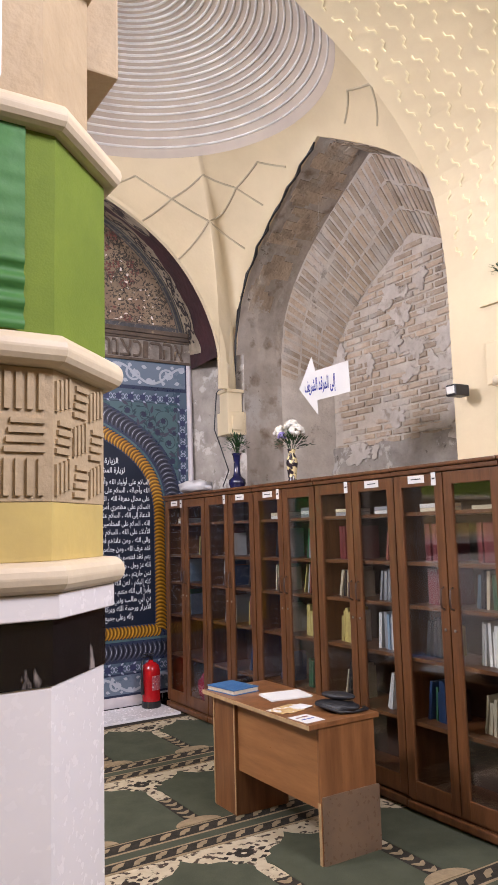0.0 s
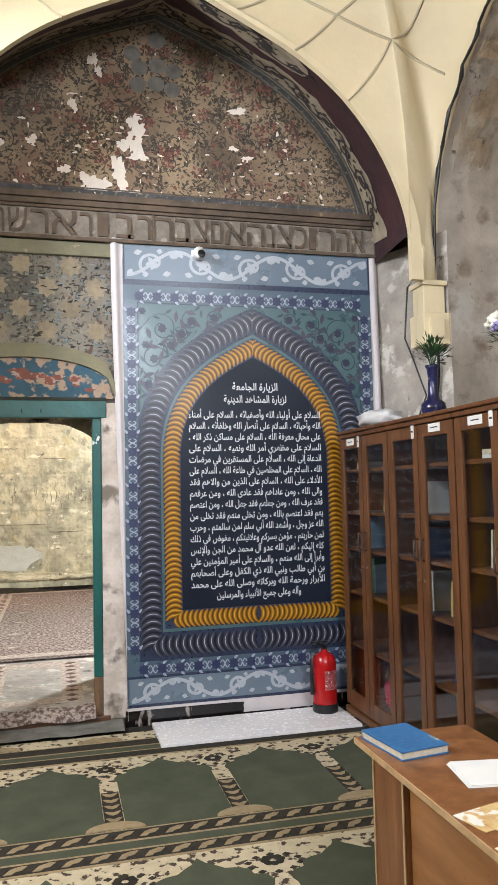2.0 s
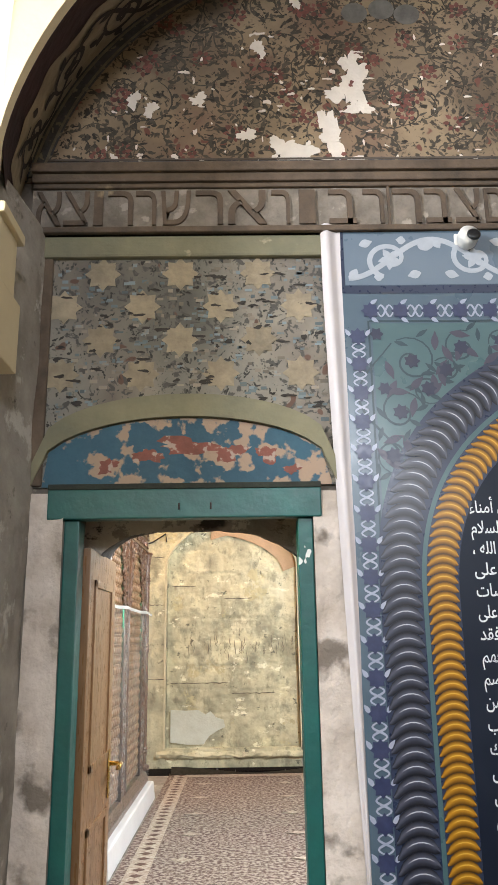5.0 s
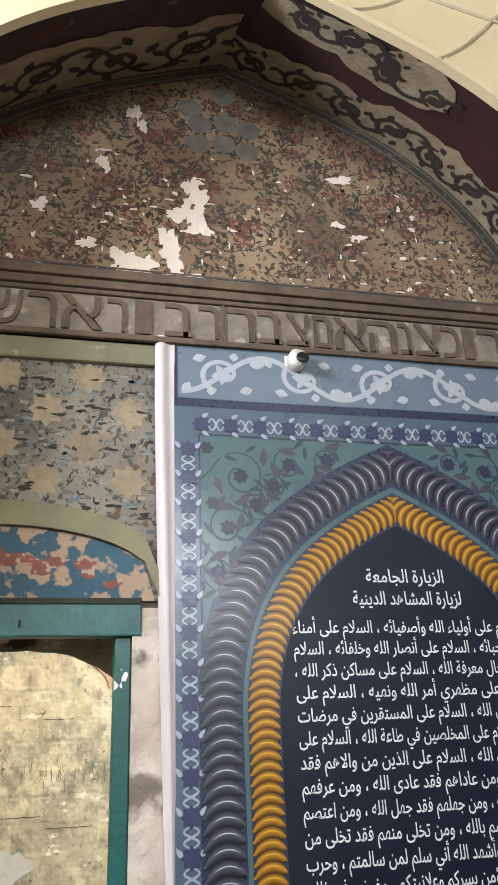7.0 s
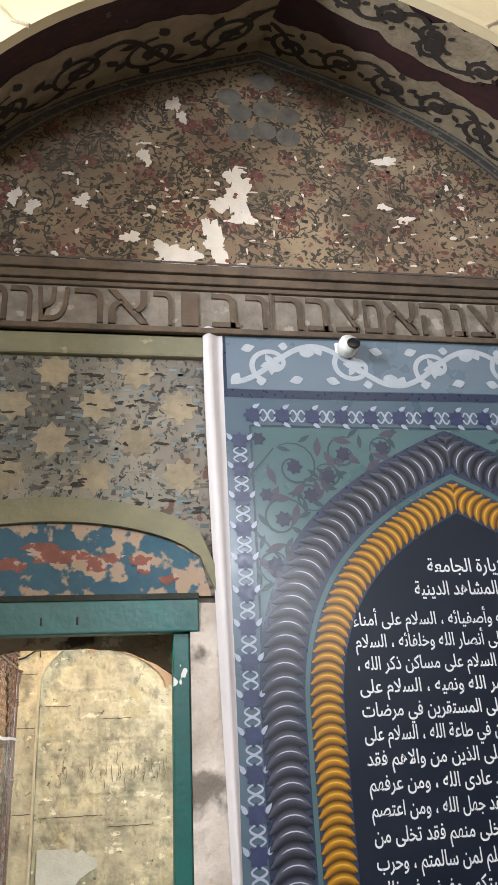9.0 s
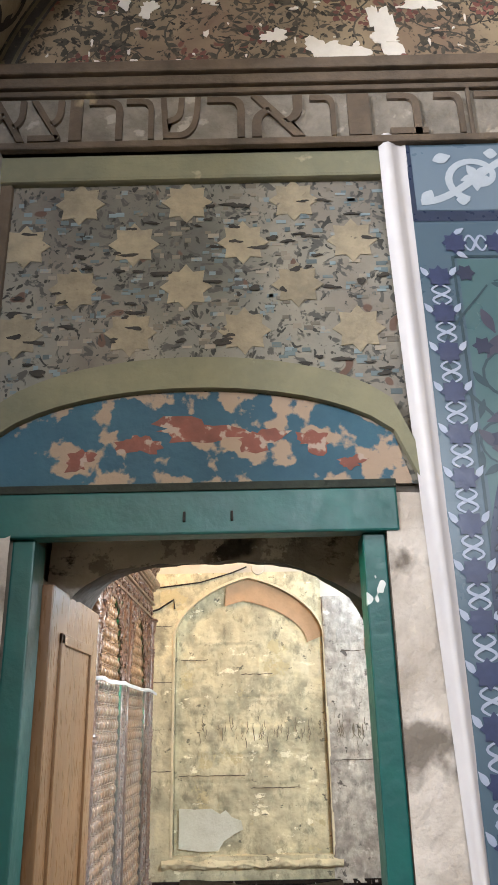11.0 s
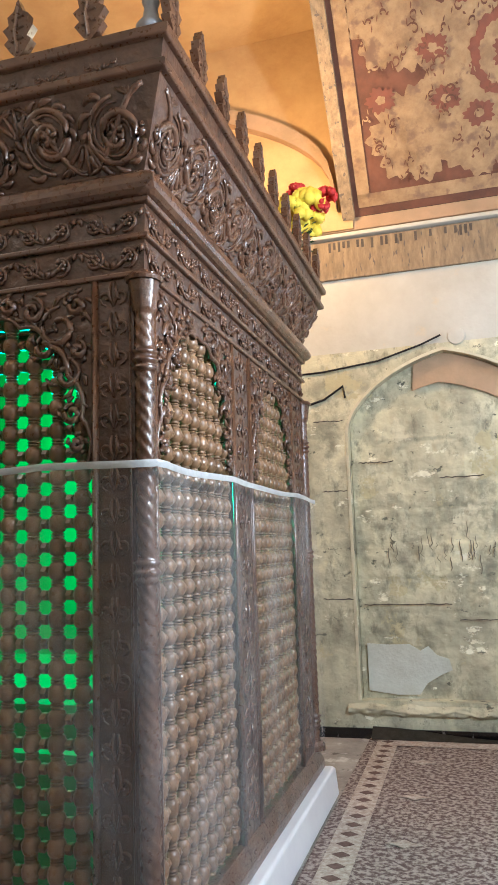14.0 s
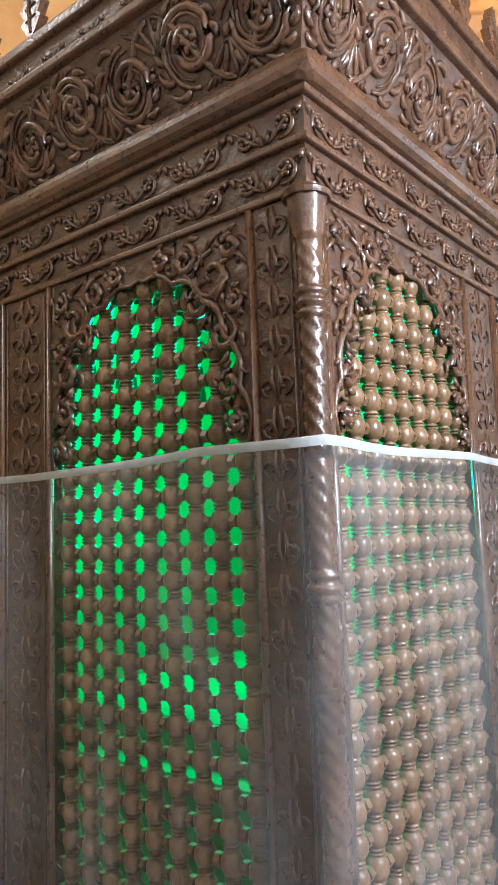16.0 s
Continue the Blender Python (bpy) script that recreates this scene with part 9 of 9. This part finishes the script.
lathe(bm, [(0.0, 0.0), (0.04, 0.0), (0.055, 0.03), (0.05, 0.06), (0.028, 0.09), (0.022, 0.13), (0.03, 0.15), (0.0, 0.15)], 0, 0, 0, 18)
part("body", bm, fan_grey, pot, smooth=True)

# artificial flowers at the far corner of the crown
yel_petal = mat("yellow_petal", (0.9, 0.74, 0.07), (0.82, 0.60, 0.05), scale=20, rough=0.6)
red_petal = mat("red_petal", (0.62, 0.03, 0.02), (0.45, 0.02, 0.02), scale=20, rough=0.6)
vase(0.22, 11.32, 3.19, [(0.0, 0), (0.05, 0), (0.06, 0.05), (0.05, 0.12), (0.04, 0.16), (0.05, 0.20)], fan_grey, "yellow and red artificial flowers on the enclosure",
     [(0.05, -0.05, 0.20, 0.12, yel_petal), (0.13, 0.0, 0.27, 0.12, yel_petal), (0.02, 0.08, 0.30, 0.11, yel_petal), (0.15, 0.05, 0.17, 0.10, yel_petal), (0.08, 0.0, 0.37, 0.065, red_petal), (0.25, 0.04, 0.33, 0.07, red_petal), (0.22, 0.0, 0.25, 0.06, red_petal)], 9, 0.2, 0.32)

# plastic wrap round the lower part, with its folded hem
film = bpy.data.materials.new("clear_plastic_film")
film.use_nodes = True
_nt = film.node_tree
_b = _nt.nodes["Principled BSDF"]
_b.inputs["Base Color"].default_value = (0.66, 0.67, 0.68, 1)
_b.inputs["Roughness"].default_value = 0.16
_b.inputs["Alpha"].default_value = 0.26
_g = _nt.nodes.new("ShaderNodeNewGeometry")
_n = _nt.nodes.new("ShaderNodeTexNoise")
_n.inputs["Scale"].default_value = 3.2
_n.inputs["Detail"].default_value = 7
_mp = _nt.nodes.new("ShaderNodeMapping")
_mp.inputs["Scale"].default_value = (1.6, 1.6, 0.5)
_nt.links.new(_g.outputs["Position"], _mp.inputs[0])
_nt.links.new(_mp.outputs[0], _n.inputs["Vector"])
_r = _nt.nodes.new("ShaderNodeMapRange")
_r.inputs[1].default_value, _r.inputs[2].default_value, _r.inputs[3].default_value, _r.inputs[4].default_value = 0.36, 0.70, 0.05, 0.21
_nt.links.new(_n.outputs[0], _r.inputs[0])
_nt.links.new(_r.outputs[0], _b.inputs["Alpha"])
_bp = _nt.nodes.new("ShaderNodeBump")
_bp.inputs["Strength"].default_value, _bp.inputs["Distance"].default_value = 0.5, 0.05
_nt.links.new(_n.outputs[0], _bp.inputs["Height"])
_nt.links.new(_bp.outputs[0], _b.inputs["Normal"])
wrap = thing("plastic_wrap", TX1, TY0, RZ, "clear wrinkled plastic film wrapped round the enclosure", "plastic film")
WO = Vector((TX1, TY0, RZ))
TOPZ = 1.905


def wrap_point(u, v):
    """u runs along the south face, round the corner and along the east face."""
    L = LS + LE
    s = u * L
    wob = 0.006 * math.sin(s * 9 + v * 7) + 0.005 * math.sin(s * 21 - v * 11) * (1 - v) + 0.014 * noise.noise(Vector((s * 2.5, v * 4, 3)))
    sag = -0.014 * abs(math.sin(s * 2.9 + 0.6)) * v
    z = RZ + 0.20 + (TOPZ - RZ - 0.20 + sag) * v
    o = 0.052 + wob
    if s < LS:
        return Vector((TX0 + s + (o if s > LS - 0.001 else 0), TY0 - o, z)) - WO
    return Vector((TX1 + o, TY0 + (s - LS), z)) - WO


bm = bmesh.new()
L_ = LS + LE
us_ = sorted([LS * i / 60 / L_ for i in range(60)] + [(LS - 0.0005) / L_, (LS + 0.0005) / L_] + [(LS + LE * i / 60) / L_ for i in range(1, 61)])
vsx = [[bm.verts.new(wrap_point(u, j / 30)) for j in range(31)] for u in us_]
for a, b_ in zip(vsx, vsx[1:]):
    for j in range(30):
        bm.faces.new((a[j], b_[j], b_[j + 1], a[j + 1]))
sheet_ob = part("film_sheet", bm, film, wrap, smooth=True)
hem = mat("folded_white_hem", (0.50, 0.51, 0.51), (0.40, 0.41, 0.41), scale=14, rough=0.35, bump=0.2, bscale=30)
bm = bmesh.new()
pts = [wrap_point(u, 1.0) for u in us_]
prev = None
for p, u in zip(pts, us_):
    d = Vector((0, -1, 0)) if u * L_ < LS else Vector((1, 0, 0))
    row = [bm.verts.new(p + d * 0.003 + Vector((0, 0, 0.004))), bm.verts.new(p + d * 0.006 - Vector((0, 0, 0.006))), bm.verts.new(p + d * 0.003 - Vector((0, 0, 0.019)))]
    if prev:
        for k in range(2):
            bm.faces.new((prev[k], row[k], row[k + 1], prev[k + 1]))
    prev = row
part("hem", bm, hem, wrap, "folded white hem of the film", smooth=True)

# the covered tomb inside
inner_green = mat("green_velvet_cover", (0.03, 0.34, 0.09), (0.02, 0.26, 0.06), scale=5, rough=0.8, bump=0.1)
gr = thing("cenotaph", -0.92, 10.38, RZ, "green cloth covered cenotaph inside the lattice", "cenotaph")
part("body", boxed(-0.75, -0.75, 0.0, 0.75, 0.75, 0.72, bevel=0.03), inner_green, gr)
part("lid", boxed(-0.65, -0.65, 0.72, 0.65, 0.65, 0.88, bevel=0.06), inner_green, gr)
bm = bmesh.new()
lining = thing("lining", -0.92, 10.36, RZ, "green cloth hung inside the enclosure", "cloth")
bm = bmesh.new()
grid(bm, lambda u, v: Vector((-1.0 + 2.05 * u, 0.95 + 0.02 * math.sin(u * 40), 0.3 + 2.55 * v)), 60, 4)
grid(bm, lambda u, v: Vector((-1.02 + 0.02 * math.sin(u * 40), -0.9 + 1.85 * u, 0.3 + 2.55 * v)), 60, 4)
part("hanging", bm, inner_green, lining, smooth=True)
